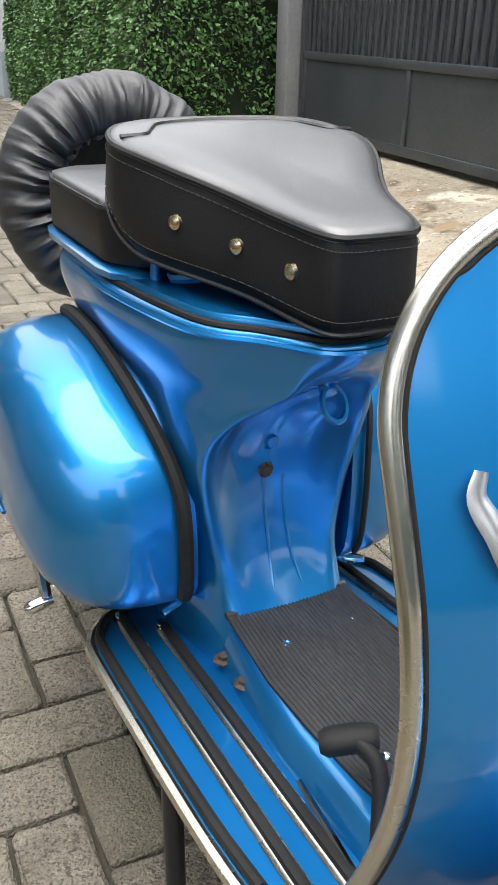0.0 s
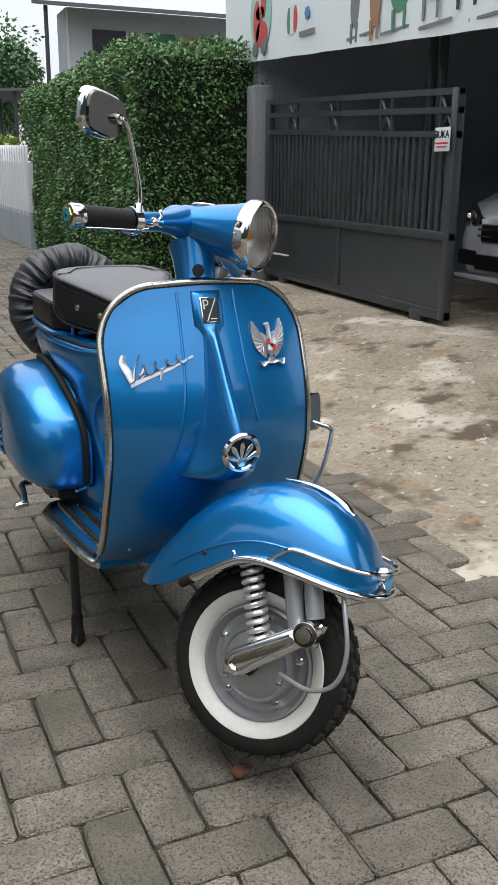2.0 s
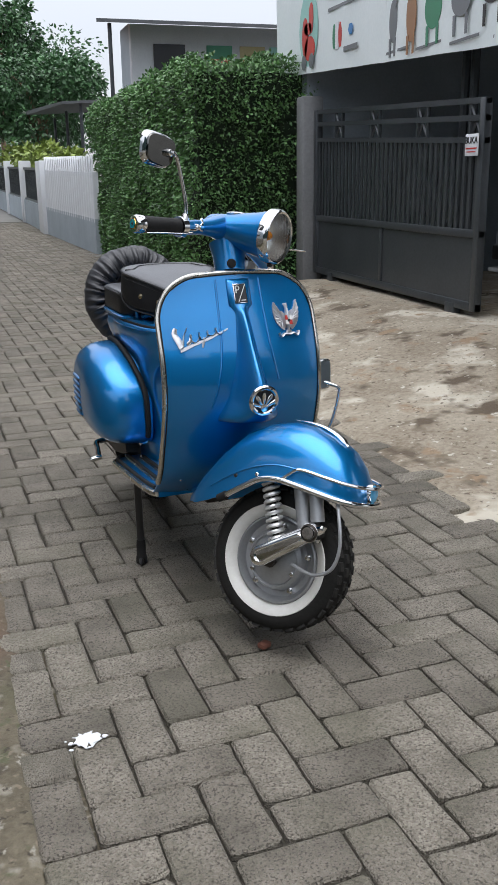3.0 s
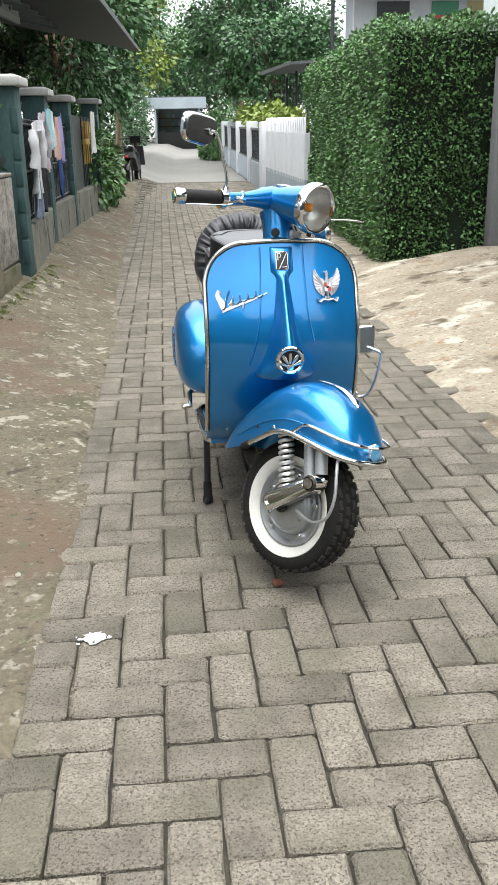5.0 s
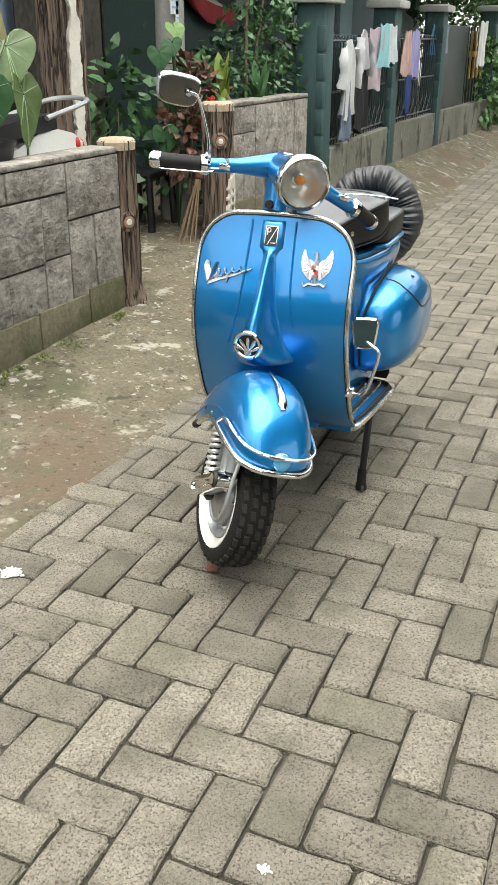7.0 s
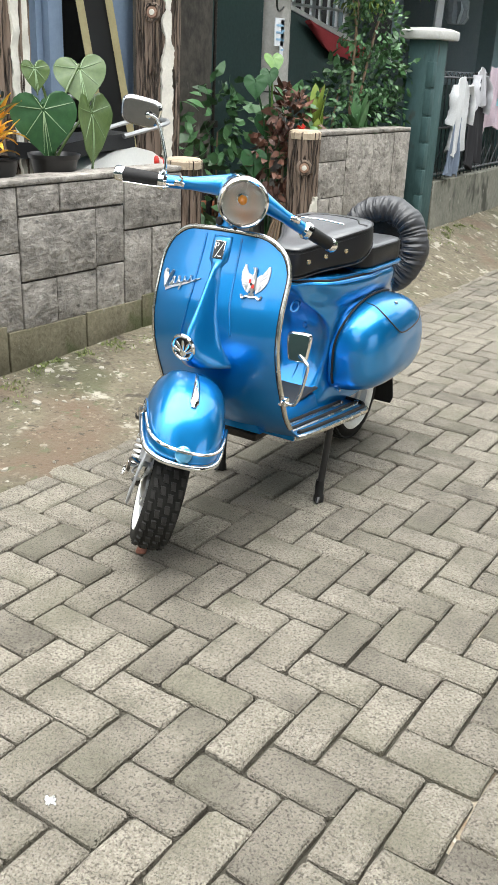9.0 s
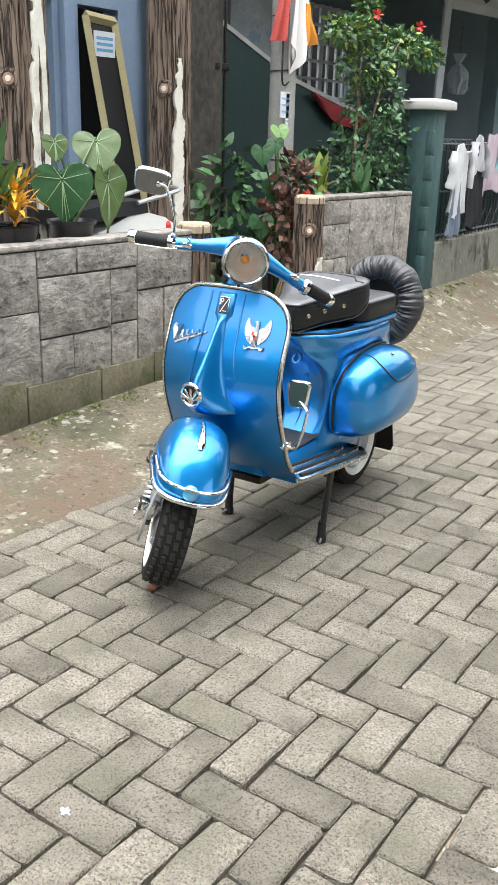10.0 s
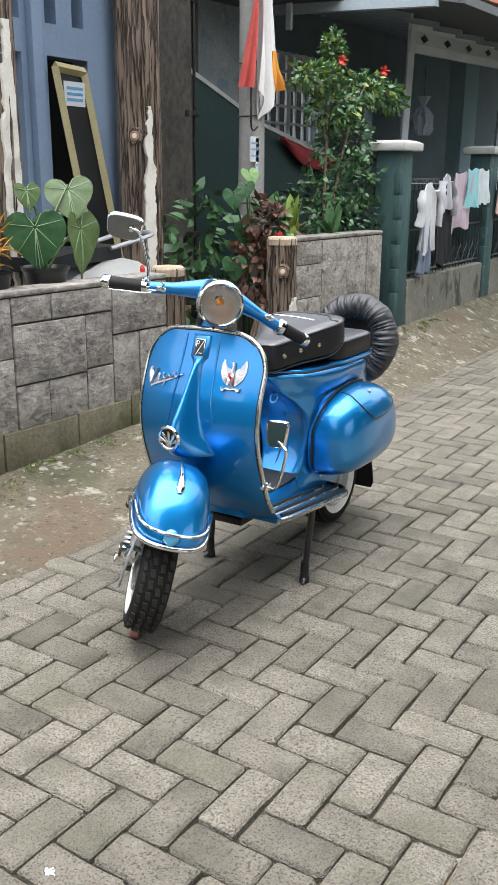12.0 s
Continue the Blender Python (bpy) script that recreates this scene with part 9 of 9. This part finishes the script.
def parked_car():
    ob = thing("parked_car", "silver car parked behind the gate, nose to the street", "car", at=Matrix.Translation((2.98, 3.22, 0.24)))
    # x runs back from the nose, y across
    rings = []
    for x, w, z0, zm, z1 in ((0.0, 0.60, 0.30, 0.42, 0.52), (0.04, 0.72, 0.24, 0.45, 0.62), (0.14, 0.80, 0.20, 0.50, 0.70), (0.35, 0.84, 0.18, 0.55, 0.78), (0.8, 0.86, 0.18, 0.58, 0.88), (1.1, 0.86, 0.18, 0.6, 0.94), (1.6, 0.86, 0.18, 0.62, 0.98), (3.2, 0.86, 0.18, 0.62, 1.0), (3.6, 0.8, 0.25, 0.62, 0.98)):
        half = [(x, 0, z0), (x, w * 0.9, z0), (x, w, z0 + 0.1), (x, w, zm), (x, w * 0.92, z1 - 0.03), (x, w * 0.6, z1), (x, 0, z1 + 0.02)]
        rings.append(half + [(a, -b, c) for a, b, c in reversed(half[1:-1])])
    part("body_shell", loft(rings), CAR_PAINT, ob, angle=45)
    part("cabin", loft([[(x, -w, z0), (x, w, z0), (x + d, w * 0.82, z1), (x + d, -w * 0.82, z1)] for x, w, z0, z1, d in ((1.05, 0.78, 0.94, 0.96, 0.0), (1.6, 0.80, 0.98, 1.45, 0.1), (3.0, 0.80, 1.0, 1.5, 0.0), (3.5, 0.76, 0.98, 1.3, 0.0))]), BLACK, ob, "dark glazed cabin")
    for s in (-1, 1):
        lamp = part("headlight", loft([[(x, s * y, z0), (x, s * y, z1), (x + 0.05, s * y * 0.99, z1), (x + 0.05, s * y * 0.99, z0)] for x, y, z0, z1 in ((-0.005, 0.46, 0.55, 0.58), (0.02, 0.60, 0.52, 0.63), (0.10, 0.74, 0.53, 0.67), (0.25, 0.83, 0.60, 0.70))]), CHROME, ob, "chrome headlight cluster")
        part("lamp_lens", lathe([(0.055, 0.0), (0.045, 0.02), (0, 0.028)], (0.03, s * 0.66, 0.58), (-1, s * 0.3, 0), 20), MIRROR, lamp)
        part("fog_recess", box((-0.005, min(s * 0.5, s * 0.7), 0.28), (0.05, max(s * 0.5, s * 0.7), 0.38), 0.01), BLACK, ob)
    part("grille", box((-0.022, -0.44, 0.44), (0.02, 0.44, 0.55), 0.01), BLACK, ob, "black front grille")
    for z in (0.47, 0.51):
        part("grille_bar", box((-0.032, -0.46, z), (-0.02, 0.46, z + 0.014), 0.004), CHROME, ob)
    part("lower_intake", box((-0.012, -0.5, 0.26), (0.03, 0.5, 0.36), 0.01), BLACK, ob)
    part("bumper_lip", box((-0.03, -0.7, 0.195), (0.06, 0.7, 0.225), 0.01), CAR_PAINT, ob)
    part("emblem", lathe([(0.05, 0), (0.045, 0.008), (0.03, 0.01), (0, 0.01)], (-0.03, 0, 0.51), (-1, 0, 0), 20), CHROME, ob)
    for x in (0.72, 2.9):
        for s in (-1, 1):
            w = part("wheel", lathe([(0.19, -0.09), (0.28, -0.1), (0.31, -0.06), (0.31, 0.06), (0.28, 0.1), (0.19, 0.09)], (x, s * 0.74, 0.30), (0, 1, 0), 32, closed=True), TYRE, ob)
            part("wheel_rim", lathe([(0.2, s * 0.07), (0.17, s * 0.06), (0.05, s * 0.08), (0, s * 0.085)], (x, s * 0.74, 0.30), (0, 1, 0), 24), SILVER, w)


parked_car()



def paint_splash(x, y, r, seed):
    """Spattered white paint: an uneven blot and a few drops round it."""
    rng = random.Random(seed)
    bm = bmesh.new()
    for k in range(9):
        a, far = rng.uniform(0, 6.3), 0 if k == 0 else r * rng.uniform(0.9, 2.4)
        q = r if k == 0 else r * rng.uniform(0.06, 0.25)
        n = 40 if k == 0 else 9
        cx, cy = x + far * math.cos(a), y + 0.7 * far * math.sin(a)
        out = [(cx + q * (1 + 0.8 * noise.noise((math.cos(b) * 2.6, math.sin(b) * 2.6, seed + k))) * math.cos(b) * 1.25, cy + q * (1 + 0.9 * noise.noise((math.cos(b) * 3.3, math.sin(b) * 3.3, seed + 5 + k))) * math.sin(b)) for b in [2 * math.pi * i / n for i in range(n)]]
        loft([[(u, v, 0.0035) for u, v in out], [(u, v, 0.0052) for u, v in out]], bm)
    return tagged(part("paint_splash", bm, WHITE_PAINT), "white paint spattered on the paving", "paint splash")


paint_splash(-0.505, -0.155, 0.023, 3)
paint_splash(0.478, -0.706, 0.008, 6)


# ---- herringbone paving ----
def paver_mesh(name, material, seed, hx, hy):
    rng = random.Random(seed)
    h, c = 0.05, 0.006
    bm = bmesh.new()
    cut = 0.006
    ring = []
    for sx, sy in ((-1, -1), (1, -1), (1, 1), (-1, 1)):
        k = cut * rng.uniform(0.4, 2.1)
        a, b = (sx * hx, sy * (hy - k)), (sx * (hx - k), sy * hy)
        ring += [a, b] if sx * sy > 0 else [b, a]
        nx, ny = ((0, sy * hy) if sx * sy > 0 else (sx * hx, 0))
        ring.append((nx + rng.uniform(-0.012, 0.012) if nx == 0 else nx + rng.uniform(-0.0036, 0.0006), ny + rng.uniform(-0.012, 0.012) if ny == 0 else ny + rng.uniform(-0.0036, 0.0006)))
    top = [bm.verts.new((x * (1 - c / hx) + rng.uniform(-0.001, 0.001), y * (1 - c / hy) + rng.uniform(-0.001, 0.001), 0)) for x, y in ring]
    mid = [bm.verts.new((x, y, -c * rng.uniform(0.6, 1.3))) for x, y in ring]
    low = [bm.verts.new((x, y, -h)) for x, y in ring]
    bm.faces.new(top)
    for a, b in ((top, mid), (mid, low)):
        for i in range(len(ring)):
            j = (i + 1) % len(ring)
            bm.faces.new((a[i], a[j], b[j], b[i]))
    me = bpy.data.meshes.new(name)
    bmesh.ops.recalc_face_normals(bm, faces=bm.faces)
    bm.to_mesh(me)
    bm.free()
    me.materials.append(material)
    return me


def lay_pavers():
    road = new("pavement")
    tagged(road, "grey concrete block paving laid in herringbone", "pavement", kind="structure")
    # one lattice, turned 2.7 degrees; lying pavers two cells long, standing ones two cells deep
    u, v, o = Vector((0.1027, 0.0049)), Vector((-0.0050, 0.1057)), Vector((-0.0003, -0.6557))
    lying = [paver_mesh("paver", PAVER, s, 0.0997, 0.0497) for s in range(6)]
    standing = [paver_mesh("paver", PAVER, s + 9, 0.0483, 0.1027) for s in range(6)]
    rng = random.Random(17)
    count, vs, fs = 0, [], []
    for j in range(-50, 192):
        for i in range(-14, 26):
            k = (i - j - 1) % 4
            if k not in (0, 3):
                continue
            c = o + u * (i + 1) + v * (j + 0.5) if k == 0 else o + u * (i + 0.5) + v * (j + 1)
            cx, cy, kinds = c.x, c.y, lying if k == 0 else standing
            # pavers on the west edge are cut to its line
            half = 0.1 if k == 0 else 0.048
            line = left_edge(cy) + 0.012 * noise.noise((0, cy * 5, 1))
            if cx > right_edge(cy) + 0.02 or cy > 19.4 or cx + half < line + 0.035:
                continue
            cut = min((cx + half - line) / (2 * half), 1.0)
            if cut > 0.93:
                cut = 1.0
            cx += half * (1 - cut)
            z = ground_height(cx, cy) + 0.004 * noise.noise((cx * 2.2, cy * 2.2, 4)) + rng.uniform(-0.0018, 0.0018)
            m = Matrix.Translation((cx + rng.uniform(-0.0014, 0.0014), cy + rng.uniform(-0.0014, 0.0014), z)) @ Euler((rng.uniform(-0.008, 0.008), rng.uniform(-0.008, 0.008), radians(rng.uniform(-0.6, 0.6) + 2.7))).to_matrix().to_4x4() @ Matrix.Diagonal((cut, 1, 1, 1))
            near = -1.15 < cy < 1.75
            if near and count < 320:
                ob = new("paver", kinds[rng.randrange(6)])
                ob.parent = road
                ob.matrix_world = m
                count += 1
            else:
                src = kinds[rng.randrange(6)]
                b = len(vs)
                vs += [m @ v.co for v in src.vertices]
                fs += [[b + q for q in p.vertices] for p in src.polygons]
    me = bpy.data.meshes.new("far_pavers")
    me.from_pydata([tuple(v) for v in vs], [], fs)
    me.materials.append(PAVER_FAR)
    far = new("far_pavers", me)
    far.parent = road
    far["kind"] = "stuff"


lay_pavers()
